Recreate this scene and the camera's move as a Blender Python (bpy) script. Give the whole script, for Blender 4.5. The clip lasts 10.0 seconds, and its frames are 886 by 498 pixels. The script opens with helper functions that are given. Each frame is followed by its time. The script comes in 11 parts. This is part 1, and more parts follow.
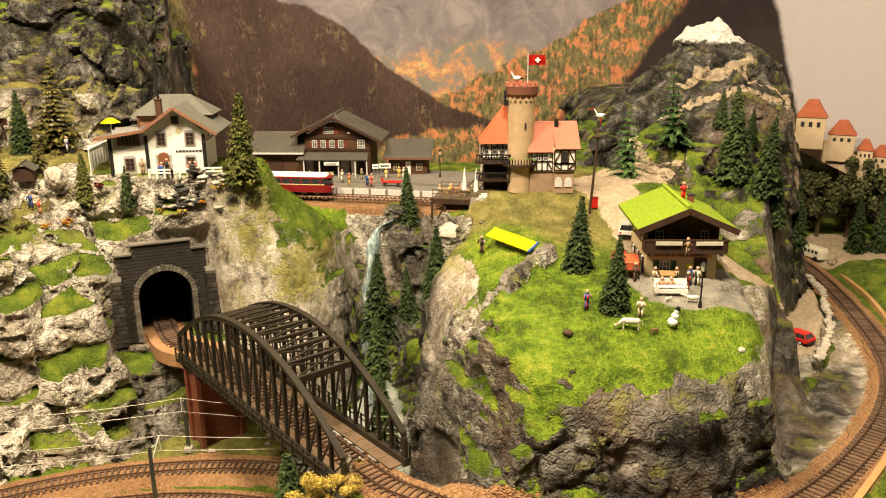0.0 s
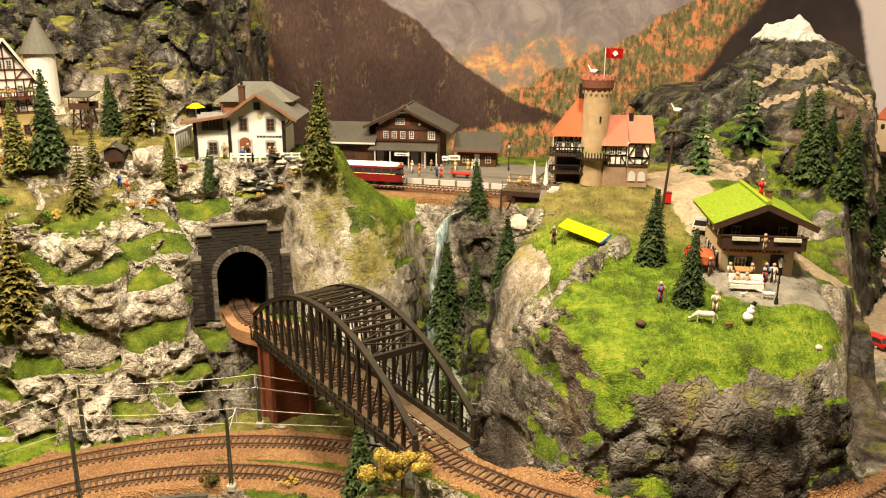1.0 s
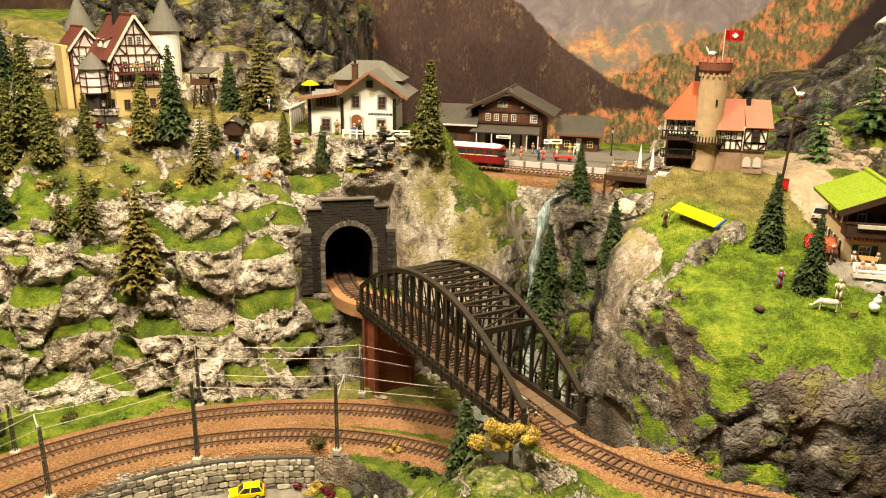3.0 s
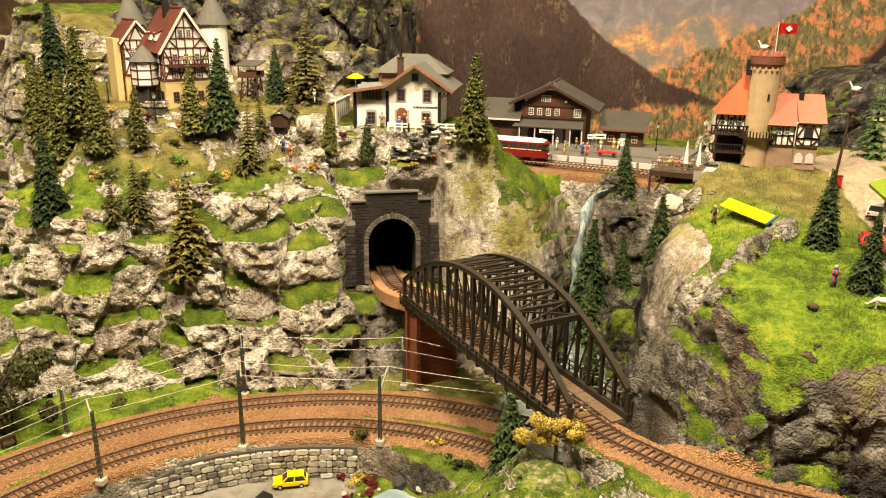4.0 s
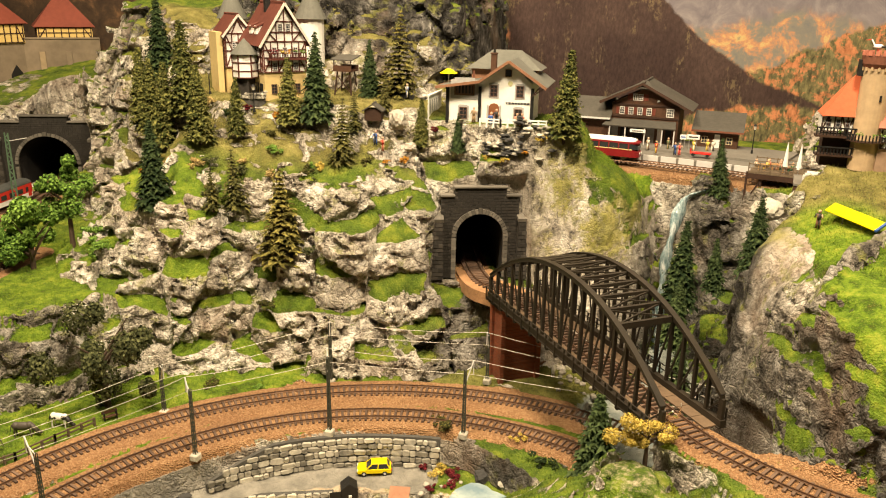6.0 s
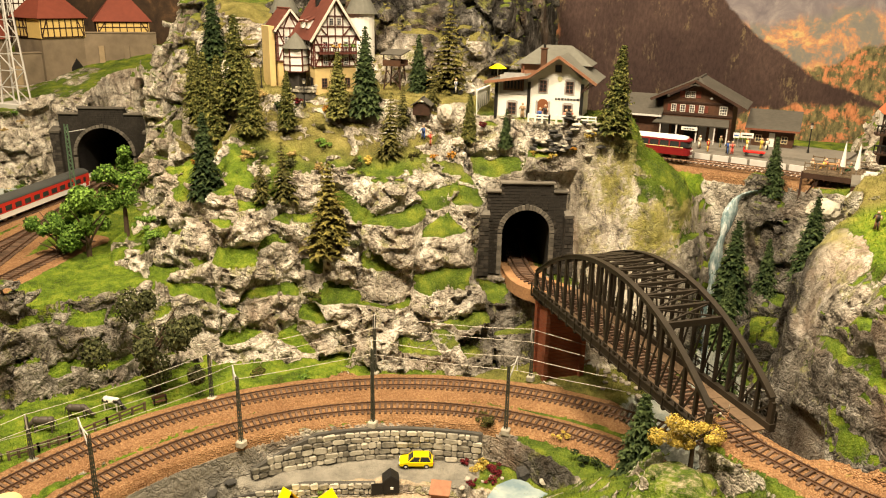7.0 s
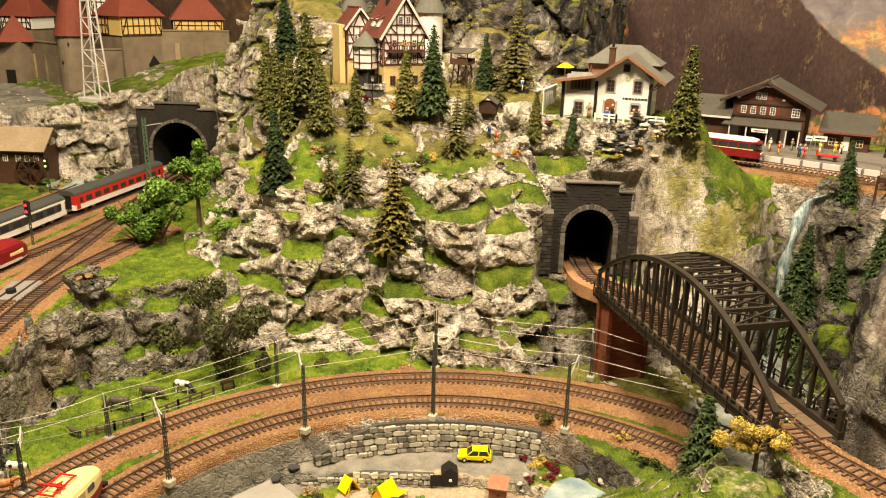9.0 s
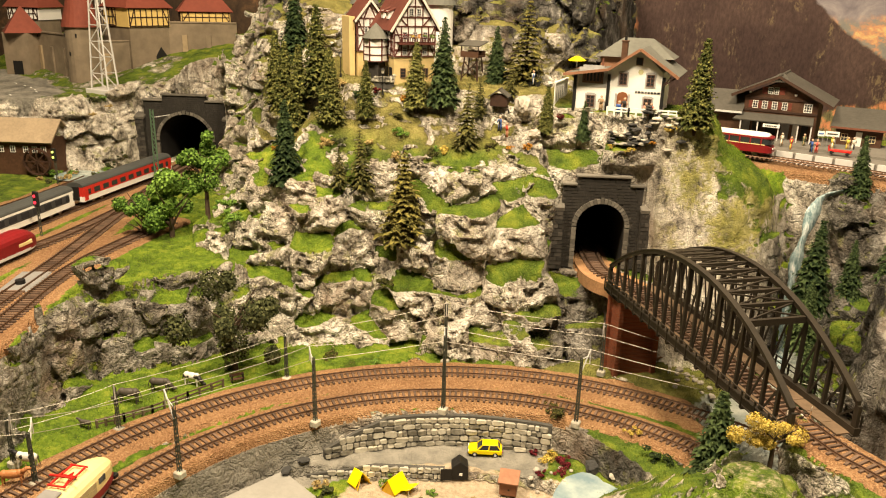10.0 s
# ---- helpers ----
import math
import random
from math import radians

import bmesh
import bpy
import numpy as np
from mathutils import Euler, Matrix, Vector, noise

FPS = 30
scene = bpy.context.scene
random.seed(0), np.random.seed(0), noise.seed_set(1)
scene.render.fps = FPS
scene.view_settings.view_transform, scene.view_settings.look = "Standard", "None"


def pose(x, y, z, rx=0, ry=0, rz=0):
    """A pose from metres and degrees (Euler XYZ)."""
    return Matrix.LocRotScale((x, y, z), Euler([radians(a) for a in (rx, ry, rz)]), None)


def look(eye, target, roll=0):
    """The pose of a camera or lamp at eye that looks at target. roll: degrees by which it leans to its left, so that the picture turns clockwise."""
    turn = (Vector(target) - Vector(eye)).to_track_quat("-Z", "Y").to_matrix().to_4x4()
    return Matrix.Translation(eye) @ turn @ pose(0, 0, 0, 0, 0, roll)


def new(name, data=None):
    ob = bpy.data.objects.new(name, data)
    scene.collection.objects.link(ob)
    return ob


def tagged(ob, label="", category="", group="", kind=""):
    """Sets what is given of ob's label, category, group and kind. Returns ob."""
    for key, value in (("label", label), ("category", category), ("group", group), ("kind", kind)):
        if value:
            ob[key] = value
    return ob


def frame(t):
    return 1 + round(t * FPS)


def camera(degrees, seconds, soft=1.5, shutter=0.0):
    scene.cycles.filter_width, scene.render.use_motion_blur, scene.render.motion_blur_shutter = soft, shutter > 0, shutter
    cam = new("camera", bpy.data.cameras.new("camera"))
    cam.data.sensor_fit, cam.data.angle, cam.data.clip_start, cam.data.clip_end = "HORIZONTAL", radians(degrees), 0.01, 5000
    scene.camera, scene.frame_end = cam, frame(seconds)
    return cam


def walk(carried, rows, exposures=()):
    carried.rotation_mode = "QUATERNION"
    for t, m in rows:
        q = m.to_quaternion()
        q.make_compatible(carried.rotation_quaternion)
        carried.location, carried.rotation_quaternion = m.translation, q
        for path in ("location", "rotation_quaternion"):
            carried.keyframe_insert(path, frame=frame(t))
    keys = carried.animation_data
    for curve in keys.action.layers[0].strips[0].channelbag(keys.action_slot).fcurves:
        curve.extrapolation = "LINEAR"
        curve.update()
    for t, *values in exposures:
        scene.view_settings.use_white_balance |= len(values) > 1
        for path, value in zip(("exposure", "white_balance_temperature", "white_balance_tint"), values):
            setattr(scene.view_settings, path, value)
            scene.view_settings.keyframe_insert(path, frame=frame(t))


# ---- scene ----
cam = camera(59.2, 10.0, soft=1.1)
PATH = [
    (0, (-0.011, 0.009, 1.503), (0.011, 1.929, 0.943), -0.4),
    (0.5, (-0.019, -0.001, 1.498), (-0.054, 1.918, 0.938), 0.1),
    (1, (-0.031, -0.008, 1.495), (-0.148, 1.908, 0.932), 0.4),
    (1.5, (-0.037, -0.015, 1.493), (-0.226, 1.893, 0.922), 0.4),
    (2, (-0.049, -0.02, 1.489), (-0.283, 1.881, 0.912), 0.5),
    (2.5, (-0.057, -0.023, 1.486), (-0.33, 1.871, 0.903), 0.7),
    (4, (-0.076, -0.028, 1.481), (-0.475, 1.838, 0.879), 0.8),
    (4.5, (-0.08, -0.031, 1.482), (-0.521, 1.823, 0.875), 0.7),
    (5, (-0.086, -0.035, 1.482), (-0.57, 1.806, 0.868), 0.9),
    (5.5, (-0.092, -0.036, 1.48), (-0.62, 1.793, 0.869), 1.1),
    (7, (-0.095, -0.037, 1.474), (-0.781, 1.738, 0.857), 1.2),
    (7.5, (-0.095, -0.039, 1.476), (-0.831, 1.711, 0.848), 1.4),
    (8, (-0.095, -0.045, 1.475), (-0.88, 1.686, 0.851), 1.4),
    (8.5, (-0.095, -0.047, 1.473), (-0.906, 1.673, 0.856), 1.2),
    (9, (-0.098, -0.05, 1.472), (-0.918, 1.666, 0.853), 1.3),
    (9.5, (-0.103, -0.049, 1.467), (-0.928, 1.664, 0.846), 1.4),
    (10, (-0.109, -0.051, 1.468), (-0.933, 1.659, 0.837), 1.6),
]
walk(cam, [(t, look(eye, target, roll)) for t, eye, target, roll in PATH])

# ---- light: a warm hall, lit from ceiling panels over the layout ----
world = bpy.data.worlds.new("hall")
scene.world = world
world.use_nodes = True
world.node_tree.nodes["Background"].inputs[0].default_value = (1.0, 0.85, 0.66, 1)
world.node_tree.nodes["Background"].inputs[1].default_value = 0.020


def ceiling_lamp(x, y, w, d, watts, tx=0.0, ty=0.0, z=2.55):
    data = bpy.data.lights.new("ceiling_panel_light", "AREA")
    data.shape, data.size, data.size_y, data.energy = "RECTANGLE", w, d, watts
    data.color = (1.0, 0.815, 0.565)
    ob = new("ceiling_panel_light", data)
    ob.matrix_world = look((x, y, z), (x + tx, y + ty, 1.0))
    return tagged(ob, "warm ceiling panel light over the layout", "light")


ceiling_lamp(-0.85, 0.20, 0.30, 0.2, 41.5, 0.0, 0.6)
ceiling_lamp(0.06, 0.20, 0.30, 0.2, 43.5, 0.0, 0.6)
ceiling_lamp(-0.40, 0.95, 0.6, 0.2, 13, 0.0, 0.0)
scene.view_settings.exposure = 0.0

# ---- materials ----
def mat_base(name, rough=0.8, metal=0.0, spec=0.3):
    m = bpy.data.materials.new(name)
    m.use_nodes = True
    b = m.node_tree.nodes["Principled BSDF"]
    b.inputs["Roughness"].default_value = rough
    b.inputs["Metallic"].default_value = metal
    b.inputs["Specular IOR Level"].default_value = spec
    return m, m.node_tree, b


def node(nt, kind, **kw):
    n = nt.nodes.new(kind)
    for k, v in kw.items():
        if isinstance(v, bpy.types.NodeSocket):
            nt.links.new(v, n.inputs[k])
        else:
            n.inputs[k].default_value = v
    return n


def coords(nt):
    return nt.nodes.new("ShaderNodeNewGeometry").outputs["Position"]


def noise_tex(nt, vec, scale, detail=5.0, rough=0.6, dist=0.0):
    n = node(nt, "ShaderNodeTexNoise", Vector=vec)
    n.inputs["Scale"].default_value = scale
    n.inputs["Detail"].default_value = detail
    n.inputs["Roughness"].default_value = rough
    n.inputs["Distortion"].default_value = dist
    return n.outputs["Fac"]


def ramp(nt, fac, stops, mode="LINEAR"):
    n = nt.nodes.new("ShaderNodeValToRGB")
    nt.links.new(fac, n.inputs[0])
    e = n.color_ramp.elements
    n.color_ramp.interpolation = mode
    while len(e) < len(stops):
        e.new(0.5)
    for el, (p, c) in zip(e, stops):
        el.position = p
        el.color = (*c, 1) if len(c) == 3 else c
    return n.outputs["Color"]


def grey(v):
    return (v, v, v)


def mix(nt, fac, a, b, mode="MIX"):
    n = nt.nodes.new("ShaderNodeMix")
    n.data_type = "RGBA"
    n.blend_type = mode
    for sock, val in ((n.inputs[0], fac), (n.inputs[6], a), (n.inputs[7], b)):
        if isinstance(val, bpy.types.NodeSocket):
            nt.links.new(val, sock)
        elif isinstance(val, (tuple, list)):
            sock.default_value = (*val, 1) if len(val) == 3 else val
        else:
            sock.default_value = val
    return n.outputs[2]


def mth(nt, op, a, b=0.0, c=0.0):
    n = nt.nodes.new("ShaderNodeMath")
    n.operation = op
    for sock, val in zip(n.inputs, (a, b, c)):
        if isinstance(val, bpy.types.NodeSocket):
            nt.links.new(val, sock)
        else:
            sock.default_value = val
    return n.outputs[0]


def smooth(nt, val, lo, hi):
    n = nt.nodes.new("ShaderNodeMapRange")
    n.interpolation_type = "SMOOTHSTEP"
    nt.links.new(val, n.inputs[0])
    n.inputs[1].default_value, n.inputs[2].default_value = lo, hi
    return n.outputs[0]


def bump(nt, b, height, dist=0.001, strength=1.0):
    n = nt.nodes.new("ShaderNodeBump")
    n.inputs["Distance"].default_value = dist
    n.inputs["Strength"].default_value = strength
    nt.links.new(height, n.inputs["Height"])
    nt.links.new(n.outputs[0], b.inputs["Normal"])


def plain(name, col, rough=0.7, metal=0.0, var=0.25, scale=180.0, bumpy=0.0004, spec=0.3, rnd=0.0):
    """A painted or moulded surface with grain and blotches."""
    m, nt, b = mat_base(name, rough, metal, spec)
    p = coords(nt)
    fine = noise_tex(nt, p, scale, 4)
    wide = noise_tex(nt, p, scale * 0.13, 3)
    both = mth(nt, "MULTIPLY_ADD", wide, 0.5, mth(nt, "MULTIPLY", fine, 0.5))
    if rnd:
        info = nt.nodes.new("ShaderNodeObjectInfo")
        both = mth(nt, "MULTIPLY_ADD", mth(nt, "SUBTRACT", info.outputs["Random"], 0.5), rnd, both)
    lo = tuple(c * (1 - var) for c in col)
    hi = tuple(min(1, c * (1 + var)) for c in col)
    nt.links.new(ramp(nt, both, [(0.3, lo), (0.7, hi)]), b.inputs["Base Color"])
    if bumpy:
        bump(nt, b, fine, bumpy)
    return m


M_SLEEPER = plain("sleeper_plastic", (0.115, 0.072, 0.048), 0.85, var=0.4, rnd=0.3)
M_RAIL = plain("rusty_rail", (0.13, 0.075, 0.045), 0.45, 0.6, var=0.3)
M_BRIDGE = plain("bridge_metal", (0.026, 0.020, 0.013), 0.5, 0.0, var=0.35, scale=90)
M_WHITE = plain("white_render", (0.78, 0.76, 0.70), 0.8, var=0.06)
M_CREAM = plain("cream_render", (0.62, 0.50, 0.30), 0.8, var=0.12)
M_YELLOWWALL = plain("yellow_render", (0.60, 0.45, 0.20), 0.8, var=0.12)
M_TIMBER = plain("dark_timber", (0.045, 0.022, 0.013), 0.7, var=0.4)
M_BROWNWOOD = plain("brown_boards", (0.075, 0.035, 0.018), 0.7, var=0.4)
M_ROOFGREY = plain("grey_roof", (0.115, 0.112, 0.092), 0.8, var=0.2)
M_ROOFDARK = plain("dark_roof", (0.075, 0.068, 0.055), 0.8, var=0.25)
M_ROOFRED = plain("red_roof", (0.11, 0.032, 0.021), 0.75, var=0.25)
M_ROOFORANGE = plain("orange_roof", (0.42, 0.150, 0.095), 0.7, var=0.12)
M_ROOFBRIGHT = plain("bright_orange_roof", (0.50, 0.115, 0.045), 0.7, var=0.12)
M_STONE = plain("tower_stone", (0.42, 0.30, 0.175), 0.9, var=0.25, scale=120)
M_DARKSTONE = plain("dark_portal_stone", (0.046, 0.040, 0.033), 0.85, var=0.45, rnd=0.5)
M_GREYSTONE = plain("grey_wall_stone", (0.33, 0.305, 0.245), 0.9, var=0.6, rnd=0.35)
M_BLACK = plain("black", (0.012, 0.011, 0.01), 0.6, var=0.2)
M_YELLOW = plain("yellow_plastic", (0.85, 0.66, 0.0), 0.45, var=0.06)
M_RED = plain("red_plastic", (0.55, 0.02, 0.015), 0.4, var=0.1)
M_DARKRED = plain("dark_red_paint", (0.19, 0.012, 0.014), 0.35, var=0.1)
M_LIGHTGREY = plain("light_grey", (0.55, 0.53, 0.5), 0.6, var=0.1)
M_GREY = plain("grey_paint", (0.22, 0.21, 0.20), 0.6, var=0.2)
M_MAST = plain("grey_green_mast", (0.06, 0.062, 0.045), 0.6, var=0.3)
M_WIRE = plain("wire", (0.30, 0.27, 0.22), 0.4, 0.3, var=0.1)
M_CREAMPAINT = plain("cream_paint", (0.74, 0.58, 0.27), 0.35, var=0.06)
M_BLUE = plain("blue_paint", (0.06, 0.14, 0.42), 0.5, var=0.1)
M_SKIN = plain("figure_paint", (0.5, 0.33, 0.22), 0.7, var=0.1)
M_FLUE = plain("flue_brick", (0.16, 0.06, 0.035), 0.8)
M_DOOR = plain("door_wood", (0.20, 0.075, 0.03), 0.6)
M_GREENPAINT = plain("green_paint", (0.03, 0.075, 0.04), 0.6)
M_WOOD = plain("bare_wood", (0.42, 0.24, 0.10), 0.55, var=0.2, scale=60)
M_PAVE = plain("platform_paving", (0.17, 0.155, 0.13), 0.85, var=0.2)
M_FLOOR = plain("hall_floor", (0.12, 0.10, 0.085), 0.5, scale=8)
M_HALL = plain("hall_wall", (0.45, 0.42, 0.38), 0.8, scale=5)
M_CEIL = plain("hall_ceiling", (0.7, 0.68, 0.63), 0.8, scale=5)

gm, gnt, gb = mat_base("window_glass", 0.08, 0.0, 0.6)
gb.inputs["Base Color"].default_value = (0.03, 0.032, 0.035, 1)
M_GLASS = gm


# ---- mesh helpers ----
def part(name, bm, material, parent=None, label="", smooth_faces=False):
    me = bpy.data.meshes.new(name)
    bmesh.ops.recalc_face_normals(bm, faces=bm.faces[:])
    if smooth_faces:
        for fc in bm.faces:
            fc.smooth = True
    bm.to_mesh(me)
    bm.free()
    me.materials.append(material)
    ob = new(name, me)
    if parent is not None:
        ob.parent = parent
    if label:
        ob["label"] = label
    return ob


def share(name, me, parent, m):
    ob = new(name, me)
    ob.parent = parent
    ob.matrix_basis = m
    return ob


def thing(name, m, label, category, group="", kind=""):
    ob = new(name)
    ob.empty_display_size = 0.01
    ob.matrix_basis = m
    return tagged(ob, label, category, group, kind)


def boxes(*specs, bev=0.0):
    """A bmesh of boxes (x0, y0, z0, x1, y1, z1)."""
    bm = bmesh.new()
    for x0, y0, z0, x1, y1, z1 in specs:
        r = bmesh.ops.create_cube(bm, size=1.0)
        for v in r["verts"]:
            v.co = Vector(((x0 + x1) / 2 + v.co.x * (x1 - x0), (y0 + y1) / 2 + v.co.y * (y1 - y0), (z0 + z1) / 2 + v.co.z * (z1 - z0)))
    if bev:
        bmesh.ops.bevel(bm, geom=bm.edges[:], offset=bev, segments=1, affect="EDGES")
    return bm


def tube(bm, a, b, r0, r1=None, n=8, caps=True):
    r1 = r0 if r1 is None else r1
    a, b = Vector(a), Vector(b)
    d = b - a
    q = d.to_track_quat("Z", "Y").to_matrix().to_4x4()
    bmesh.ops.create_cone(bm, cap_ends=caps, segments=n, radius1=r0, radius2=max(r1, 1e-5), depth=d.length,
                          matrix=Matrix.Translation((a + b) / 2) @ q)
    return bm


def beam(bm, a, b, w, h):
    """A square bar from a to b, w across and h high."""
    a, b = Vector(a), Vector(b)
    d = b - a
    q = d.to_track_quat("X", "Z").to_matrix().to_4x4()
    r = bmesh.ops.create_cube(bm, size=1.0)
    m = Matrix.Translation((a + b) / 2) @ q @ Matrix.Diagonal((d.length, w, h, 1))
    bmesh.ops.transform(bm, matrix=m, verts=r["verts"])
    return bm


def prism(bm, pts, y0, y1):
    """Extrude an (x, z) outline from y0 to y1."""
    a = [bm.verts.new((x, y0, z)) for x, z in pts]
    b = [bm.verts.new((x, y1, z)) for x, z in pts]
    bm.faces.new(a)
    bm.faces.new(b[::-1])
    n = len(pts)
    for i in range(n):
        bm.faces.new((a[i], b[i], b[(i + 1) % n], a[(i + 1) % n]))
    return bm


def slab(bm, corners, t):
    """A plate of thickness t under four corners."""
    c = [Vector(p) for p in corners]
    nrm = (c[1] - c[0]).cross(c[2] - c[0]).normalized()
    if nrm.z < 0:
        nrm = -nrm
    top = [bm.verts.new(p) for p in c]
    bot = [bm.verts.new(p - nrm * t) for p in c]
    bm.faces.new(top)
    bm.faces.new(bot[::-1])
    k = len(c)
    for i in range(k):
        bm.faces.new((top[i], bot[i], bot[(i + 1) % k], top[(i + 1) % k]))
    return bm

# ---- the plan: track centre lines (x, y), metres ----
Z_LOW, Z_HIGH, Z_STN, Z_YARD = 1.0, 1.105, 1.238, 1.10


def spline(pts, step=0.004):
    """Points along a Catmull-Rom curve, evenly spaced."""
    p = np.array(pts, float)
    p = np.vstack([2 * p[0] - p[1], p, 2 * p[-1] - p[-2]])
    out = []
    for i in range(1, len(p) - 2):
        u = np.linspace(0, 1, 40, endpoint=False)[:, None]
        a, b, c, d = p[i - 1], p[i], p[i + 1], p[i + 2]
        out.append(0.5 * (2 * b + (c - a) * u + (2 * a - 5 * b + 4 * c - d) * u ** 2 + (3 * b - a - 3 * c + d) * u ** 3))
    out = np.vstack(out + [p[-2:-1]])
    s = np.r_[0, np.cumsum(np.linalg.norm(np.diff(out, axis=0), axis=1))]
    t = np.arange(0, s[-1], step)
    return np.stack([np.interp(t, s, out[:, k]) for k in range(out.shape[1])], 1)


def arc(cx, cy, r, a0, a1, n=24):
    return [(cx + r * math.cos(radians(a)), cy + r * math.sin(radians(a))) for a in np.linspace(a0, a1, n)]


BR_A, BR_B = Vector((-0.301, 0.928, 0)), Vector((-0.067, 0.640, 0))     # bridge ends, on the track's axis
BR_D = (BR_B - BR_A).normalized()
TUN = Vector((-0.366, 0.985, 0))
TUN_D = Vector((0.40, -0.92, 0)).normalized()            # the portal faces this way
LINE_OUT = spline(arc(-0.275, 0.357, 0.474, 205, 55) + [(0.10, 0.66)])
LINE_IN = spline(arc(-0.295, 0.388, 0.376, 215, 60) + [(0.06, 0.62)])
far = TUN - TUN_D * 0.26
LINE_BRIDGE = spline([far[:2], TUN[:2], BR_A[:2], ((BR_A + BR_B) / 2)[:2], BR_B[:2], (-0.030, 0.609), (0.014, 0.582), (0.062, 0.564), (0.13, 0.552),
                      (0.20, 0.553), (0.27, 0.572), (0.32, 0.602), (0.38, 0.652), (0.45, 0.725), (0.51, 0.81), (0.547, 0.893), (0.575, 0.996),
                      (0.596, 1.098), (0.611, 1.2), (0.618, 1.3), (0.615, 1.5)])
LINE_STN = spline([(-0.45, 1.268), (-0.3, 1.257), (-0.245, 1.248), (-0.15, 1.231), (-0.05, 1.208), (0.05, 1.18), (0.2, 1.16), (0.3, 1.19)])
LINE_YARD_A = spline([(-1.10, 0.36), (-1.15, 0.52), (-1.19, 0.673), (-1.233, 0.824), (-1.262, 0.951), (-1.298, 1.10), (-1.345, 1.215), (-1.41, 1.36)])
LINE_YARD_B = spline([(-1.00, 0.36), (-1.06, 0.50), (-1.10, 0.613), (-1.12, 0.713), (-1.145, 0.807), (-1.19, 0.932), (-1.26, 1.07), (-1.325, 1.2), (-1.39, 1.35)])
LINE_YARD_C = spline([(-0.89, 0.35), (-0.978, 0.521), (-1.045, 0.656), (-1.155, 0.862), (-1.235, 1.01), (-1.30, 1.14)])
LINE_YARD_D = spline([(-0.85, 0.34), (-0.916, 0.476), (-0.959, 0.554), (-1.0, 0.651), (-1.031, 0.788), (-1.04, 0.86)])
LINE_YARD_E = spline([(-1.22, 0.36), (-1.27, 0.55), (-1.32, 0.72), (-1.36, 0.88), (-1.40, 1.0)])
PORT_L = Vector((-1.345, 1.215, 0))
PORT_LD = Vector((0.40, -0.92, 0)).normalized()


# ---- noise on a fixed lattice ----
_rng = np.random.RandomState(7)
_tab = _rng.rand(64, 64, 64).astype(np.float32) * 2 - 1


def vnoise(x, y, z):
    ix, iy, iz = np.floor(x).astype(np.int32), np.floor(y).astype(np.int32), np.floor(z).astype(np.int32)
    fx, fy, fz = x - ix, y - iy, z - iz
    fx, fy, fz = fx * fx * (3 - 2 * fx), fy * fy * (3 - 2 * fy), fz * fz * (3 - 2 * fz)
    ix &= 63; iy &= 63; iz &= 63
    jx, jy, jz = (ix + 1) & 63, (iy + 1) & 63, (iz + 1) & 63
    a = _tab[ix, iy, iz] * (1 - fx) + _tab[jx, iy, iz] * fx
    b = _tab[ix, jy, iz] * (1 - fx) + _tab[jx, jy, iz] * fx
    c = _tab[ix, iy, jz] * (1 - fx) + _tab[jx, iy, jz] * fx
    d = _tab[ix, jy, jz] * (1 - fx) + _tab[jx, jy, jz] * fx
    a = a * (1 - fy) + b * fy
    c = c * (1 - fy) + d * fy
    return (a * (1 - fz) + c * fz).astype(np.float32)


def cells(x, y, z, sx, sz, seed):
    """Nearest and second-nearest distance to jittered points, and a number for the nearest."""
    u, v, w = x / sx, y / sx, z / sz
    iu, iv, iw = np.floor(u - 0.5).astype(np.int32), np.floor(v - 0.5).astype(np.int32), np.floor(w - 0.5).astype(np.int32)
    d1 = np.full(x.shape, 9.0, np.float32)
    d2 = np.full(x.shape, 9.0, np.float32)
    val = np.zeros(x.shape, np.float32)
    tilt = np.zeros(x.shape, np.float32)
    for a in (0, 1):
        for b_ in (0, 1):
            for c in (0, 1):
                p, q, r = iu + a, iv + b_, iw + c
                i, j, k = (p + seed) & 63, q & 63, r & 63
                dx = p + 0.5 + 0.42 * _tab[i, j, k] - u
                dy = q + 0.5 + 0.42 * _tab[j, k, i] - v
                dz = r + 0.5 + 0.42 * _tab[k, i, j] - w
                d = dx * dx + dy * dy + dz * dz
                near = d < d1
                d2 = np.where(near, d1, np.minimum(d2, d))
                val = np.where(near, _tab[(i + 31) & 63, (j + 7) & 63, k], val)
                lean = dx * _tab[(i + 3) & 63, j, (k + 9) & 63] + dy * _tab[i, (j + 5) & 63, (k + 17) & 63] + dz * (0.5 * _tab[(i + 13) & 63, (j + 2) & 63, k] + 0.35)
                tilt = np.where(near, lean, tilt)
                d1 = np.where(near, d, d1)
    return np.sqrt(d1), np.sqrt(d2), val, tilt


# ---- the relief: plateaus with sloping or sheer edges ----
GX0, GX1, GY0, GY1, GZ0, GZ1, STEP = -2.05, 0.98, 0.30, 1.60, 0.925, 1.64, 0.0039
gx = np.arange(GX0, GX1, STEP, dtype=np.float32)
gy = np.arange(GY0, GY1, STEP, dtype=np.float32)
gz = np.arange(GZ0, GZ1, STEP, dtype=np.float32)
X, Y = np.meshgrid(gx, gy, indexing="ij")
Z2 = np.zeros_like(X)


def sstep(a, b, v):
    t = np.clip((v - a) / (b - a), 0, 1)
    return t * t * (3 - 2 * t)


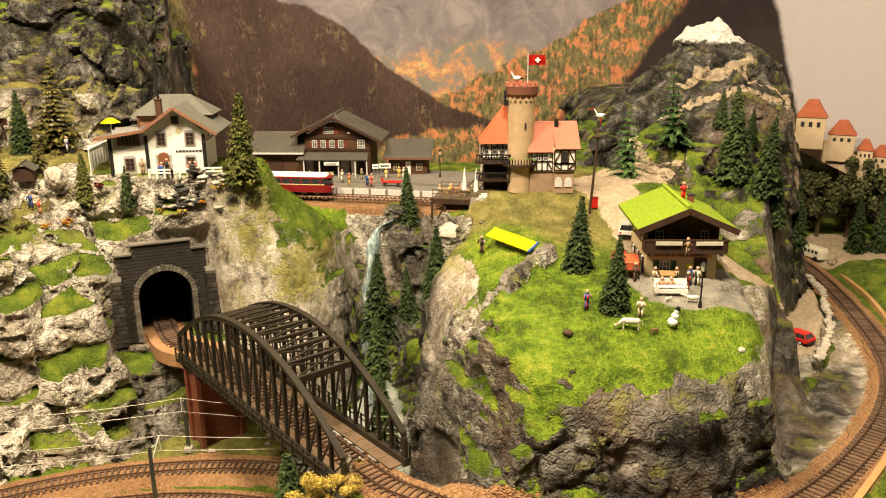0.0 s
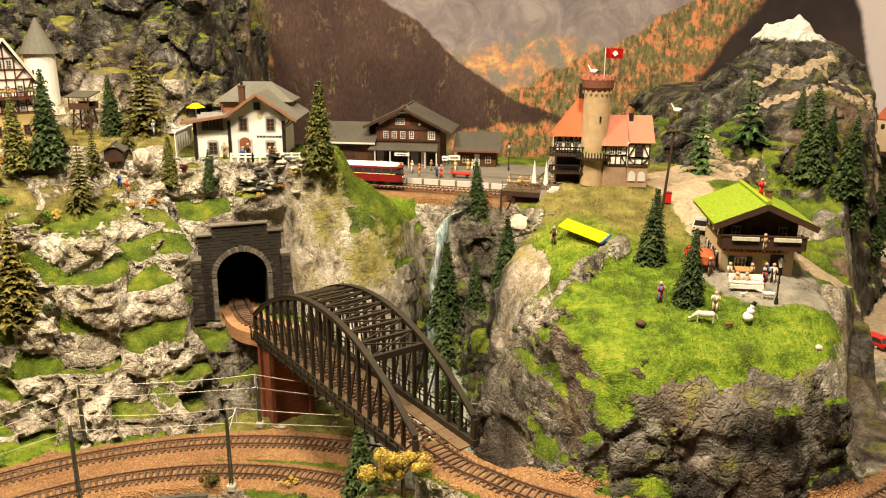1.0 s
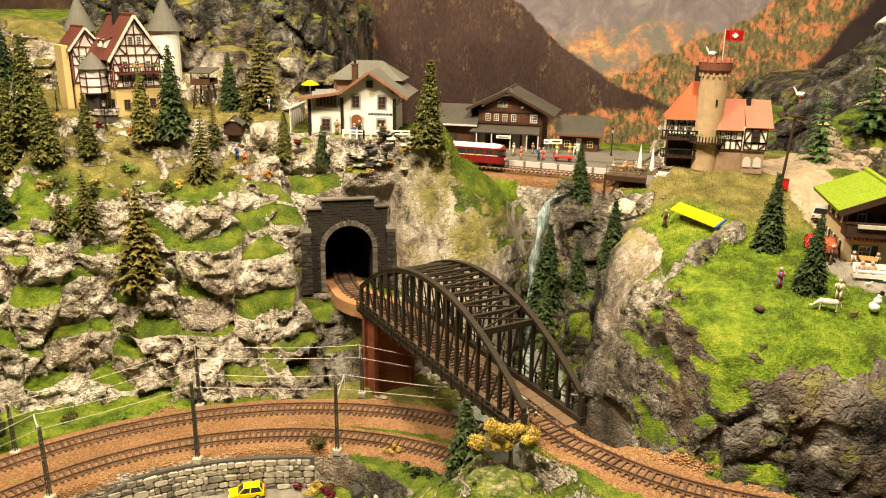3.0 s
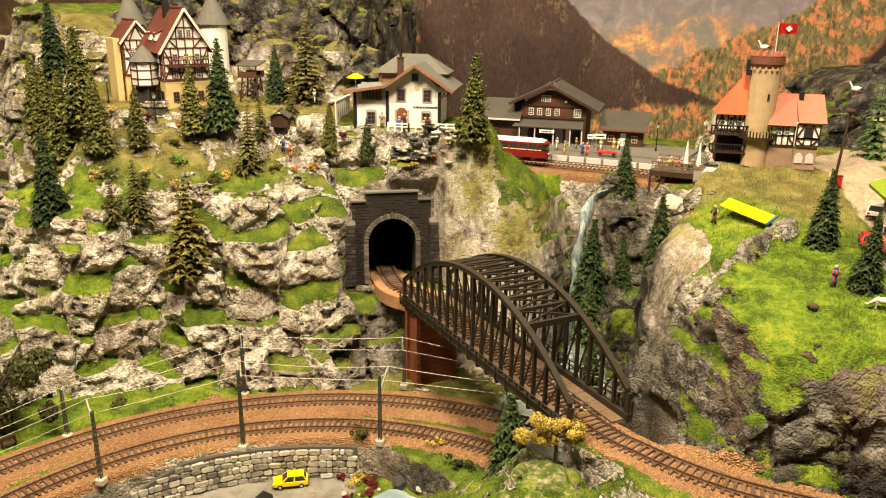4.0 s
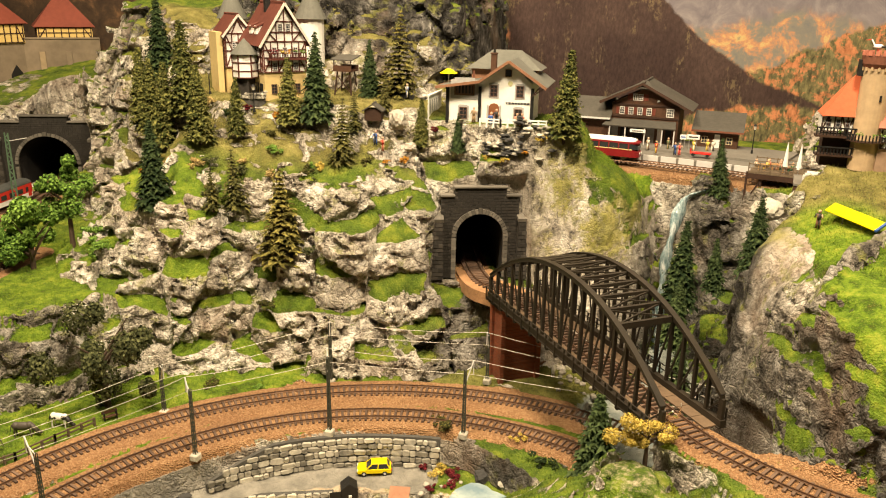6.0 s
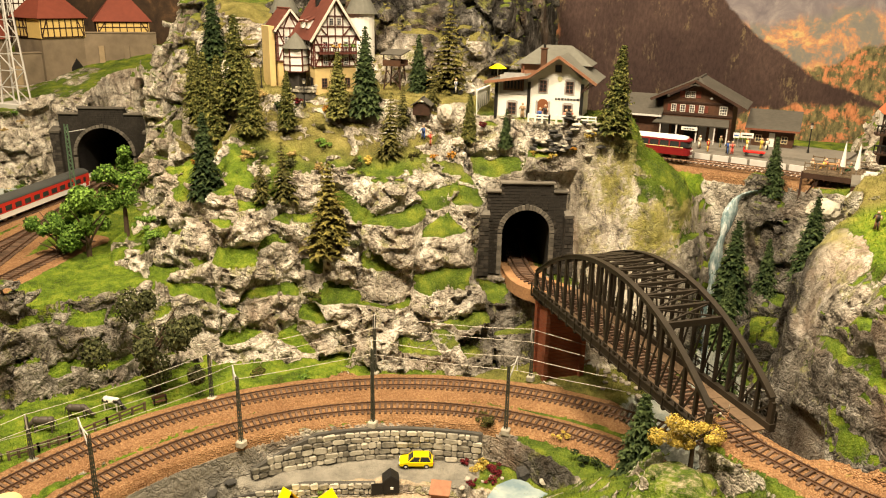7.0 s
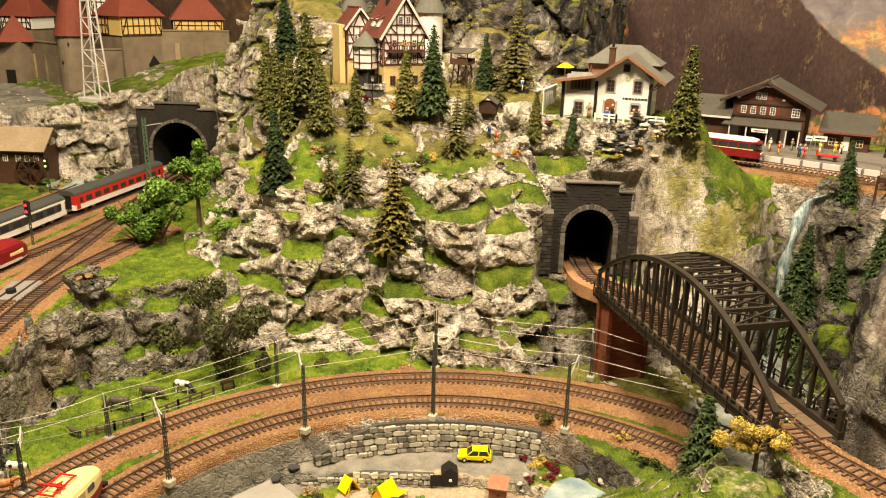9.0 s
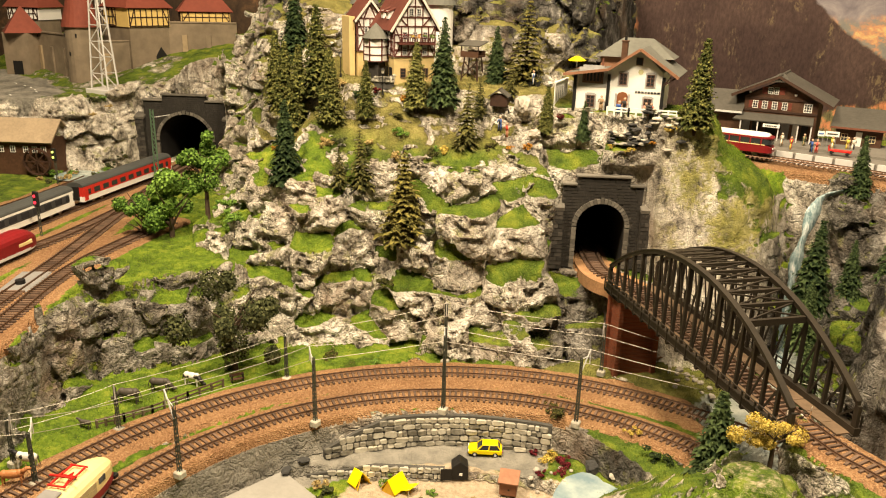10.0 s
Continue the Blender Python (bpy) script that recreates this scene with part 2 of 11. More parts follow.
def inside(pts, wob=0.012, ws=14.0):
    """Signed distance to an outline, positive inside, with a wavering edge."""
    d2 = np.full_like(X, 9.0)
    odd = np.zeros(X.shape, bool)
    n = len(pts)
    for i in range(n):
        (ax, ay), (bx, by) = pts[i], pts[(i + 1) % n]
        ex, ey = bx - ax, by - ay
        t = np.clip(((X - ax) * ex + (Y - ay) * ey) / (ex * ex + ey * ey), 0, 1)
        d2 = np.minimum(d2, (X - ax - t * ex) ** 2 + (Y - ay - t * ey) ** 2)
        if ay != by:
            odd ^= ((ay > Y) != (by > Y)) & (X < ax + (Y - ay) / (by - ay) * ex)
    d = np.sqrt(d2) * np.where(odd, 1, -1)
    return d + wob * (vnoise(X * ws, Y * ws, Z2 + len(pts)) + 0.5 * vnoise(X * ws * 2.3, Y * ws * 2.3, Z2 + 3))


def line_dist(line):
    d = np.full_like(X, 9.0)
    lo, hi = line.min(0) - 0.12, line.max(0) + 0.12
    near = (X > lo[0]) & (X < hi[0]) & (Y > lo[1]) & (Y < hi[1])
    px, py = X[near], Y[near]
    best = np.full(px.shape, 9.0, np.float32)
    for qx, qy in line[::2]:
        best = np.minimum(best, (px - qx) ** 2 + (py - qy) ** 2)
    d[near] = np.sqrt(best)
    return d


def put(h, sd, top, run):
    w = sstep(-run / 2, run / 2, sd)
    return h * (1 - w) + top * w


H = np.full_like(X, 0.988) + 0.003 * vnoise(X * 20, Y * 20, Z2)
# low terrace with road and camp site in front of the stone wall
H = put(H, inside([(-0.64, 0.50), (-0.57, 0.585), (-0.50, 0.645), (-0.41, 0.705), (-0.33, 0.722), (-0.27, 0.70), (-0.20, 0.67), (-0.15, 0.60), (-0.16, 0.2), (-0.62, 0.2), (-0.72, 0.32)], 0.003) + 0.014, 0.952, 0.008)
H = put(H, inside([(-0.565, 0.562), (-0.47, 0.610), (-0.40, 0.642), (-0.33, 0.662), (-0.25, 0.66), (-0.21, 0.62), (-0.21, 0.2), (-0.64, 0.2), (-0.64, 0.50)], 0.002) + 0.009, 0.938, 0.007)
# yard shelf on the left
sd = inside([(-0.68, 0.84), (-0.775, 0.752), (-0.825, 0.662), (-0.885, 0.582), (-0.876, 0.48), (-0.866, 0.41), (-0.87, 0.2), (-2.3, 0.2), (-2.3, 1.8), (-0.8, 1.8), (-0.65, 0.95)], 0.014)
H = put(H, sd, 1.094 + 0.02 * sstep(0.03, 0.0, sd), 0.03)
# massif with the forest slope
sd = inside([(-0.31, 0.972), (-0.37, 0.930), (-0.45, 0.885), (-0.55, 0.860), (-0.65, 0.830), (-0.745, 0.788), (-0.84, 0.795), (-0.90, 0.84), (-0.945, 0.93),
             (-0.985, 1.06), (-1.02, 1.13), (-1.05, 1.7), (-0.1, 1.7), (-0.24, 1.10)], 0.022, 11.0)
H = put(H, sd, 1.20 + 0.80 * np.clip(sd - 0.02, 0, 0.16), 0.105)


# cliff right of the tunnel, falling towards the waterfall
sd = inside([(-0.33, 1.0), (-0.265, 0.985), (-0.20, 0.995), (-0.155, 1.02), (-0.13, 1.06), (-0.125, 1.16), (-0.14, 1.3), (-0.36, 1.3)], 0.012)
H = put(H, sd, np.clip(1.312 - 0.75 * (X + 0.27), 1.222, 1.315) - np.clip(Y - 1.1, 0, 0.12) * 0.4, 0.07)
# houses' terraces
H = put(H, inside([(-0.475, 1.0), (-0.46, 1.14), (-0.25, 1.14), (-0.235, 1.03), (-0.285, 0.995), (-0.40, 0.99)], 0.006), 1.317, 0.035)
H = put(H, inside([(-0.90, 0.985), (-0.56, 0.985), (-0.46, 1.01), (-0.45, 1.22), (-0.95, 1.22)], 0.012), 1.333, 0.06)
# rock wall behind
sd = inside([(-1.02, 1.36), (-0.92, 1.27), (-0.80, 1.21), (-0.64, 1.19), (-0.53, 1.21), (-0.50, 1.28), (-0.52, 1.7), (-1.1, 1.7)], 0.04)
H = put(H, sd, 1.70, 0.27)
sd = inside([(-1.08, 1.12), (-0.93, 1.07), (-0.87, 1.12), (-0.85, 1.3), (-0.9, 1.7), (-1.2, 1.7), (-1.16, 1.3)], 0.02)
H = np.maximum(H, put(H, sd, 1.43, 0.20))
sd = inside([(-1.40, 1.42), (-1.32, 1.28), (-1.16, 1.19), (-0.97, 1.12), (-0.88, 1.3), (-0.95, 1.8), (-1.40, 1.8)], 0.02)
H = np.maximum(H, put(H, sd, 1.47, 0.24))
# ground in front of the town wall, far left
sd = inside([(-1.20, 1.27), (-1.43, 1.225), (-1.445, 1.10), (-1.47, 1.03), (-1.60, 0.95), (-2.3, 0.7), (-2.3, 1.8), (-1.0, 1.8)], 0.014)
H = np.where(X < -1.0, put(H, sd, 1.238 + 0.30 * np.clip(Y - 1.18, 0, 0.3), 0.05), H)
sd = inside([(-1.41, 1.245), (-1.25, 1.24), (-1.16, 1.15), (-1.05, 1.11), (-1.0, 1.3), (-1.15, 1.55), (-1.40, 1.50)], 0.014)
H = np.maximum(H, put(H, sd, 1.305, 0.05))
# station plateau
sd = inside([(-0.6, 1.225), (-0.20, 1.20), (-0.12, 1.185), (-0.08, 1.16), (-0.02, 1.14), (0.03, 1.10), (0.30, 1.06), (0.30, 1.8), (-0.6, 1.8)], 0.008)
H = np.where(X > -0.47, put(H, sd, 1.226, 0.05), H)
# embankment of the upper line
sd = inside([(-0.075, 0.69), (-0.125, 0.625), (-0.09, 0.585), (-0.03, 0.53), (0.08, 0.495), (0.2, 0.49), (0.32, 0.52), (0.42, 0.6), (0.53, 0.75), (0.62, 0.9), (1.1, 1.0), (1.1, 1.8), (0.1, 1.8), (0.06, 1.1), (0.0, 1.0), (-0.02, 0.8)], 0.006)
H = np.maximum(H, put(H, sd, 1.096, 0.05))
# grassy mound before the bridge end
dm = np.hypot(X + 0.105, (Y - 0.568) * 0.8) + 0.006 * vnoise(X * 40, Y * 40, Z2)
H = np.maximum(H, np.where(X < 0.0, 1.090 - 0.85 * np.maximum(dm - 0.016, 0), 0))
# meadow hill
ht = np.interp(Y, [0.56, 0.60, 0.64, 0.69, 0.75, 0.83, 0.90, 0.96, 1.1], [1.155, 1.185, 1.215, 1.236, 1.246, 1.258, 1.272, 1.297, 1.300]).astype(np.float32)
ht -= 0.50 * np.clip(0.06 - X, 0, 0.1) + 0.25 * np.clip(X - 0.27, 0, 0.2)
sd = inside([(0.005, 0.71), (0.03, 0.645), (0.075, 0.595), (0.13, 0.582), (0.21, 0.582), (0.28, 0.605), (0.312, 0.66), (0.328, 0.74), (0.335, 0.86), (0.35, 1.0), (0.42, 1.2), (0.4, 1.5), (0.1, 1.5), (0.07, 1.10),
             (0.03, 1.0), (-0.015, 0.94), (-0.045, 0.88), (-0.03, 0.8)], 0.010)
H = np.maximum(H, put(H, sd, ht, 0.05 + 0.05 * sstep(0.07, 0.02, X)))
RIDGE = line_dist(spline([(0.022, 0.712), (0.044, 0.736), (0.063, 0.757), (0.09, 0.79), (0.118, 0.818)], 0.006)) + 0.003 * vnoise(X * 60, Y * 60, Z2)
H += 0.006 * sstep(0.015, 0.004, RIDGE)
# sandy lot beside the loop
LOT = [(0.405, 0.865), (0.445, 0.855), (0.487, 0.922), (0.516, 0.983), (0.552, 1.075), (0.565, 1.16), (0.53, 1.17), (0.49, 1.09), (0.455, 1.0), (0.425, 0.92)]
sd = inside(LOT, 0.003)
H = np.maximum(H, put(H, sd, 1.118, 0.015))
# ramp beside the chalet
sd = inside([(0.30, 0.77), (0.34, 0.765), (0.372, 0.815), (0.392, 0.86), (0.402, 0.91), (0.385, 0.97), (0.32, 0.97)], 0.004)
H = np.maximum(H, put(H, sd, 1.238 - 0.6 * np.clip(X - 0.325, 0, 0.1), 0.03))
# mountain
sd = inside([(0.25, 1.23), (0.31, 1.16), (0.385, 1.11), (0.45, 1.095), (0.478, 1.125), (0.50, 1.25), (0.50, 1.7), (0.24, 1.7)], 0.015)
H = np.maximum(H, put(H, sd, np.interp(X, [0.22, 0.3, 0.4, 0.55], [1.33, 1.375, 1.385, 1.37]).astype(np.float32), 0.07))
dpk = np.hypot((X - 0.435) * 1.0, (Y - 1.27) * 0.85)
H = np.maximum(H, 1.515 - 0.95 * dpk - 4.0 * np.clip(X - 0.40 - 0.55 * np.clip(Y - 0.95, 0, 0.25), 0, 1) + 0.012 * vnoise(X * 30, Y * 30, Z2))
H = np.where((X > 0.2) & (H > 1.49), 1.49 + 0.8 * (H - 1.49), H)
# beyond the loop
H = np.maximum(H, put(H, inside([(0.66, 0.9), (1.2, 0.9), (1.2, 1.8), (0.68, 1.8)], 0.01), 1.115, 0.04))

# beds of the lines
bed = np.zeros_like(X)
bedz = np.zeros_like(X)
for line, zt, wid in ((LINE_OUT, Z_LOW, 0.030), (LINE_IN, Z_LOW, 0.025), (LINE_STN, Z_STN - 0.006, 0.026), (LINE_YARD_A, Z_YARD, 0.032), (LINE_YARD_B, Z_YARD, 0.032),
                      (LINE_YARD_C, Z_YARD, 0.03), (LINE_YARD_D, Z_YARD, 0.03), (LINE_YARD_E, Z_YARD, 0.03)):
    d = line_dist(line)
    w = sstep(wid + 0.010, wid - 0.004, d)
    if zt == Z_LOW:
        w = w * sstep(0.0, -0.04, X)
    H = H * (1 - w) + (zt - 0.0042) * w
    bed = np.maximum(bed, sstep(wid + 0.006, wid, d))
    bedz = np.where(d < wid + 0.01, zt - 0.0042, bedz)
n_br = int(np.argmin(np.hypot(LINE_BRIDGE[:, 0] - BR_B.x, LINE_BRIDGE[:, 1] - BR_B.y)))
d = line_dist(LINE_BRIDGE[n_br:])
w = sstep(0.036, 0.024, d)
H = H * (1 - w) + (Z_HIGH - 0.0042) * w
bed = np.maximum(bed, sstep(0.030, 0.023, d))
bedz = np.where(d < 0.04, Z_HIGH - 0.0042, bedz)
n_ba = int(np.argmin(np.hypot(LINE_BRIDGE[:, 0] - BR_A.x, LINE_BRIDGE[:, 1] - BR_A.y)))
d = line_dist(LINE_BRIDGE[:n_ba])
w = sstep(0.034, 0.026, d)
bed = np.maximum(bed, sstep(0.03, 0.026, d))
bedz = np.where(d < 0.036, Z_HIGH - 0.007, bedz)
# gorge under the bridge and river bed
sd = inside([(-0.20, 0.84), (-0.13, 0.76), (-0.06, 0.74), (-0.03, 0.85), (-0.06, 1.0), (-0.075, 1.12), (-0.115, 1.13), (-0.125, 1.0), (-0.17, 0.92)], 0.006)
H = np.where(X < 0.02, put(H, sd, np.interp(Y, [0.7, 0.95, 1.1], [0.968, 0.975, 1.0]).astype(np.float32), 0.03), H)

# pit between the hill's foot and the upper line, where the lower lines run into the hill
sd = inside([(-0.055, 0.70), (-0.035, 0.662), (0.0, 0.636), (0.035, 0.616), (0.060, 0.616), (0.045, 0.65), (0.015, 0.70), (0.0, 0.75), (-0.03, 0.80), (-0.06, 0.76)], 0.004)
H = np.minimum(H, put(H, sd, np.float32(0.994), 0.02))

# ---- a skin of even facets over relief and rock ----
GRADX, GRADY = np.gradient(H, STEP)
SLOPE = np.hypot(GRADX, GRADY)
NORM = np.sqrt(1 + np.clip(SLOPE, 0, 5) ** 2)
ROCKY = sstep(0.5, 1.0, SLOPE)
ROCKY *= 1 - np.clip(bed * 1.2, 0, 1) * (np.abs(H - bedz) < 0.02)
ROCKY *= 1 - sstep(0.76, 0.74, Y) * sstep(-0.72, -0.66, X) * sstep(-0.16, -0.20, X)
ROUGH = np.where(((X > -0.13) & (Y < 1.1)) | (X > -0.02), 0.75, 1.0).astype(np.float32)
ROUGH = np.minimum(ROUGH, 1 - 0.55 * sstep(0.26, 0.30, X))                       # smoother slabs under the ramp and the peak
ROUGH = np.minimum(ROUGH, 1 - 0.55 * sstep(0.09, 0.05, X) * sstep(-0.06, -0.03, X) * sstep(1.0, 0.95, Y) * sstep(0.76, 0.80, Y))
ROUGH = np.minimum(ROUGH, 1 - 0.60 * sstep(-0.34, -0.30, X) * sstep(-0.10, -0.15, X) * sstep(0.93, 0.97, Y))


# where the face breaks into stacked blocks with shelves between them
STACK = sstep(-0.30, -0.345, X) * sstep(-1.12, -1.05, X) * sstep(1.02, 0.98, Y) * (1 - sstep(-0.50, -0.56, X) * sstep(-0.93, -0.88, X) * sstep(0.89, 0.93, Y))
STACK = np.maximum(STACK, sstep(0.05, 0.09, X) * sstep(0.345, 0.31, X) * sstep(0.70, 0.67, Y) * sstep(1.182, 1.164, H))
STACK = np.maximum(STACK, sstep(-0.075, -0.055, X) * sstep(0.065, 0.045, X) * sstep(0.80, 0.77, Y) * sstep(0.60, 0.62, Y))
ROCKY *= 1 - 0.85 * sstep(0.035, 0.06, X) * sstep(0.32, 0.29, X) * sstep(0.75, 0.72, Y) * sstep(0.55, 0.58, Y) * sstep(1.168, 1.182, H)
ROCKY = np.maximum(ROCKY, 0.9 * sstep(0.014, 0.007, RIDGE))
ROCKY *= 1 - 0.7 * sstep(-0.50, -0.56, X) * sstep(-0.93, -0.88, X) * sstep(0.89, 0.93, Y) * sstep(1.12, 1.06, Y)
CALM = np.maximum.reduce([sstep(-0.335, -0.30, X) * sstep(-0.12, -0.16, X) * sstep(0.93, 0.96, Y), sstep(0.27, 0.31, X) * sstep(0.62, 0.66, Y) * sstep(1.05, 1.0, Y),
                          sstep(0.05, 0.03, X) * sstep(-0.03, -0.01, X) * sstep(0.77, 0.79, Y) * sstep(0.88, 0.86, Y)])
SHELF = 0.074


def stacked(x, y, z):
    """Stacked blocks: how far the rock stands out, how much a spot is a shelf (0 to 1), and a number for the block."""
    wx = x + 0.009 * vnoise(x * 34, y * 34, z * 30)
    wy = y + 0.009 * vnoise(x * 34 + 9, y * 34, z * 30)
    wz = z + 0.006 * vnoise(x * 40 + 5, y * 40, z * 40)
    d1, d2, val, tilt = cells(wx, wy, wz, 0.062, 0.105, 23)
    ph = wz / SHELF + 0.9 * val + 0.15 * vnoise(x * 18, y * 18, z * 0)
    p = ph - np.floor(ph)
    cut = 0.70 + 0.12 * _tab[(np.floor(ph).astype(np.int32) * 5) & 63, 7, (val * 31 + 32).astype(np.int32) & 63]
    lip = np.where(p < cut, (p / cut) ** 0.30, 1.0 - (p - cut) / (1.0 - cut))
    shelf = sstep(-0.03, 0.05, p - cut) * sstep(1.0, 0.95, p)
    out = 0.011 * val + 0.012 * tilt + 0.021 * lip - 0.013 - 0.013 * np.clip(1 - (d2 - d1) / 0.10, 0, 1)
    d1, d2, v2, tilt = cells(wx, wy, wz, 0.026, 0.018, 41)
    bare_ = 1 - 0.8 * shelf
    out += bare_ * (0.0030 * v2 + 0.0105 * tilt - 0.0050 * np.clip(1 - (d2 - d1) / 0.16, 0, 1))
    d1, d2, v2, tilt = cells(wx, wy, wz, 0.011, 0.008, 17)
    out += bare_ * (0.0012 * v2 + 0.0042 * tilt)
    out += 0.0008 * vnoise(x * 230, y * 230, z * 210)
    return out, shelf, val


def tunnel_cut(x, y, z, line, zt, r, h0):
    """Depth inside a round-topped bore along a line."""
    d = np.full(x.shape, 9.0, np.float32)
    for qx, qy in line[::4]:
        d = np.minimum(d, (x - qx) ** 2 + (y - qy) ** 2)
    d = np.sqrt(d)
    up = np.maximum(z - (zt + h0), 0)
    return np.minimum(r - np.hypot(d, up), z - (zt - 0.009))


def field(i0, i1):
    x, y, z = np.broadcast_arrays(gx[i0:i1, None, None], gy[None, :, None], gz[None, None, :])
    f = (H[i0:i1, :, None] - z) / NORM[i0:i1, :, None]
    m = np.abs(f) < 0.052
    mx, my, mz = x[m], y[m], z[m]
    rk = np.broadcast_to(ROCKY[i0:i1, :, None], f.shape)[m]
    wx = mx + 0.010 * vnoise(mx * 30, my * 30, mz * 30)
    wz = mz + 0.010 * vnoise(mx * 22 + 7, my * 22, mz * 22)
    r = np.zeros_like(mx)
    on = rk > 0.02
    ax_, ay_, az_ = wx[on], my[on] + 0.006 * vnoise(mx[on] * 28, my[on] * 28 + 5, mz[on] * 28), wz[on]
    d1, d2, val, tilt = cells(ax_, ay_, az_, 0.070, 0.046, 11)
    rr = 0.017 * val + 0.013 * tilt - 0.018 * np.clip(1 - (d2 - d1) / 0.12, 0, 1)
    d1, d2, val, tilt = cells(ax_, ay_, az_, 0.025, 0.019, 41)
    rr += 0.0036 * val + 0.0062 * tilt - 0.0044 * np.clip(1 - (d2 - d1) / 0.2, 0, 1)
    d1, d2, val, tilt = cells(ax_, ay_, az_, 0.012, 0.010, 17)
    rr += 0.0014 * val + 0.0022 * tilt + 0.0010 * vnoise(mx[on] * 230, my[on] * 230, mz[on] * 210)
    calm = np.broadcast_to(CALM[i0:i1, :, None], f.shape)[m][on]
    slab = 0.006 * vnoise(mx[on] * 26, my[on] * 26, mz[on] * 9) + 0.0032 * vnoise(mx[on] * 70, my[on] * 70, mz[on] * 20) + 0.0018 * vnoise(mx[on] * 170, my[on] * 170, mz[on] * 60)
    rr = rr * (1 - 0.85 * calm) + 1.6 * slab * calm
    st = np.broadcast_to(STACK[i0:i1, :, None], f.shape)[m][on]
    hit = st > 0.01
    rr[hit] = rr[hit] * (1 - st[hit]) + st[hit] * stacked(mx[on][hit], my[on][hit], mz[on][hit])[0]
    r[on] = rr
    g = 0.0022 * vnoise(mx * 60, my * 60, mz * 60) + 0.0012 * vnoise(mx * 150, my * 150, mz * 150)
    f = f.copy()
    f[m] += rk * r * np.broadcast_to(ROUGH[i0:i1, :, None], f.shape)[m] + (1 - rk) * g * np.where(np.broadcast_to(bed[i0:i1, :, None], m.shape)[m] > 0.4, 0.25, 1.0)
    # bores
    if gx[i0] < -0.24 and gx[i1 - 1] > -0.50:
        near = (x > -0.47) & (x < -0.25) & (y > 0.85) & (y < 1.05) & (z > Z_HIGH - 0.012) & (z < 1.30)
        lx = (x[near] - TUN.x) * -TUN_D.y + (y[near] - TUN.y) * TUN_D.x
        ly = (x[near] - TUN.x) * TUN_D.x + (y[near] - TUN.y) * TUN_D.y
        up = z[near] - Z_HIGH
        room = np.minimum.reduce([0.064 - 0.05 * up + 0.35 * np.maximum(ly, 0) - np.abs(lx), ly + 0.006, 0.141 + 0.4 * np.maximum(ly, 0) - up, up + 0.009])
        f[near] = np.minimum(f[near], -room)
    if gx[i0] < -0.28 and gx[i1 - 1] > -0.56:
        near = (y > 0.85) & (y < 1.3) & (z > 1.05) & (z < 1.24)
        f[near] = np.minimum(f[near], -tunnel_cut(x[near], y[near], z[near], LINE_BRIDGE[:n_ba], Z_HIGH, 0.0385, 0.062))
    if gx[i1 - 1] > -0.06 and gx[i0] < 0.14:
        near = (y > 0.58) & (y < 0.86) & (z > 0.96) & (z < 1.09) & (x < 0.13)
        f[near] = np.minimum(f[near], -np.maximum(tunnel_cut(x[near], y[near], z[near], LINE_OUT[-60:], Z_LOW, 0.036, 0.045), tunnel_cut(x[near], y[near], z[near], LINE_IN[-60:], Z_LOW, 0.036, 0.045)))
    if gx[i0] < -1.15 and gx[i1 - 1] > -1.6:
        near = (y > 1.02) & (z > Z_YARD - 0.012) & (z < 1.30) & (x > -1.6) & (x < -1.16)
        lx = (x[near] - PORT_L.x) * -PORT_LD.y + (y[near] - PORT_L.y) * PORT_LD.x
        ly = (x[near] - PORT_L.x) * PORT_LD.x + (y[near] - PORT_L.y) * PORT_LD.y
        up = z[near] - Z_YARD
        room = np.minimum.reduce([0.100 + 0.2 * np.maximum(ly, 0) - np.abs(lx), ly + 0.006, 0.155 + 0.4 * np.maximum(ly, 0) - up, up + 0.009])
        bore = np.minimum.reduce([0.064 - np.hypot(lx, np.maximum(up - 0.047, 0)), 0.24 + ly, up + 0.009])
        f[near] = np.minimum(f[near], -np.maximum(room, bore))
    f[:, :, 0] = 0.1
    return f


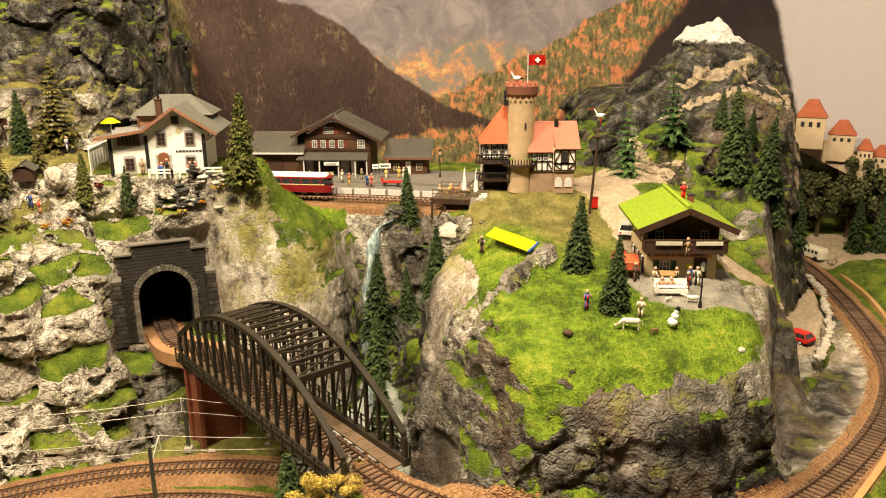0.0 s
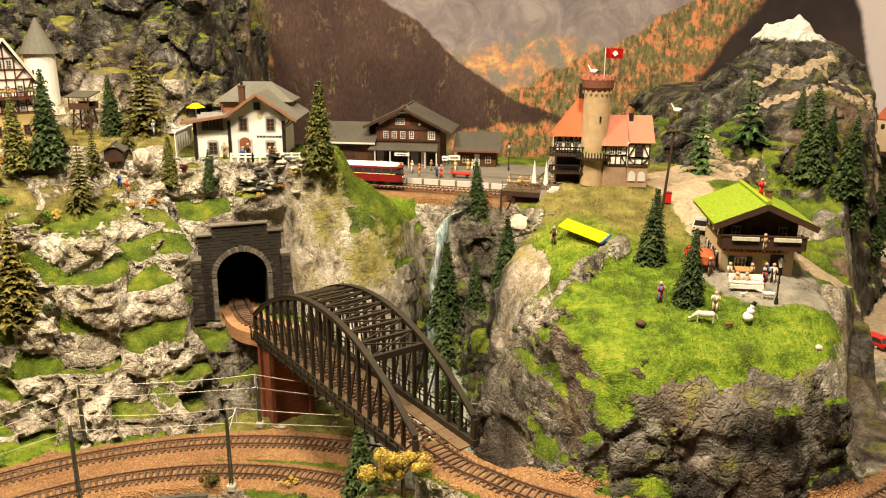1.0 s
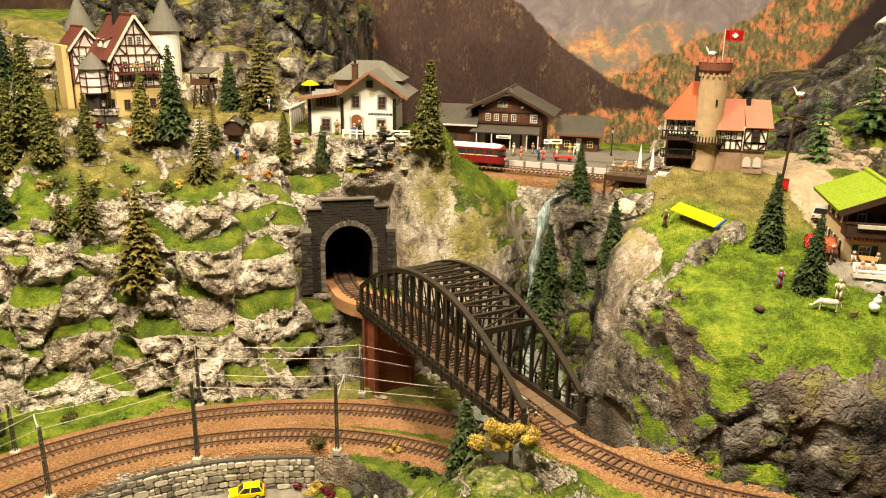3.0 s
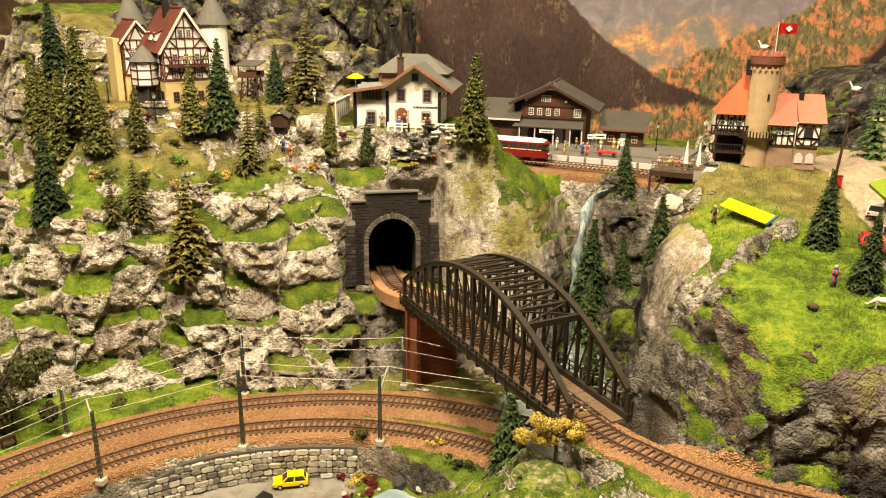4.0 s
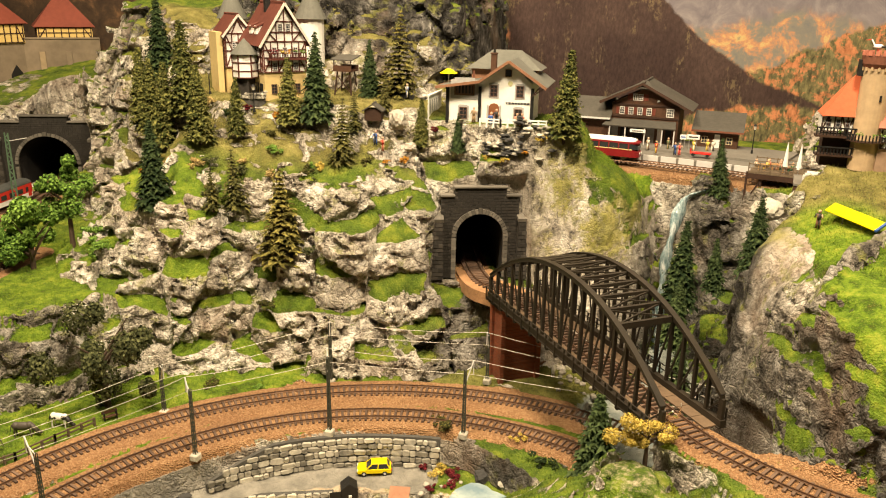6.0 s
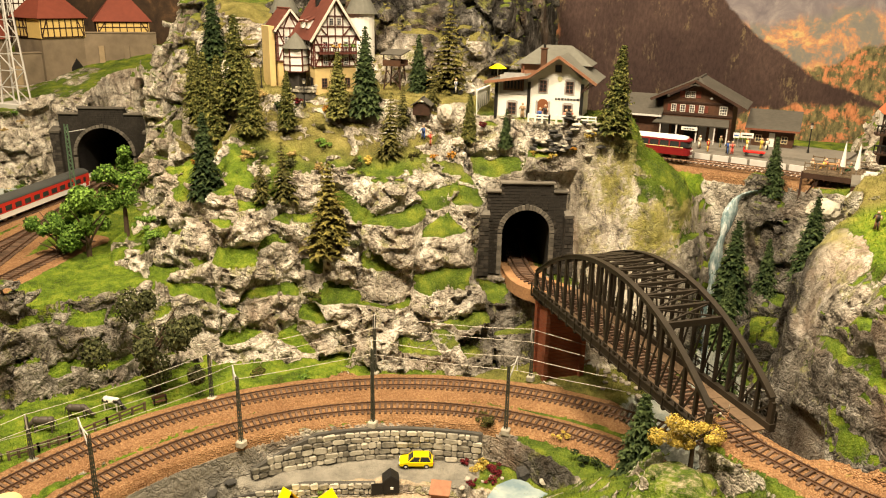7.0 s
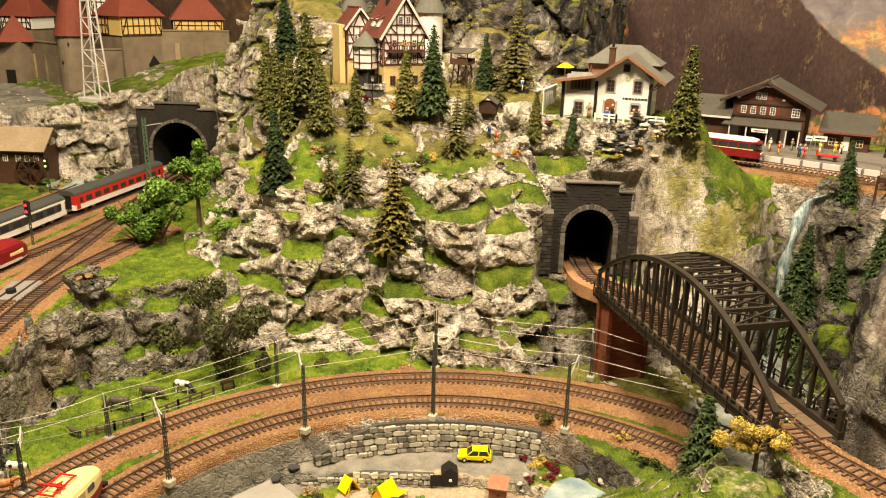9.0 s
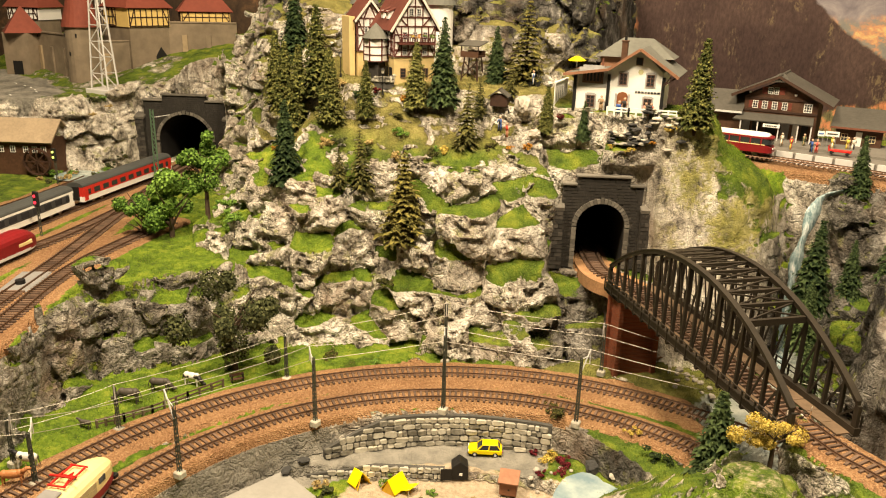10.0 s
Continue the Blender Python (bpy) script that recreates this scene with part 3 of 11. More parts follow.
def skin():
    verts, quads, base = [], [], 0
    prev_top = None
    chunk = 60
    nx = len(gx)
    i = 0
    last_idx = None
    while i < nx - 2:
        i1 = min(i + chunk + 1, nx)
        f = field(i, i1)
        s = f > 0
        a = s[:-1, :-1, :-1]
        cnt = np.zeros(a.shape, np.int8)
        acc = np.zeros(a.shape + (3,), np.float32)
        num = np.zeros(a.shape, np.float32)
        corners = [(0, 0, 0), (1, 0, 0), (0, 1, 0), (1, 1, 0), (0, 0, 1), (1, 0, 1), (0, 1, 1), (1, 1, 1)]

        def cut(arr, c):
            return arr[c[0]:arr.shape[0] - 1 + c[0], c[1]:arr.shape[1] - 1 + c[1], c[2]:arr.shape[2] - 1 + c[2]]
        for c in corners:
            cnt += cut(s, c)
        act = (cnt > 0) & (cnt < 8)
        ids = np.nonzero(act)
        pts = np.zeros((len(ids[0]), 3), np.float32)
        wts = np.zeros(len(ids[0]), np.float32)
        for p in corners:
            for ax in range(3):
                if p[ax]:
                    continue
                q = list(p); q[ax] = 1
                fa = f[ids[0] + p[0], ids[1] + p[1], ids[2] + p[2]]
                fb = f[ids[0] + q[0], ids[1] + q[1], ids[2] + q[2]]
                x_ = (fa > 0) != (fb > 0)
                t = np.where(x_, fa / np.where(x_, fa - fb, 1), 0)
                for k in range(3):
                    pts[:, k] += np.where(x_, p[k] + (t if k == ax else 0), 0)
                wts += x_
        pts /= wts[:, None]
        pts += np.stack(ids, 1)
        pts = pts * STEP + np.array([gx[i], gy[0], gz[0]], np.float32)
        index = np.full(act.shape, -1, np.int64)
        index[ids] = np.arange(len(pts)) + base
        if last_idx is not None:                    # share the seam's vertices
            both = (index[0] >= 0) & (last_idx >= 0)
            index[0][both] = last_idx[both]
        verts.append(pts)
        base += len(pts)

        def faces(v, flip):
            ok = (v >= 0).all(1)
            v, fl = v[ok], flip[ok]
            v[fl] = v[fl][:, ::-1]
            quads.append(v)
        e = s[:-1, 1:-1, 1:-1] != s[1:, 1:-1, 1:-1]
        j = np.nonzero(e)
        v = np.stack([index[j[0], j[1], j[2]], index[j[0], j[1] + 1, j[2]], index[j[0], j[1] + 1, j[2] + 1], index[j[0], j[1], j[2] + 1]], 1)
        # the first layer of edges along x belongs to this chunk
        keep = (j[0] > 0) | (i == 0)
        faces(v[keep], ~s[:-1, 1:-1, 1:-1][j][keep])
        e = s[1:-1, :-1, 1:-1] != s[1:-1, 1:, 1:-1]
        j = np.nonzero(e)
        v = np.stack([index[j[0], j[1], j[2]], index[j[0], j[1], j[2] + 1], index[j[0] + 1, j[1], j[2] + 1], index[j[0] + 1, j[1], j[2]]], 1)
        faces(v, ~s[1:-1, :-1, 1:-1][j])
        e = s[1:-1, 1:-1, :-1] != s[1:-1, 1:-1, 1:]
        j = np.nonzero(e)
        v = np.stack([index[j[0], j[1], j[2]], index[j[0] + 1, j[1], j[2]], index[j[0] + 1, j[1] + 1, j[2]], index[j[0], j[1] + 1, j[2]]], 1)
        faces(v, ~s[1:-1, 1:-1, :-1][j])
        last_idx = index[-1]
        i = i1 - 2
    return np.vstack(verts), np.vstack(quads)


def ground_z(x, y):
    """Height of the smooth relief."""
    i = min(max(int((x - GX0) / STEP + 0.5), 0), len(gx) - 1)
    j = min(max(int((y - GY0) / STEP + 0.5), 0), len(gy) - 1)
    return float(H[i, j])


def largest(v, q):
    """Drop loose crumbs."""
    lab = np.arange(len(v))
    while True:
        m = lab[q].min(1)
        old = lab.copy()
        for k in range(4):
            np.minimum.at(lab, q[:, k], m)
        lab = lab[lab]
        lab = lab[lab]
        if (lab == old).all():
            break
    keep = np.bincount(lab, minlength=len(v))[lab] > 3000
    return q[keep[q[:, 0]]]


SV, SQ = skin()
SQ = largest(SV, SQ)

# ---- cover of the relief: where ballast, sand, meadow, road and snow lie ----
def area(pts, soft=0.01, wob=0.006):
    return sstep(-soft, soft, inside(pts, wob, 30.0))


SAND = np.maximum.reduce([
    area(LOT), 0.4 * area([(-0.16, 0.62), (-0.09, 0.61), (-0.06, 0.575), (-0.05, 0.50), (-0.15, 0.50)], 0.015),
    area([(0.20, 0.83), (0.24, 0.80), (0.235, 0.90), (0.25, 1.0), (0.33, 1.06), (0.25, 1.12), (0.15, 1.0), (0.19, 0.93)]),
    area([(0.30, 0.80), (0.325, 0.775), (0.362, 0.83), (0.372, 0.865), (0.352, 0.90), (0.33, 0.95), (0.31, 0.95)]),
    area([(0.62, 1.25), (0.78, 1.25), (0.78, 1.42), (0.64, 1.40)]),
    area([(-0.43, 0.66), (-0.30, 0.68), (-0.24, 0.66), (-0.26, 0.4), (-0.50, 0.4), (-0.52, 0.60)]) * 0.7,
])
SAND = SAND * np.where((X > 0.41) & (X < 0.6), H < 1.145, np.where((X > 0.30) & (X < 0.41) & (Y < 1.0), H > 1.16, 1))
ROAD = np.maximum.reduce([area([(-0.74, 0.36), (-0.66, 0.47), (-0.585, 0.592), (-0.505, 0.655), (-0.42, 0.707), (-0.335, 0.722), (-0.335, 0.672), (-0.43, 0.655), (-0.53, 0.585), (-0.60, 0.50), (-0.66, 0.40)]),
                  area([(-1.62, 0.95), (-1.55, 1.02), (-1.58, 1.12), (-1.75, 1.2), (-2.1, 1.25), (-2.1, 0.75)]), area([(0.195, 0.715), (0.24, 0.700), (0.30, 0.705), (0.325, 0.76), (0.30, 0.80), (0.20, 0.80), (0.185, 0.75)]) * 0.75])
MEADOW = area([(0.03, 0.64), (0.1, 0.58), (0.22, 0.57), (0.31, 0.63), (0.345, 0.72), (0.31, 0.74), (0.20, 0.76), (0.12, 0.83), (0.10, 0.90), (0.03, 0.90), (0.015, 0.78)], 0.02)
FRESH = np.maximum.reduce([area([(-0.22, 1.05), (-0.12, 1.13), (-0.13, 1.22), (-0.25, 1.22)], 0.02), area([(-1.7, 0.2), (-0.4, 0.2), (-0.44, 0.84), (-0.7, 0.86), (-0.98, 0.95), (-1.2, 0.95)], 0.05) * 0.7,
                           area([(-0.2, 0.62), (-0.05, 0.5), (0.1, 0.46), (0.4, 0.5), (0.4, 0.2), (-0.2, 0.2)], 0.02)])
DULL = np.maximum.reduce([0.7 * area([(-0.45, 0.845), (-0.2, 0.83), (-0.15, 0.95), (-0.3, 0.98)], 0.03), area([(-1.0, 0.90), (-0.6, 0.93), (-0.46, 0.985), (-0.42, 1.2), (-1.05, 1.2)], 0.03), area([(0.0, 0.88), (0.2, 0.84), (0.24, 1.1), (0.0, 1.1)], 0.03)])
# dark rock; gorge, pit and hill-foot shade is put into this tone too
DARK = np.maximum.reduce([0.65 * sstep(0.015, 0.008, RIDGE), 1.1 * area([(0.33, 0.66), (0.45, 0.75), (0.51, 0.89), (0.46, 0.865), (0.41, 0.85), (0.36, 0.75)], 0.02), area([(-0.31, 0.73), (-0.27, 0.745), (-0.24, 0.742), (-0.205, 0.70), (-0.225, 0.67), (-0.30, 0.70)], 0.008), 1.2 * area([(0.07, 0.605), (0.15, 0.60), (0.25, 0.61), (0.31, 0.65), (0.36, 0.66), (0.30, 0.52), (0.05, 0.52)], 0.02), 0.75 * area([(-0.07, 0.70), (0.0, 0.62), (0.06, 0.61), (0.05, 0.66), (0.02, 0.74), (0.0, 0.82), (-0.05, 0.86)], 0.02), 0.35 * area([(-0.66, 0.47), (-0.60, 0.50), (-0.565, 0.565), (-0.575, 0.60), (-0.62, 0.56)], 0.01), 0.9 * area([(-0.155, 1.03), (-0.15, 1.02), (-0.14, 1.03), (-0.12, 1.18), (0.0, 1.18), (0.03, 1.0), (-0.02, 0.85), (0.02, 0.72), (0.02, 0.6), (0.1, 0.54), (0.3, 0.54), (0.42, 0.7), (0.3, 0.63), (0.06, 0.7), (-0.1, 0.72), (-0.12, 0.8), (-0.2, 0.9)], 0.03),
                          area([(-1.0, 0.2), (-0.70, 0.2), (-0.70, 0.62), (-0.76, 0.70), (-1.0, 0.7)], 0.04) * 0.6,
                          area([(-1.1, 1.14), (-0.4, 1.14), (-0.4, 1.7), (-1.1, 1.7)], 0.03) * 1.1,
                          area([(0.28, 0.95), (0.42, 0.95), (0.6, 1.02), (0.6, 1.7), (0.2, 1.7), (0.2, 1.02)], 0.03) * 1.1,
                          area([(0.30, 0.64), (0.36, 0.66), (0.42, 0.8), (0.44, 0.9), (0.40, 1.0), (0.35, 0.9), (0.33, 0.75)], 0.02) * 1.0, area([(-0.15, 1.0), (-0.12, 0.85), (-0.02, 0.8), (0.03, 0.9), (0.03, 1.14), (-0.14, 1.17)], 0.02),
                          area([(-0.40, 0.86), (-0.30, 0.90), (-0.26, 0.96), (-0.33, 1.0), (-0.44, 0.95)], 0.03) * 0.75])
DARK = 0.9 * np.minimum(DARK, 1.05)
WATER_BED = area([(-0.20, 0.87), (-0.12, 0.77), (-0.06, 0.75), (-0.03, 0.85), (-0.06, 1.0), (-0.075, 1.12), (-0.115, 1.13), (-0.125, 1.0), (-0.17, 0.92)], 0.012)
PATHS = np.zeros_like(X)
for pth in ([(0.25, 1.19), (0.36, 1.145), (0.46, 1.13), (0.535, 1.16)], [(0.53, 1.15), (0.44, 1.175), (0.36, 1.19)], [(0.36, 1.20), (0.42, 1.185), (0.47, 1.20)], [(0.25, 1.19), (0.28, 1.13), (0.29, 1.06)]):
    PATHS = np.maximum(PATHS, sstep(0.0075, 0.005, line_dist(spline(pth, 0.006))))
SAND = np.maximum(SAND, PATHS * 0.85)

M_GROUND, nt, b = mat_base("scenic_ground", 0.9, 0.0, 0.15)
P = coords(nt)
geo = nt.nodes.new("ShaderNodeNewGeometry")
sep = nt.nodes.new("ShaderNodeSeparateXYZ")
nt.links.new(geo.outputs["Normal"], sep.inputs[0])
upness = sep.outputs["Z"]
psep = nt.nodes.new("ShaderNodeSeparateXYZ")
nt.links.new(P, psep.inputs[0])


def attr(nt, name):
    n = nt.nodes.new("ShaderNodeAttribute")
    n.attribute_name = name
    return n.outputs["Fac"]


n_big = noise_tex(nt, P, 9, 4, 0.6)
n_mid = noise_tex(nt, P, 38, 5, 0.65)
n_fine = noise_tex(nt, P, 160, 4, 0.7)
n_grain = noise_tex(nt, P, 520, 3, 0.6)
stretch = nt.nodes.new("ShaderNodeMapping")
stretch.inputs["Scale"].default_value = (1, 1, 0.75)
nt.links.new(P, stretch.inputs[0])
n_streak = noise_tex(nt, stretch.outputs[0], 42, 6, 0.66, 0.5)
# stone: pale face, dark wash, dark masked faces with shade put in, warm stains
flow = nt.nodes.new("ShaderNodeMapping")
flow.inputs["Scale"].default_value = (1, 1, 0.32)
nt.links.new(P, flow.inputs[0])
n_run = noise_tex(nt, flow.outputs[0], 70, 5, 0.7, 0.4)
veins = mth(nt, "MULTIPLY", smooth(nt, mth(nt, "ABSOLUTE", mth(nt, "SUBTRACT", n_run, 0.5)), 0.022, 0.004), smooth(nt, n_mid, 0.42, 0.60))
n_st = mth(nt, "MULTIPLY_ADD", mth(nt, "SUBTRACT", n_fine, 0.5), 0.22, n_streak)
pale = ramp(nt, n_st, [(0.30, (0.05, 0.043, 0.036)), (0.38, (0.30, 0.262, 0.21)), (0.48, (0.56, 0.495, 0.40)), (0.61, (0.83, 0.77, 0.66))])
pale = mix(nt, mth(nt, "MULTIPLY", veins, 0.8), pale, (0.035, 0.03, 0.026))
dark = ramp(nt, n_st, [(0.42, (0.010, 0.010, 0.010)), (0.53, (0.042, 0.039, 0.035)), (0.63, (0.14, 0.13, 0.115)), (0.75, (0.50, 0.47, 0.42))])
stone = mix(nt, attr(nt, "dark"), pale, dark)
warp = nt.nodes.new("ShaderNodeVectorMath")
warp.operation = "MULTIPLY_ADD"
wn = node(nt, "ShaderNodeTexNoise", Vector=P)
wn.inputs["Scale"].default_value = 60
nt.links.new(wn.outputs["Color"], warp.inputs[0])
warp.inputs[1].default_value = (0.030, 0.030, 0.022)
nt.links.new(P, warp.inputs[2])


def chips(scale):
    """Facets of broken plaster: a number for each chip and the way to its edge."""
    col_ = node(nt, "ShaderNodeTexVoronoi", Vector=warp.outputs[0])
    col_.inputs["Scale"].default_value = scale
    rim = nt.nodes.new("ShaderNodeTexVoronoi")
    rim.feature = "DISTANCE_TO_EDGE"
    nt.links.new(warp.outputs[0], rim.inputs["Vector"])
    rim.inputs["Scale"].default_value = scale
    sp = nt.nodes.new("ShaderNodeSeparateColor")
    nt.links.new(col_.outputs["Color"], sp.inputs[0])
    return sp.outputs[0], rim.outputs["Distance"], col_.outputs["Distance"]


c_big, r_big, _ = chips(75)
c_small, r_small, _ = chips(210)
facet = mth(nt, "MULTIPLY_ADD", c_small, 0.5, mth(nt, "MULTIPLY", c_big, 0.5))
tone = ramp(nt, facet, [(0.2, grey(0.80)), (0.5, grey(1.0)), (0.8, grey(1.15))])
stone = mix(nt, mth(nt, "MULTIPLY_ADD", attr(nt, "calm"), -0.8, 0.9), stone, tone, "MULTIPLY")
crack = mth(nt, "MULTIPLY", smooth(nt, r_big, 0.05, 0.0), smooth(nt, n_mid, 0.40, 0.55))
stone = mix(nt, mth(nt, "MULTIPLY", crack, 0.35), stone, (0.045, 0.038, 0.032))
stone = mix(nt, mth(nt, "MULTIPLY", smooth(nt, n_big, 0.5, 0.7), 0.45), stone, (0.30, 0.20, 0.13))
lichen = mth(nt, "MULTIPLY", smooth(nt, n_mid, 0.52, 0.64), smooth(nt, upness, 0.05, 0.4))
stone = mix(nt, mth(nt, "MULTIPLY", lichen, 0.55), stone, (0.23, 0.235, 0.045))
mossy = mth(nt, "MULTIPLY", attr(nt, "moss"), smooth(nt, mth(nt, "MULTIPLY_ADD", mth(nt, "SUBTRACT", psep.outputs["Z"], 1.20), 1.1, mth(nt, "MULTIPLY_ADD", mth(nt, "SUBTRACT", n_fine, 0.5), 0.5, n_big)), 0.44, 0.60))
stone = mix(nt, mth(nt, "MULTIPLY", mossy, 0.85), stone, ramp(nt, n_mid, [(0.35, (0.13, 0.13, 0.025)), (0.5, (0.32, 0.30, 0.06)), (0.66, (0.50, 0.44, 0.15))]))
# grass
g_a = ramp(nt, n_mid, [(0.32, (0.030, 0.055, 0.009)), (0.5, (0.095, 0.145, 0.016)), (0.68, (0.23, 0.26, 0.03))])
n_gr = mth(nt, "MULTIPLY_ADD", mth(nt, "SUBTRACT", n_fine, 0.5), 0.7, mth(nt, "MULTIPLY_ADD", mth(nt, "SUBTRACT", n_big, 0.5), 0.6, n_mid))
g_m = ramp(nt, n_gr, [(0.24, (0.060, 0.064, 0.012)), (0.38, (0.058, 0.105, 0.008)), (0.56, (0.145, 0.225, 0.015)), (0.78, (0.31, 0.335, 0.04))])
g_d = ramp(nt, n_mid, [(0.28, (0.07, 0.065, 0.022)), (0.5, (0.19, 0.165, 0.05)), (0.7, (0.33, 0.28, 0.10))])
grass = mix(nt, attr(nt, "dull"), g_a, g_d)
grass = mix(nt, attr(nt, "fresh"), grass, g_m)
grass = mix(nt, attr(nt, "meadow"), grass, g_m)
grass = mix(nt, mth(nt, "MULTIPLY", smooth(nt, n_grain, 0.5, 0.75), 0.45), grass, (0.33, 0.36, 0.07))
up_n = mth(nt, "MULTIPLY_ADD", mth(nt, "SUBTRACT", n_fine, 0.5), 0.45, attr(nt, "grass"))
lush = smooth(nt, up_n, 0.64, 0.76)
col = mix(nt, lush, stone, grass)
# sand, road, ballast, snow
sand = ramp(nt, n_fine, [(0.3, (0.36, 0.275, 0.18)), (0.7, (0.57, 0.465, 0.33))])
col = mix(nt, smooth(nt, mth(nt, "MULTIPLY_ADD", mth(nt, "SUBTRACT", n_fine, 0.5), 0.6, mth(nt, "MULTIPLY", attr(nt, "sand"), smooth(nt, upness, 0.45, 0.7))), 0.35, 0.6), col, sand)
tar = ramp(nt, n_mid, [(0.3, (0.17, 0.16, 0.135)), (0.7, (0.37, 0.34, 0.28))])
col = mix(nt, mth(nt, "MULTIPLY", smooth(nt, attr(nt, "path"), 0.4, 0.6), 0.8), col, sand)
col = mix(nt, smooth(nt, mth(nt, "MULTIPLY_ADD", mth(nt, "SUBTRACT", n_fine, 0.5), 0.5, attr(nt, "road")), 0.35, 0.6), col, tar)
gravel = node(nt, "ShaderNodeTexVoronoi", Vector=P)
gravel.inputs["Scale"].default_value = 620
stones = mix(nt, 0.5, ramp(nt, gravel.outputs["Color"], [(0.1, (0.20, 0.105, 0.05)), (0.5, (0.36, 0.19, 0.09)), (0.9, (0.58, 0.37, 0.20))]),
             ramp(nt, n_big, [(0.35, (0.24, 0.12, 0.055)), (0.65, (0.46, 0.26, 0.12))]))
bal = smooth(nt, mth(nt, "MULTIPLY_ADD", mth(nt, "SUBTRACT", n_fine, 0.5), 0.5, attr(nt, "bed")), 0.3, 0.55)
col = mix(nt, bal, col, stones)
snow = smooth(nt, mth(nt, "MULTIPLY_ADD", mth(nt, "SUBTRACT", n_mid, 0.5), 0.03, psep.outputs["Z"]), 1.468, 1.474)
snow = mth(nt, "MULTIPLY", snow, smooth(nt, psep.outputs["X"], 0.2, 0.3))
col = mix(nt, snow, col, (0.82, 0.80, 0.76))
river = smooth(nt, attr(nt, "water"), 0.4, 0.7)
river = mth(nt, "MULTIPLY", river, smooth(nt, upness, 0.35, 0.6))
col = mix(nt, river, col, ramp(nt, n_mid, [(0.3, (0.20, 0.24, 0.22)), (0.7, (0.52, 0.53, 0.46))]))
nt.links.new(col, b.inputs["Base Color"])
nt.links.new(mth(nt, "MULTIPLY_ADD", river, -0.55, 0.9), b.inputs["Roughness"])
hgt = mth(nt, "ADD", mth(nt, "MULTIPLY", n_fine, 0.7), mth(nt, "MULTIPLY", mix(nt, bal, n_grain, gravel.outputs["Distance"]), 0.5))
hgt = mth(nt, "ADD", hgt, mth(nt, "MULTIPLY", n_run, mth(nt, "MULTIPLY_ADD", lush, -1.1, 1.2)))
rugged = mth(nt, "MULTIPLY", mth(nt, "MULTIPLY_ADD", lush, -1.0, 1.0), mth(nt, "MULTIPLY_ADD", bal, -1.0, 1.0))
edge_ = mth(nt, "ADD", mth(nt, "MULTIPLY", smooth(nt, r_big, 0.0, 0.16), 0.28), mth(nt, "MULTIPLY_ADD", smooth(nt, r_small, 0.0, 0.2), 0.12, mth(nt, "MULTIPLY", facet, 0.4)))
hgt = mth(nt, "ADD", hgt, mth(nt, "MULTIPLY", mth(nt, "MULTIPLY", rugged, mth(nt, "MULTIPLY_ADD", attr(nt, "calm"), -0.75, 1.0)), edge_))
bump(nt, b, hgt, 0.006, 1.0)

MOSS = np.maximum.reduce([area([(-0.285, 0.99), (-0.24, 0.97), (-0.17, 0.98), (-0.13, 1.05), (-0.15, 1.15), (-0.28, 1.12)], 0.02), 0.8 * area([(-0.04, 0.95), (0.01, 0.84), (0.03, 0.95), (0.0, 1.1), (-0.05, 1.1)], 0.02)])
BARE_HILL = np.maximum.reduce([
    0.42 * area([(-1.9, 0.95), (-1.45, 1.0), (-1.36, 1.27), (-1.5, 1.4), (-1.9, 1.3)], 0.03),
    0.9 * sstep(0.012, 0.006, RIDGE),
    area([(-0.06, 0.74), (0.010, 0.75), (0.026, 0.78), (0.040, 0.832), (0.020, 0.872), (-0.015, 0.89), (-0.06, 0.88)], 0.008, 0.008),
    area([(0.09, 0.595), (0.128, 0.609), (0.154, 0.614), (0.188, 0.617), (0.228, 0.624), (0.277, 0.646), (0.305, 0.675), (0.34, 0.65), (0.30, 0.56), (0.1, 0.55)], 0.006, 0.010),
    0.75 * area([(0.04, 0.66), (0.06, 0.65), (0.062, 0.675), (0.048, 0.69)], 0.006, 0.01), 0.7 * area([(0.085, 0.615), (0.115, 0.612), (0.11, 0.632), (0.09, 0.636)], 0.006, 0.012),
    area([(0.39, 0.78), (0.44, 0.84), (0.49, 0.91), (0.56, 1.07), (0.57, 1.0), (0.52, 0.86), (0.45, 0.76), (0.36, 0.66), (0.33, 0.70)], 0.01), 0.6 * area([(0.255, 0.70), (0.29, 0.69), (0.315, 0.74), (0.29, 0.77)], 0.01, 0.015)])
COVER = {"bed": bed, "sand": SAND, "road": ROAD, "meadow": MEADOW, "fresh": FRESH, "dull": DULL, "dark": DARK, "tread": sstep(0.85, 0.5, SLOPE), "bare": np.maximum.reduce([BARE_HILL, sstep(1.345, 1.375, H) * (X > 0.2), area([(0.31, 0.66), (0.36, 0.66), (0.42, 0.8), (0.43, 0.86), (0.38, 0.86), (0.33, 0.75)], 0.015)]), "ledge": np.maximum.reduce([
    0.95 * area([(-0.28, 1.0), (-0.17, 1.0), (-0.12, 1.06), (-0.12, 1.24), (-0.28, 1.22)], 0.03), 0.9 * area([(-0.06, 0.85), (-0.03, 0.70), (0.03, 0.62), (0.10, 0.60), (0.06, 0.75), (0.02, 0.9)], 0.02),
    1.2 * area([(-0.14, 0.63), (-0.06, 0.60), (-0.02, 0.55), (0.05, 0.49), (0.0, 0.42), (-0.16, 0.5)], 0.02), area([(-1.0, 0.5), (-0.35, 0.80), (-0.33, 0.93), (-0.5, 0.95), (-1.0, 0.95)], 0.05)]), "water": WATER_BED, "moss": MOSS, "calm": CALM, "path": PATHS}


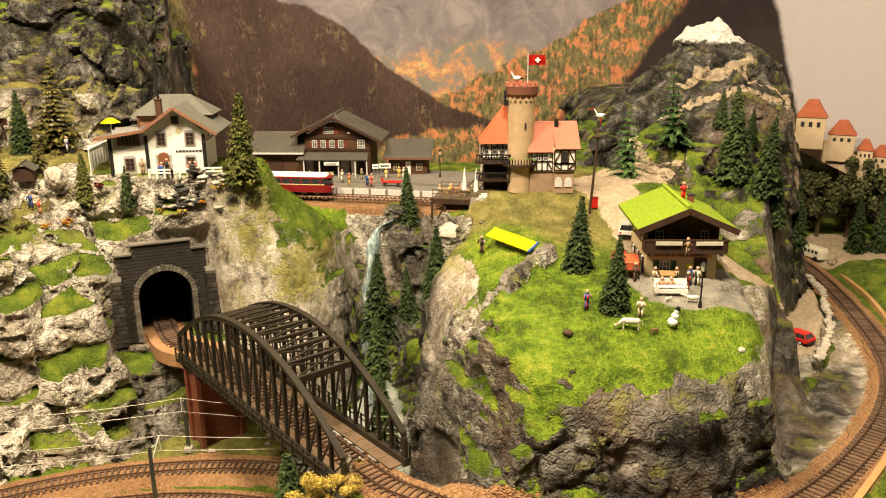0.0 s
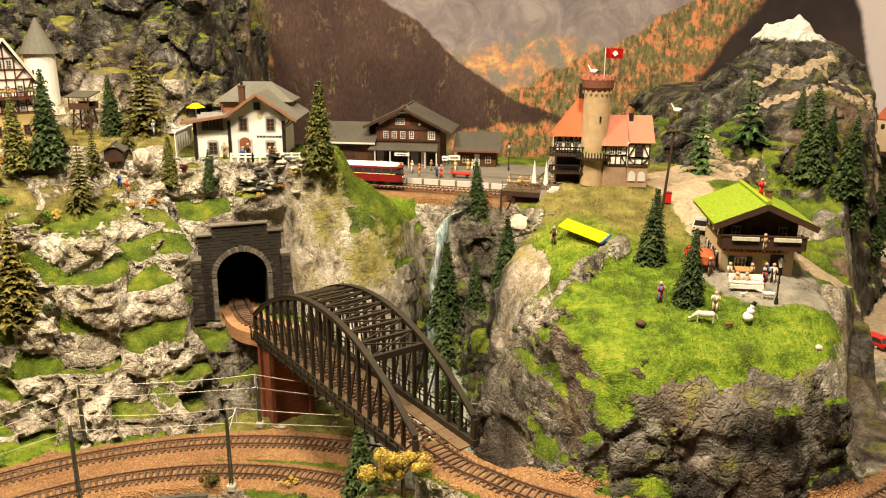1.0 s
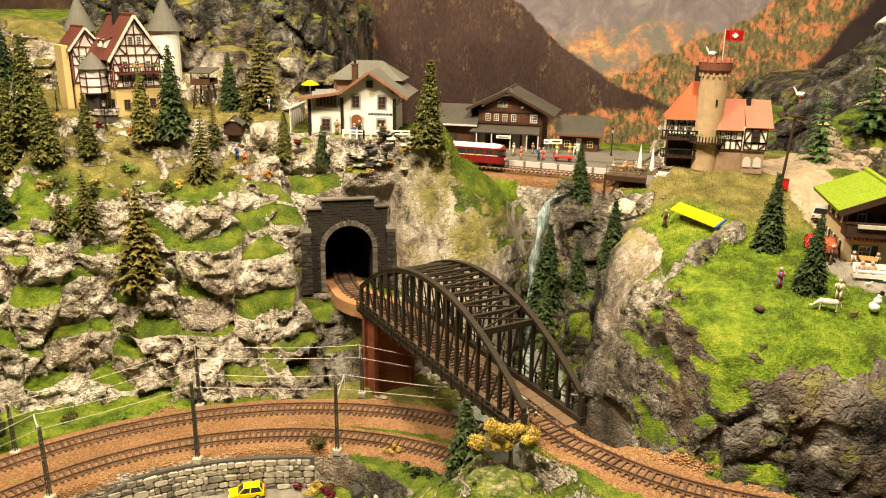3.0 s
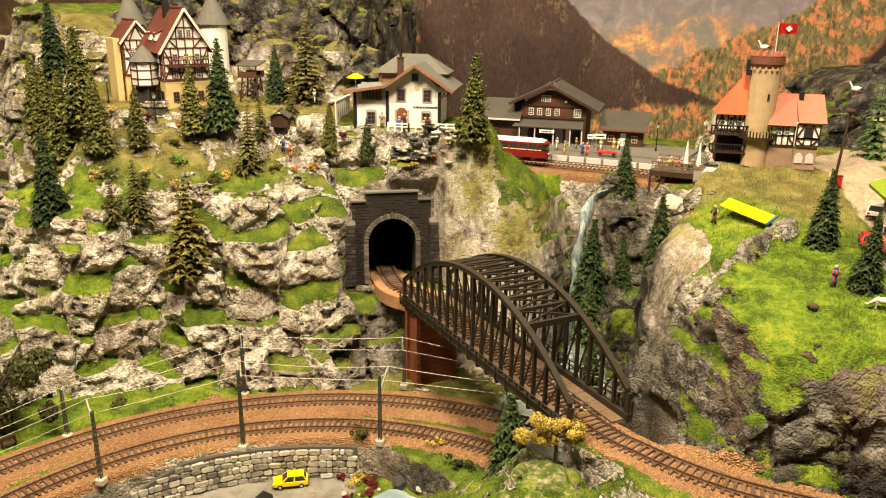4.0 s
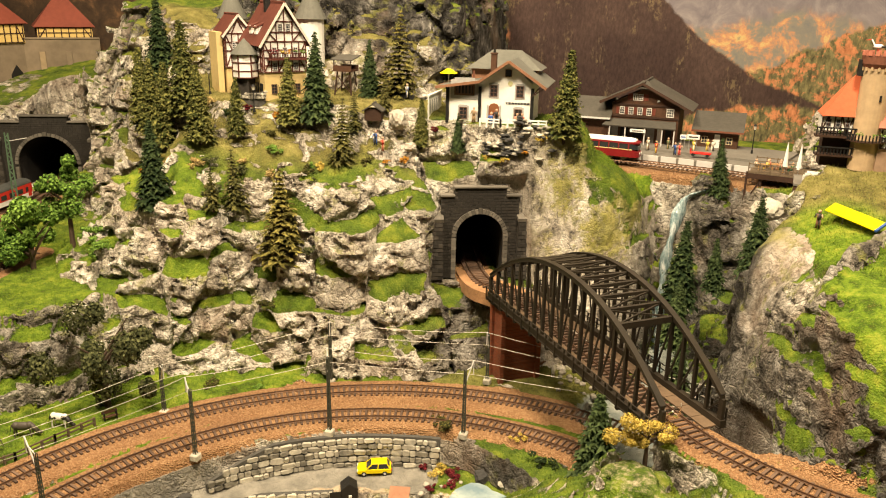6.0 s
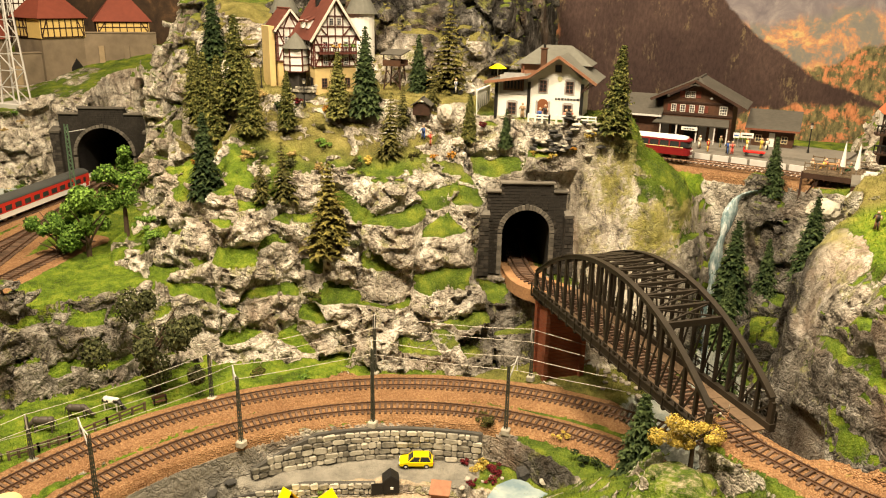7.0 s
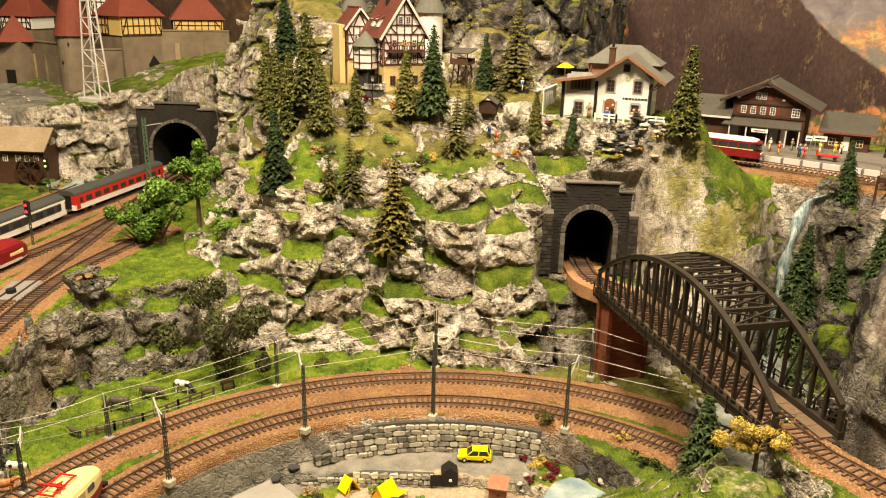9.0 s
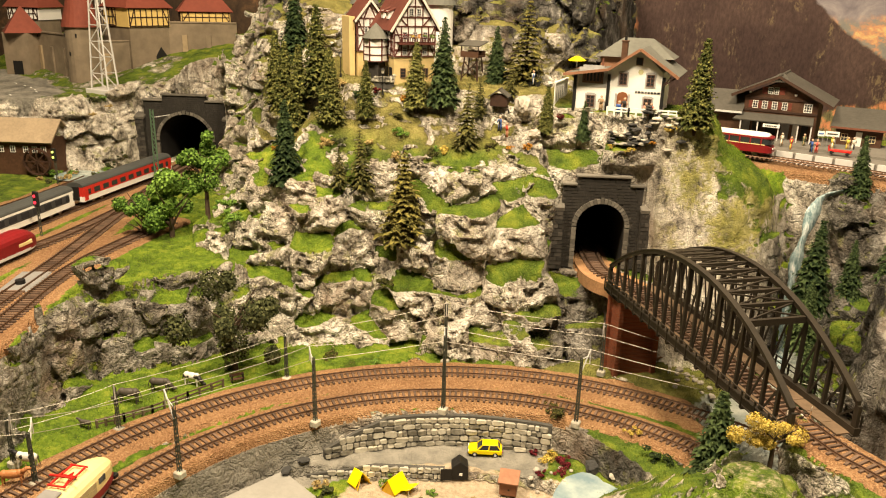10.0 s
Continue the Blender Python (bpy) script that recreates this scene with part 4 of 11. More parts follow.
def fbm(v, k):
    return 0.5 + 0.16 * (vnoise(v[:, 0] * k, v[:, 1] * k, v[:, 2] * k) + 0.6 * vnoise(v[:, 0] * k * 2.1 + 5, v[:, 1] * k * 2.1, v[:, 2] * k * 2.1) + 0.4 * vnoise(v[:, 0] * k * 4.3, v[:, 1] * k * 4.3 + 9, v[:, 2] * k * 4.3))


fn_ = np.cross(SV[SQ[:, 2]] - SV[SQ[:, 0]], SV[SQ[:, 3]] - SV[SQ[:, 1]])
VN = np.zeros_like(SV)
for k in range(4):
    np.add.at(VN, SQ[:, k], fn_)
VN /= np.linalg.norm(VN, axis=1)[:, None] + 1e-12
VI = np.clip(((SV[:, 0] - GX0) / STEP + 0.5).astype(int), 0, len(gx) - 1)
VJ = np.clip(((SV[:, 1] - GY0) / STEP + 0.5).astype(int), 0, len(gy) - 1)
GRASSY = VN[:, 2] + 0.95 * (fbm(SV, 26) - 0.5)
for key, k in (("meadow", 0.24), ("tread", 0.24), ("bare", -1.1), ("ledge", 0.42)):
    GRASSY += k * COVER.pop(key)[VI, VJ] if key in ("tread", "bare", "ledge") else k * COVER[key][VI, VJ]
# growth lies on the shelves between stacked blocks
SHELVES = STACK[VI, VJ] * ROCKY[VI, VJ]
k = SHELVES > 0.05
_, sh, blk = stacked(SV[k, 0], SV[k, 1], SV[k, 2])
GRASSY[k] = GRASSY[k] * (1 - SHELVES[k]) + SHELVES[k] * (0.30 + 0.50 * sh + 0.14 * blk + 1.1 * (fbm(SV[k], 22) - 0.5) + 0.16 * VN[k, 2] - 0.22 * DARK[VI[k], VJ[k]])
GRASSY += 0.58 * area([(-0.005, 0.68), (0.03, 0.625), (0.075, 0.60), (0.085, 0.68), (0.055, 0.72), (0.005, 0.745)], 0.015)[VI, VJ] * (fbm(SV, 30) > 0.46)
# growth follows open treads, not the undersides
GRASSY = np.where(VN[:, 2] < 0.12, -1.0, GRASSY).astype(np.float32)


def ground_piece(name, pick, label, category):
    q = SQ[pick]
    used, inv = np.unique(q, return_inverse=True)
    v = SV[used]
    q = inv.reshape(-1, 4)
    me = bpy.data.meshes.new(name)
    me.from_pydata(v, [], q)
    ii = np.clip(((v[:, 0] - GX0) / STEP + 0.5).astype(int), 0, len(gx) - 1)
    jj = np.clip(((v[:, 1] - GY0) / STEP + 0.5).astype(int), 0, len(gy) - 1)
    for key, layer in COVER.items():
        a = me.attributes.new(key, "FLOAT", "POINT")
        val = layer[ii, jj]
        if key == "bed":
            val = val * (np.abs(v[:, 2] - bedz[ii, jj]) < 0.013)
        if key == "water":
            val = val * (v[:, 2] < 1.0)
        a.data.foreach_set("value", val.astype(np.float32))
    a = me.attributes.new("grass", "FLOAT", "POINT")
    a.data.foreach_set("value", GRASSY[used])
    me.polygons.foreach_set("use_smooth", ROCKY[ii[q[:, 0]], jj[q[:, 0]]] < 0.5)
    me.materials.append(M_GROUND)
    return tagged(new(name, me), label, category, kind="structure")


mid = SV[SQ].mean(1)
fx, fy = mid[:, 0], mid[:, 1]
is_massif = (fy > 0.74) & (fx < -0.13) & (fx > -1.15) & ((fy > 0.86) | (fx < -0.33)) & (mid[:, 2] > 1.02)
is_mount = (fx > 0.22) & (fy > 1.06)
is_hill = (fx > -0.06) & ~is_mount & (mid[:, 2] > 1.108) & (fy < 1.12) & (fx < 0.4)
ground_piece("rock_massif", is_massif, "pale grey layered plaster cliff with grassy ledges", "cliff")
ground_piece("mountain", is_mount & ~is_massif, "grey model mountain with a snow cap and zigzag path", "mountain")
ground_piece("meadow_hill", is_hill & ~is_massif, "bright green meadow hill over dark rock faces", "hill")
ground_piece("ground", ~(is_massif | is_mount | is_hill), "scenic ground with ballast, grass, sand and rock", "ground")


# loose fibres of scatter grass
def grass_fibres():
    rng = np.random.RandomState(3)
    ok = (GRASSY[SQ].mean(1) > 0.70) & (VN[SQ[:, 0], 2] > 0.3)
    vi, vj = VI[SQ[:, 0]], VJ[SQ[:, 0]]
    clear = np.maximum.reduce([bed, SAND, ROAD, WATER_BED])[vi, vj]
    c = SV[SQ].mean(1)
    ok &= (clear < 0.3) & (c[:, 2] < 1.42) & (c[:, 0] > -1.25) & (c[:, 0] < 0.45) & (c[:, 1] < 1.25)
    pick = np.repeat(np.nonzero(ok)[0], 2)
    n = len(pick)
    w = rng.rand(n, 4).astype(np.float32)
    w /= w.sum(1)[:, None]
    base = (SV[SQ[pick]] * w[:, :, None]).sum(1)
    nrm = VN[SQ[pick, 0]]
    a = rng.rand(n) * 6.283
    side = np.stack([np.cos(a), np.sin(a), 0 * a], 1).astype(np.float32)
    up = nrm * 0.6 + np.array([0, 0, 0.6], np.float32) + rng.randn(n, 3).astype(np.float32) * 0.45
    hh = (0.0011 + 0.0013 * rng.rand(n)).astype(np.float32)[:, None]
    ww = 0.00042
    v = np.stack([base - side * ww - nrm * 0.0006, base + side * ww - nrm * 0.0006, base + up * hh], 1).reshape(-1, 3)
    me = bpy.data.meshes.new("scatter_grass")
    me.from_pydata(v, [], np.arange(3 * n).reshape(-1, 3))
    for key in ("dull", "fresh", "meadow"):
        at = me.attributes.new(key, "FLOAT", "POINT")
        at.data.foreach_set("value", np.repeat(COVER[key][vi[pick], vj[pick]], 3).astype(np.float32))
    m, nt, b = mat_base("grass_fibre", 0.8, 0.0, 0.1)
    pp = coords(nt)
    g = nt.nodes.new("ShaderNodeNewGeometry")
    nn = mth(nt, "MULTIPLY_ADD", mth(nt, "SUBTRACT", g.outputs["Random Per Island"], 0.5), 0.5, mth(nt, "MULTIPLY_ADD", noise_tex(nt, pp, 38, 5, 0.65), 0.6, mth(nt, "MULTIPLY", noise_tex(nt, pp, 9, 4, 0.6), 0.4)))
    c1 = ramp(nt, nn, [(0.2, (0.035, 0.055, 0.008)), (0.5, (0.11, 0.16, 0.017)), (0.8, (0.27, 0.29, 0.04))])
    c2 = ramp(nt, nn, [(0.2, (0.045, 0.085, 0.008)), (0.5, (0.13, 0.21, 0.014)), (0.8, (0.30, 0.33, 0.04))])
    c3 = ramp(nt, nn, [(0.2, (0.07, 0.065, 0.022)), (0.5, (0.20, 0.175, 0.055)), (0.8, (0.36, 0.30, 0.11))])
    cc = mix(nt, attr(nt, "dull"), c1, c3)
    cc = mix(nt, mth(nt, "MAXIMUM", attr(nt, "fresh"), attr(nt, "meadow")), cc, c2)
    nt.links.new(cc, b.inputs["Base Color"])
    me.materials.append(m)
    tagged(new("scatter_grass", me), "short green scatter grass on meadows and ledges", "grass", kind="stuff")
    print("quads", len(SQ), "fibres", n)


grass_fibres()

# ---- hall and backdrop ----
hall = part("floor", boxes((-4, -2.5, -0.1, 3.5, 3.2, 0.0)), M_FLOOR)
tagged(hall, "dark hall floor under the layout", "floor", kind="structure")
tagged(part("ceiling", boxes((-4, -2.5, 2.9, 3.5, 3.2, 3.0)), M_CEIL), "plain hall ceiling", "ceiling", kind="structure")
for nm, bx in (("wall_south", (-4, -2.6, 0, 3.5, -2.5, 2.9)), ("wall_west", (-4.1, -2.5, 0, -4, 3.2, 2.9)), ("wall_east", (3.5, -2.5, 0, 3.6, 3.2, 2.9)), ("wall_north", (-4, 3.2, 0, 3.5, 3.3, 2.9))):
    tagged(part(nm, boxes(bx), M_HALL), "plain hall wall", "wall", kind="structure")
tagged(part("layout_frame", boxes((-2.05, 0.31, 0.80, 0.97, 1.6, 0.925)), M_WOOD), "wooden frame under the layout", "frame", kind="structure")

# ---- railway: tracks, bridge, portals, masts ----
def sweep(bm, line, prof, z, off):
    """Sweep a small (across, up) outline along a plan line."""
    p = np.asarray(line)
    t = np.gradient(p, axis=0)
    t /= np.linalg.norm(t, axis=1)[:, None]
    n = np.stack([-t[:, 1], t[:, 0]], 1)
    rings = []
    for q, m in zip(p, n):
        rings.append([bm.verts.new((q[0] + m[0] * (off + a), q[1] + m[1] * (off + a), z + u)) for a, u in prof])
    k = len(prof)
    for ra, rb in zip(rings, rings[1:]):
        for i in range(k):
            bm.faces.new((ra[i], ra[(i + 1) % k], rb[(i + 1) % k], rb[i]))
    bm.faces.new(rings[0])
    bm.faces.new(rings[-1][::-1])
    return bm


RAIL = [(-0.0010, -0.0021), (0.0010, -0.0021), (0.0004, -0.0012), (0.0006, 0.0), (-0.0006, 0.0), (-0.0004, -0.0012)]
bm = boxes((-0.0145, -0.0014, -0.0045, 0.0145, 0.0014, -0.0021), bev=0.0003)
SLEEPER = bpy.data.meshes.new("sleeper")
bm.to_mesh(SLEEPER)
bm.free()
SLEEPER.materials.append(M_SLEEPER)


def track(line, z, label, first=0, last=None):
    th = thing("railway_track", Matrix(), label, "railway track", "tracks of the layout")
    for off in (-0.0087, 0.0087):
        part("rail", sweep(bmesh.new(), line[::2], RAIL, z, off), M_RAIL, th)
    s = np.r_[0, np.cumsum(np.linalg.norm(np.diff(line, axis=0), axis=1))]
    marks = np.arange(0.003, s[-1], 0.0071)
    rest = bmesh.new()
    for k, u in enumerate(marks):
        x, y = np.interp(u, s, line[:, 0]), np.interp(u, s, line[:, 1])
        i = min(np.searchsorted(s, u), len(line) - 2)
        d = line[i + 1] - line[i]
        m = pose(x, y, z, 0, 0, math.degrees(math.atan2(d[1], d[0])) - 90 + random.uniform(-1.5, 1.5))
        if k < 295:
            share("sleeper", SLEEPER, th, m)
        else:
            r = bmesh.ops.create_cube(rest, size=1.0)
            bmesh.ops.transform(rest, matrix=m @ Matrix.Translation((0, 0, -0.0033)) @ Matrix.Diagonal((0.029, 0.0028, 0.0024, 1)), verts=r["verts"])
    if rest.faces:
        tagged(part("sleepers", rest, M_SLEEPER, th), kind="stuff")
    else:
        rest.free()
    return th


track(LINE_OUT, Z_LOW, "curved outer main line, rusty rails on brown sleepers in sandy ballast")
track(LINE_IN, Z_LOW, "curved inner main line, rusty rails on brown sleepers in sandy ballast")
track(LINE_BRIDGE, Z_HIGH, "single line from the tunnel over the bridge round the hill")
track(LINE_STN, Z_STN, "single line in front of the station platform")
for ln in (LINE_YARD_A, LINE_YARD_B, LINE_YARD_C, LINE_YARD_D, LINE_YARD_E):
    track(ln, Z_YARD, "yard line with rusty rails on dark sleepers")

# catch point plate between the yard lines
th = thing("point_plate", pose(-1.00, 0.56, Z_YARD - 0.006), "grey concrete plate with a black point motor beside yard lines", "point motor")
part("plate", boxes((-0.02, -0.035, 0, 0.02, 0.035, 0.004), bev=0.002), M_GREY, th).rotation_euler.z = radians(30)
part("motor", tube(bmesh.new(), (0.004, -0.01, 0.004), (0.004, -0.01, 0.009), 0.006, n=12), M_BLACK, th)

# arch bridge; local x along the track, y across, z up from the rails' foot
L_BR = (BR_B - BR_A).length
ROT_BR = math.degrees(math.atan2(BR_D.y, BR_D.x))
bridge = thing("arch_bridge", pose(BR_A.x, BR_A.y, 1.098, 0, 0, ROT_BR), "dark brown steel tied-arch railway bridge with lattice sides", "bridge")
W_BR, NP = 0.0335, 18


def arch_z(u):
    return 0.036 + 0.068 * (1 - abs(2 * u - 1) ** 2.1)


def arch_rib(side):
    bm = bmesh.new()
    n, w, hh = 40, 0.0021, 0.0050
    rings = []
    for k in range(n + 1):
        u = k / n
        z = arch_z(u)
        rings.append([bm.verts.new((u * L_BR, side * W_BR + a, z + c)) for a, c in ((-w, -hh), (w, -hh), (w, 0), (-w, 0))])
    for a, c in zip(rings, rings[1:]):
        for i in range(4):
            bm.faces.new((a[i], a[(i + 1) % 4], c[(i + 1) % 4], c[i]))
    bm.faces.new(rings[0])
    bm.faces.new(rings[-1][::-1])
    # flange plate on top
    for k in range(n):
        u0, u1 = k / n, (k + 1) / n
        slab(bm, [(u0 * L_BR, side * W_BR - 0.0032, arch_z(u0) + 0.0008), (u1 * L_BR, side * W_BR - 0.0032, arch_z(u1) + 0.0008),
                  (u1 * L_BR, side * W_BR + 0.0032, arch_z(u1) + 0.0008), (u0 * L_BR, side * W_BR + 0.0032, arch_z(u0) + 0.0008)], 0.0012)
    return bm


for side in (-1, 1):
    y = side * W_BR
    part("arch", arch_rib(side), M_BRIDGE, bridge)
    part("bottom_chord", boxes((-0.004, y - 0.003, 0.0040, L_BR + 0.004, y + 0.003, 0.0110), (-0.004, y - 0.0042, 0.0030, L_BR + 0.004, y + 0.0042, 0.0041)), M_BRIDGE, bridge)
    for k in range(NP + 1):
        u = k / NP
        x = u * L_BR
        wd = 0.0014 if 0 < k < NP else 0.0028
        part("hanger", boxes((x - wd, y - 0.0018, 0.0105, x + wd, y + 0.0018, arch_z(u) - 0.004)), M_BRIDGE, bridge)
        if k < NP:
            x2 = (k + 1) / NP * L_BR
            if k < NP / 2:
                a, c = (x, y, arch_z(u) - 0.006), (x2, y, 0.0105)
            else:
                a, c = (x, y, 0.0105), (x2, y, arch_z((k + 1) / NP) - 0.006)
            part("diagonal", beam(bmesh.new(), a, c, 0.0014, 0.0016), M_BRIDGE, bridge)
    # handrail along the outside
    rail = bmesh.new()
    for zz in (0.0150, 0.0205):
        tube(rail, (0, y + side * 0.0065, zz), (L_BR, y + side * 0.0065, zz), 0.0007, n=5)
    part("handrail", rail, M_BRIDGE, bridge)
    for k in range(0, NP + 1):
        part("rail_post", boxes((k / NP * L_BR - 0.0007, y + side * 0.0065 - 0.0007, 0.003, k / NP * L_BR + 0.0007, y + side * 0.0065 + 0.0007, 0.0208)), M_BRIDGE, bridge)
first, last = 4, NP - 4
for k in range(first, last + 1):
    u = k / NP
    z = arch_z(u) - 0.003
    big = k in (first, last)
    part("cross_strut", boxes((u * L_BR - 0.0018, -W_BR, z - (0.005 if big else 0.002), u * L_BR + 0.0018, W_BR, z + 0.0015)), M_BRIDGE, bridge)
    if k < last:
        u2 = (k + 1) / NP
        mid_ = ((u + u2) / 2 * L_BR, 0, arch_z((u + u2) / 2) - 0.003)
        for s in (-1, 1):
            part("wind_brace", beam(bmesh.new(), (u * L_BR, s * W_BR, z), mid_, 0.0016, 0.0016), M_BRIDGE, bridge)
            part("wind_brace", beam(bmesh.new(), (u2 * L_BR, s * W_BR, arch_z(u2) - 0.003), mid_, 0.0016, 0.0016), M_BRIDGE, bridge)
M_DECK = plain("bridge_deck", (0.13, 0.085, 0.05), 0.85, var=0.3)
for k in range(NP):
    x0, x1 = k / NP * L_BR, (k + 1) / NP * L_BR
    for y0, y1 in ((-0.030, -0.0165), (0.0165, 0.030)):
        part("deck_plate", boxes((x0 + 0.0003, y0, 0.0036, x1 - 0.0003, y1, 0.0050)), M_DECK, bridge)
    part("cross_girder", boxes((x0 - 0.0015, -W_BR - 0.006, 0.0012, x0 + 0.0015, W_BR + 0.006, 0.0036)), M_BRIDGE, bridge)
for s in (-0.0087, 0.0087):
    part("stringer", boxes((0, s - 0.002, -0.001, L_BR, s + 0.002, 0.0022)), M_BRIDGE, bridge)
part("track_plate", boxes((0, -0.0165, -0.0002, L_BR, 0.0165, 0.0012)), M_DECK, bridge)

# trestle from portal to bridge
ap = [q for q in LINE_BRIDGE[:n_ba] if (Vector((q[0], q[1], 0)) - TUN).dot(TUN_D) > -0.03]
bm = sweep(bmesh.new(), np.array(ap + [BR_A[:2]]), [(-0.027, -0.022), (0.027, -0.022), (0.027, -0.0046), (-0.027, -0.0046)], Z_HIGH, 0)
M_SANDBED = plain("sanded_bed", (0.33, 0.18, 0.085), 0.95, var=0.4, scale=500, bumpy=0.001)
tagged(part("trackbed_slab", bm, M_SANDBED), "sand-coloured track bed between tunnel and bridge", "track bed")

# brick pier
pc = BR_A + BR_D * 0.012
pier = thing("bridge_pier", pose(pc.x, pc.y, 0.985, 0, 0, ROT_BR), "tall red brick pier under the bridge end", "bridge pier")
mp, nt, b = mat_base("red_brickwork", 0.85)
pp = node(nt, "ShaderNodeTexBrick", Vector=nt.nodes.new("ShaderNodeTexCoord").outputs["Object"])
pp.inputs["Scale"].default_value = 1.0
for k, v in (("Brick Width", 0.0052), ("Row Height", 0.0020), ("Mortar Size", 0.00022)):
    pp.inputs[k].default_value = v
pp.inputs["Color1"].default_value = (0.33, 0.085, 0.035, 1)
pp.inputs["Color2"].default_value = (0.22, 0.055, 0.025, 1)
pp.inputs["Mortar"].default_value = (0.24, 0.12, 0.07, 1)
mapn = nt.nodes.new("ShaderNodeMapping")
mapn.inputs["Rotation"].default_value = (radians(90), 0, 0)
nt.links.new(nt.nodes["Texture Coordinate"].outputs["Object"], mapn.inputs[0])
nt.links.new(mapn.outputs[0], pp.inputs["Vector"])
nt.links.new(mix(nt, mth(nt, "MULTIPLY", noise_tex(nt, coords(nt), 60), 0.5), pp.outputs["Color"], (0.13, 0.05, 0.03)), b.inputs["Base Color"])
bump(nt, b, pp.outputs["Fac"], -0.0004)
M_BRICKWORK = mp
part("shaft", boxes((-0.014, -0.026, 0, 0.014, 0.026, 0.108)), M_BRICKWORK, pier)
for sx in (-1, 1):
    for sy in (-1, 1):
        part("corner_pilaster", boxes((sx * 0.0150 - 0.0035, sy * 0.0270 - 0.0035, 0, sx * 0.0150 + 0.0035, sy * 0.0270 + 0.0035, 0.108), bev=0.0006), M_BRICKWORK, pier)
part("cap", boxes((-0.019, -0.034, 0.108, 0.019, 0.034, 0.1125), bev=0.001), M_DARKSTONE, pier)


# tunnel portal: local x across, y into the hill, z up from the bed
def portal(m, label, r, spring, half, height, step_w, pillar, mat_=None, second=0.0):
    mat_ = mat_ or M_DARKSTONE
    th = thing("tunnel_portal", m, label, "tunnel portal")
    bm = bmesh.new()
    outl = [(-half, 0), (-r, 0)]
    outl += [(-r * math.cos(radians(a)), spring + r * math.sin(radians(a))) for a in range(0, 181, 12)]
    outl += [(r, 0), (half, 0), (half, height), (step_w, height), (step_w, height + 0.012), (-step_w, height + 0.012), (-step_w, height), (-half, height)]
    prism(bm, outl, 0.0, 0.012)
    part("face_wall", bm, mat_, th)
    # courses of small blocks standing proud
    bm = bmesh.new()
    rng = random.Random(4)
    z, row = 0.0, 0
    while z < height + 0.009:
        lim = half if z < height - 0.004 else step_w
        x = -lim + (row % 2) * 0.004
        while x < lim - 0.003:
            w = rng.uniform(0.0065, 0.0095)
            x1 = min(x + w, lim)
            cx, cz = (x + x1) / 2, z + 0.002
            if math.hypot(cx, max(cz - spring, 0)) > r + 0.0075:
                q = rng.uniform(0.0006, 0.0015)
                rr = bmesh.ops.create_cube(bm, size=1.0)
                bmesh.ops.transform(bm, matrix=Matrix.Translation((cx, -q / 2, cz)) @ Matrix.Diagonal((x1 - x - 0.0006, q, 0.0037, 1)), verts=rr["verts"])
            x = x1
        z += 0.0043
        row += 1
    tagged(part("masonry", bm, mat_, th), kind="stuff")
    n = 23
    for k in range(n):
        a0, a1 = math.pi * k / n, math.pi * (k + 1) / n
        bm = bmesh.new()
        ro = r + (0.0085 if k == n // 2 else 0.0065)
        pts = [(-math.cos(a0 + 0.01) * r, spring + math.sin(a0 + 0.01) * r), (-math.cos(a0 + 0.01) * ro, spring + math.sin(a0 + 0.01) * ro),
               (-math.cos(a1 - 0.01) * ro, spring + math.sin(a1 - 0.01) * ro), (-math.cos(a1 - 0.01) * r, spring + math.sin(a1 - 0.01) * r)]
        prism(bm, pts, -0.0032, 0.004)
        part("voussoir", bm, M_PORTALRING, th)
    for s in (-1, 1):
        for k in range(int(spring / 0.006)):
            x0, x1 = sorted((s * r, s * (r + 0.0065)))
            part("jamb_stone", boxes((x0, -0.0032, k * 0.006 + 0.0002, x1, 0.004, k * 0.006 + 0.0058)), M_PORTALRING, th)
        x0, x1 = sorted((s * (half - 0.001), s * (half + pillar)))
        pb = bmesh.new()
        prism(pb, [(x0 - 0.002, 0), (x1 + 0.002, 0), (x1, height * 0.72), (x0, height * 0.72)], -0.010, 0.012)
        pl = part("pillar", pb, mat_, th)
        for k in range(int(height * 0.72 / 0.006)):
            xa, xb = x0 - 0.002 + k * 0.0001, x1 + 0.002 - k * 0.0001
            xm = xa + (xb - xa) * (0.35 if k % 2 else 0.6)
            for p0, p1 in ((xa, xm), (xm, xb)):
                part("block", boxes((p0 + 0.0003, -0.0112 - 0.0006 * ((k * 7) % 3), k * 0.006 + 0.0003, p1 - 0.0003, -0.0095, k * 0.006 + 0.0057)), mat_, pl)
        part("pillar_cap", slab(bmesh.new(), [(x0 - 0.002, -0.013, height * 0.72 + 0.004), (x1 + 0.002, -0.013, height * 0.72 + 0.004), (x1 + 0.002, 0.012, height * 0.72 + 0.011), (x0 - 0.002, 0.012, height * 0.72 + 0.011)], 0.005), M_PORTALRING, th)
    for x0, x1, zz in ((-half - 0.002, -step_w, height), (step_w, half + 0.002, height), (-step_w - 0.002, step_w + 0.002, height + 0.012)):
        part("coping", boxes((x0, -0.004, zz, x1, 0.013, zz + 0.0035), bev=0.0008), M_PORTALRING, th)
    # lining; the darkness deep in the bore is put into its colour
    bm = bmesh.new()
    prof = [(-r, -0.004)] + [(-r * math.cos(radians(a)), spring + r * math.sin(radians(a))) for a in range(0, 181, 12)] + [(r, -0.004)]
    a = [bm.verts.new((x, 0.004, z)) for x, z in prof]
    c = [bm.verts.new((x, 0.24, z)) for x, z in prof]
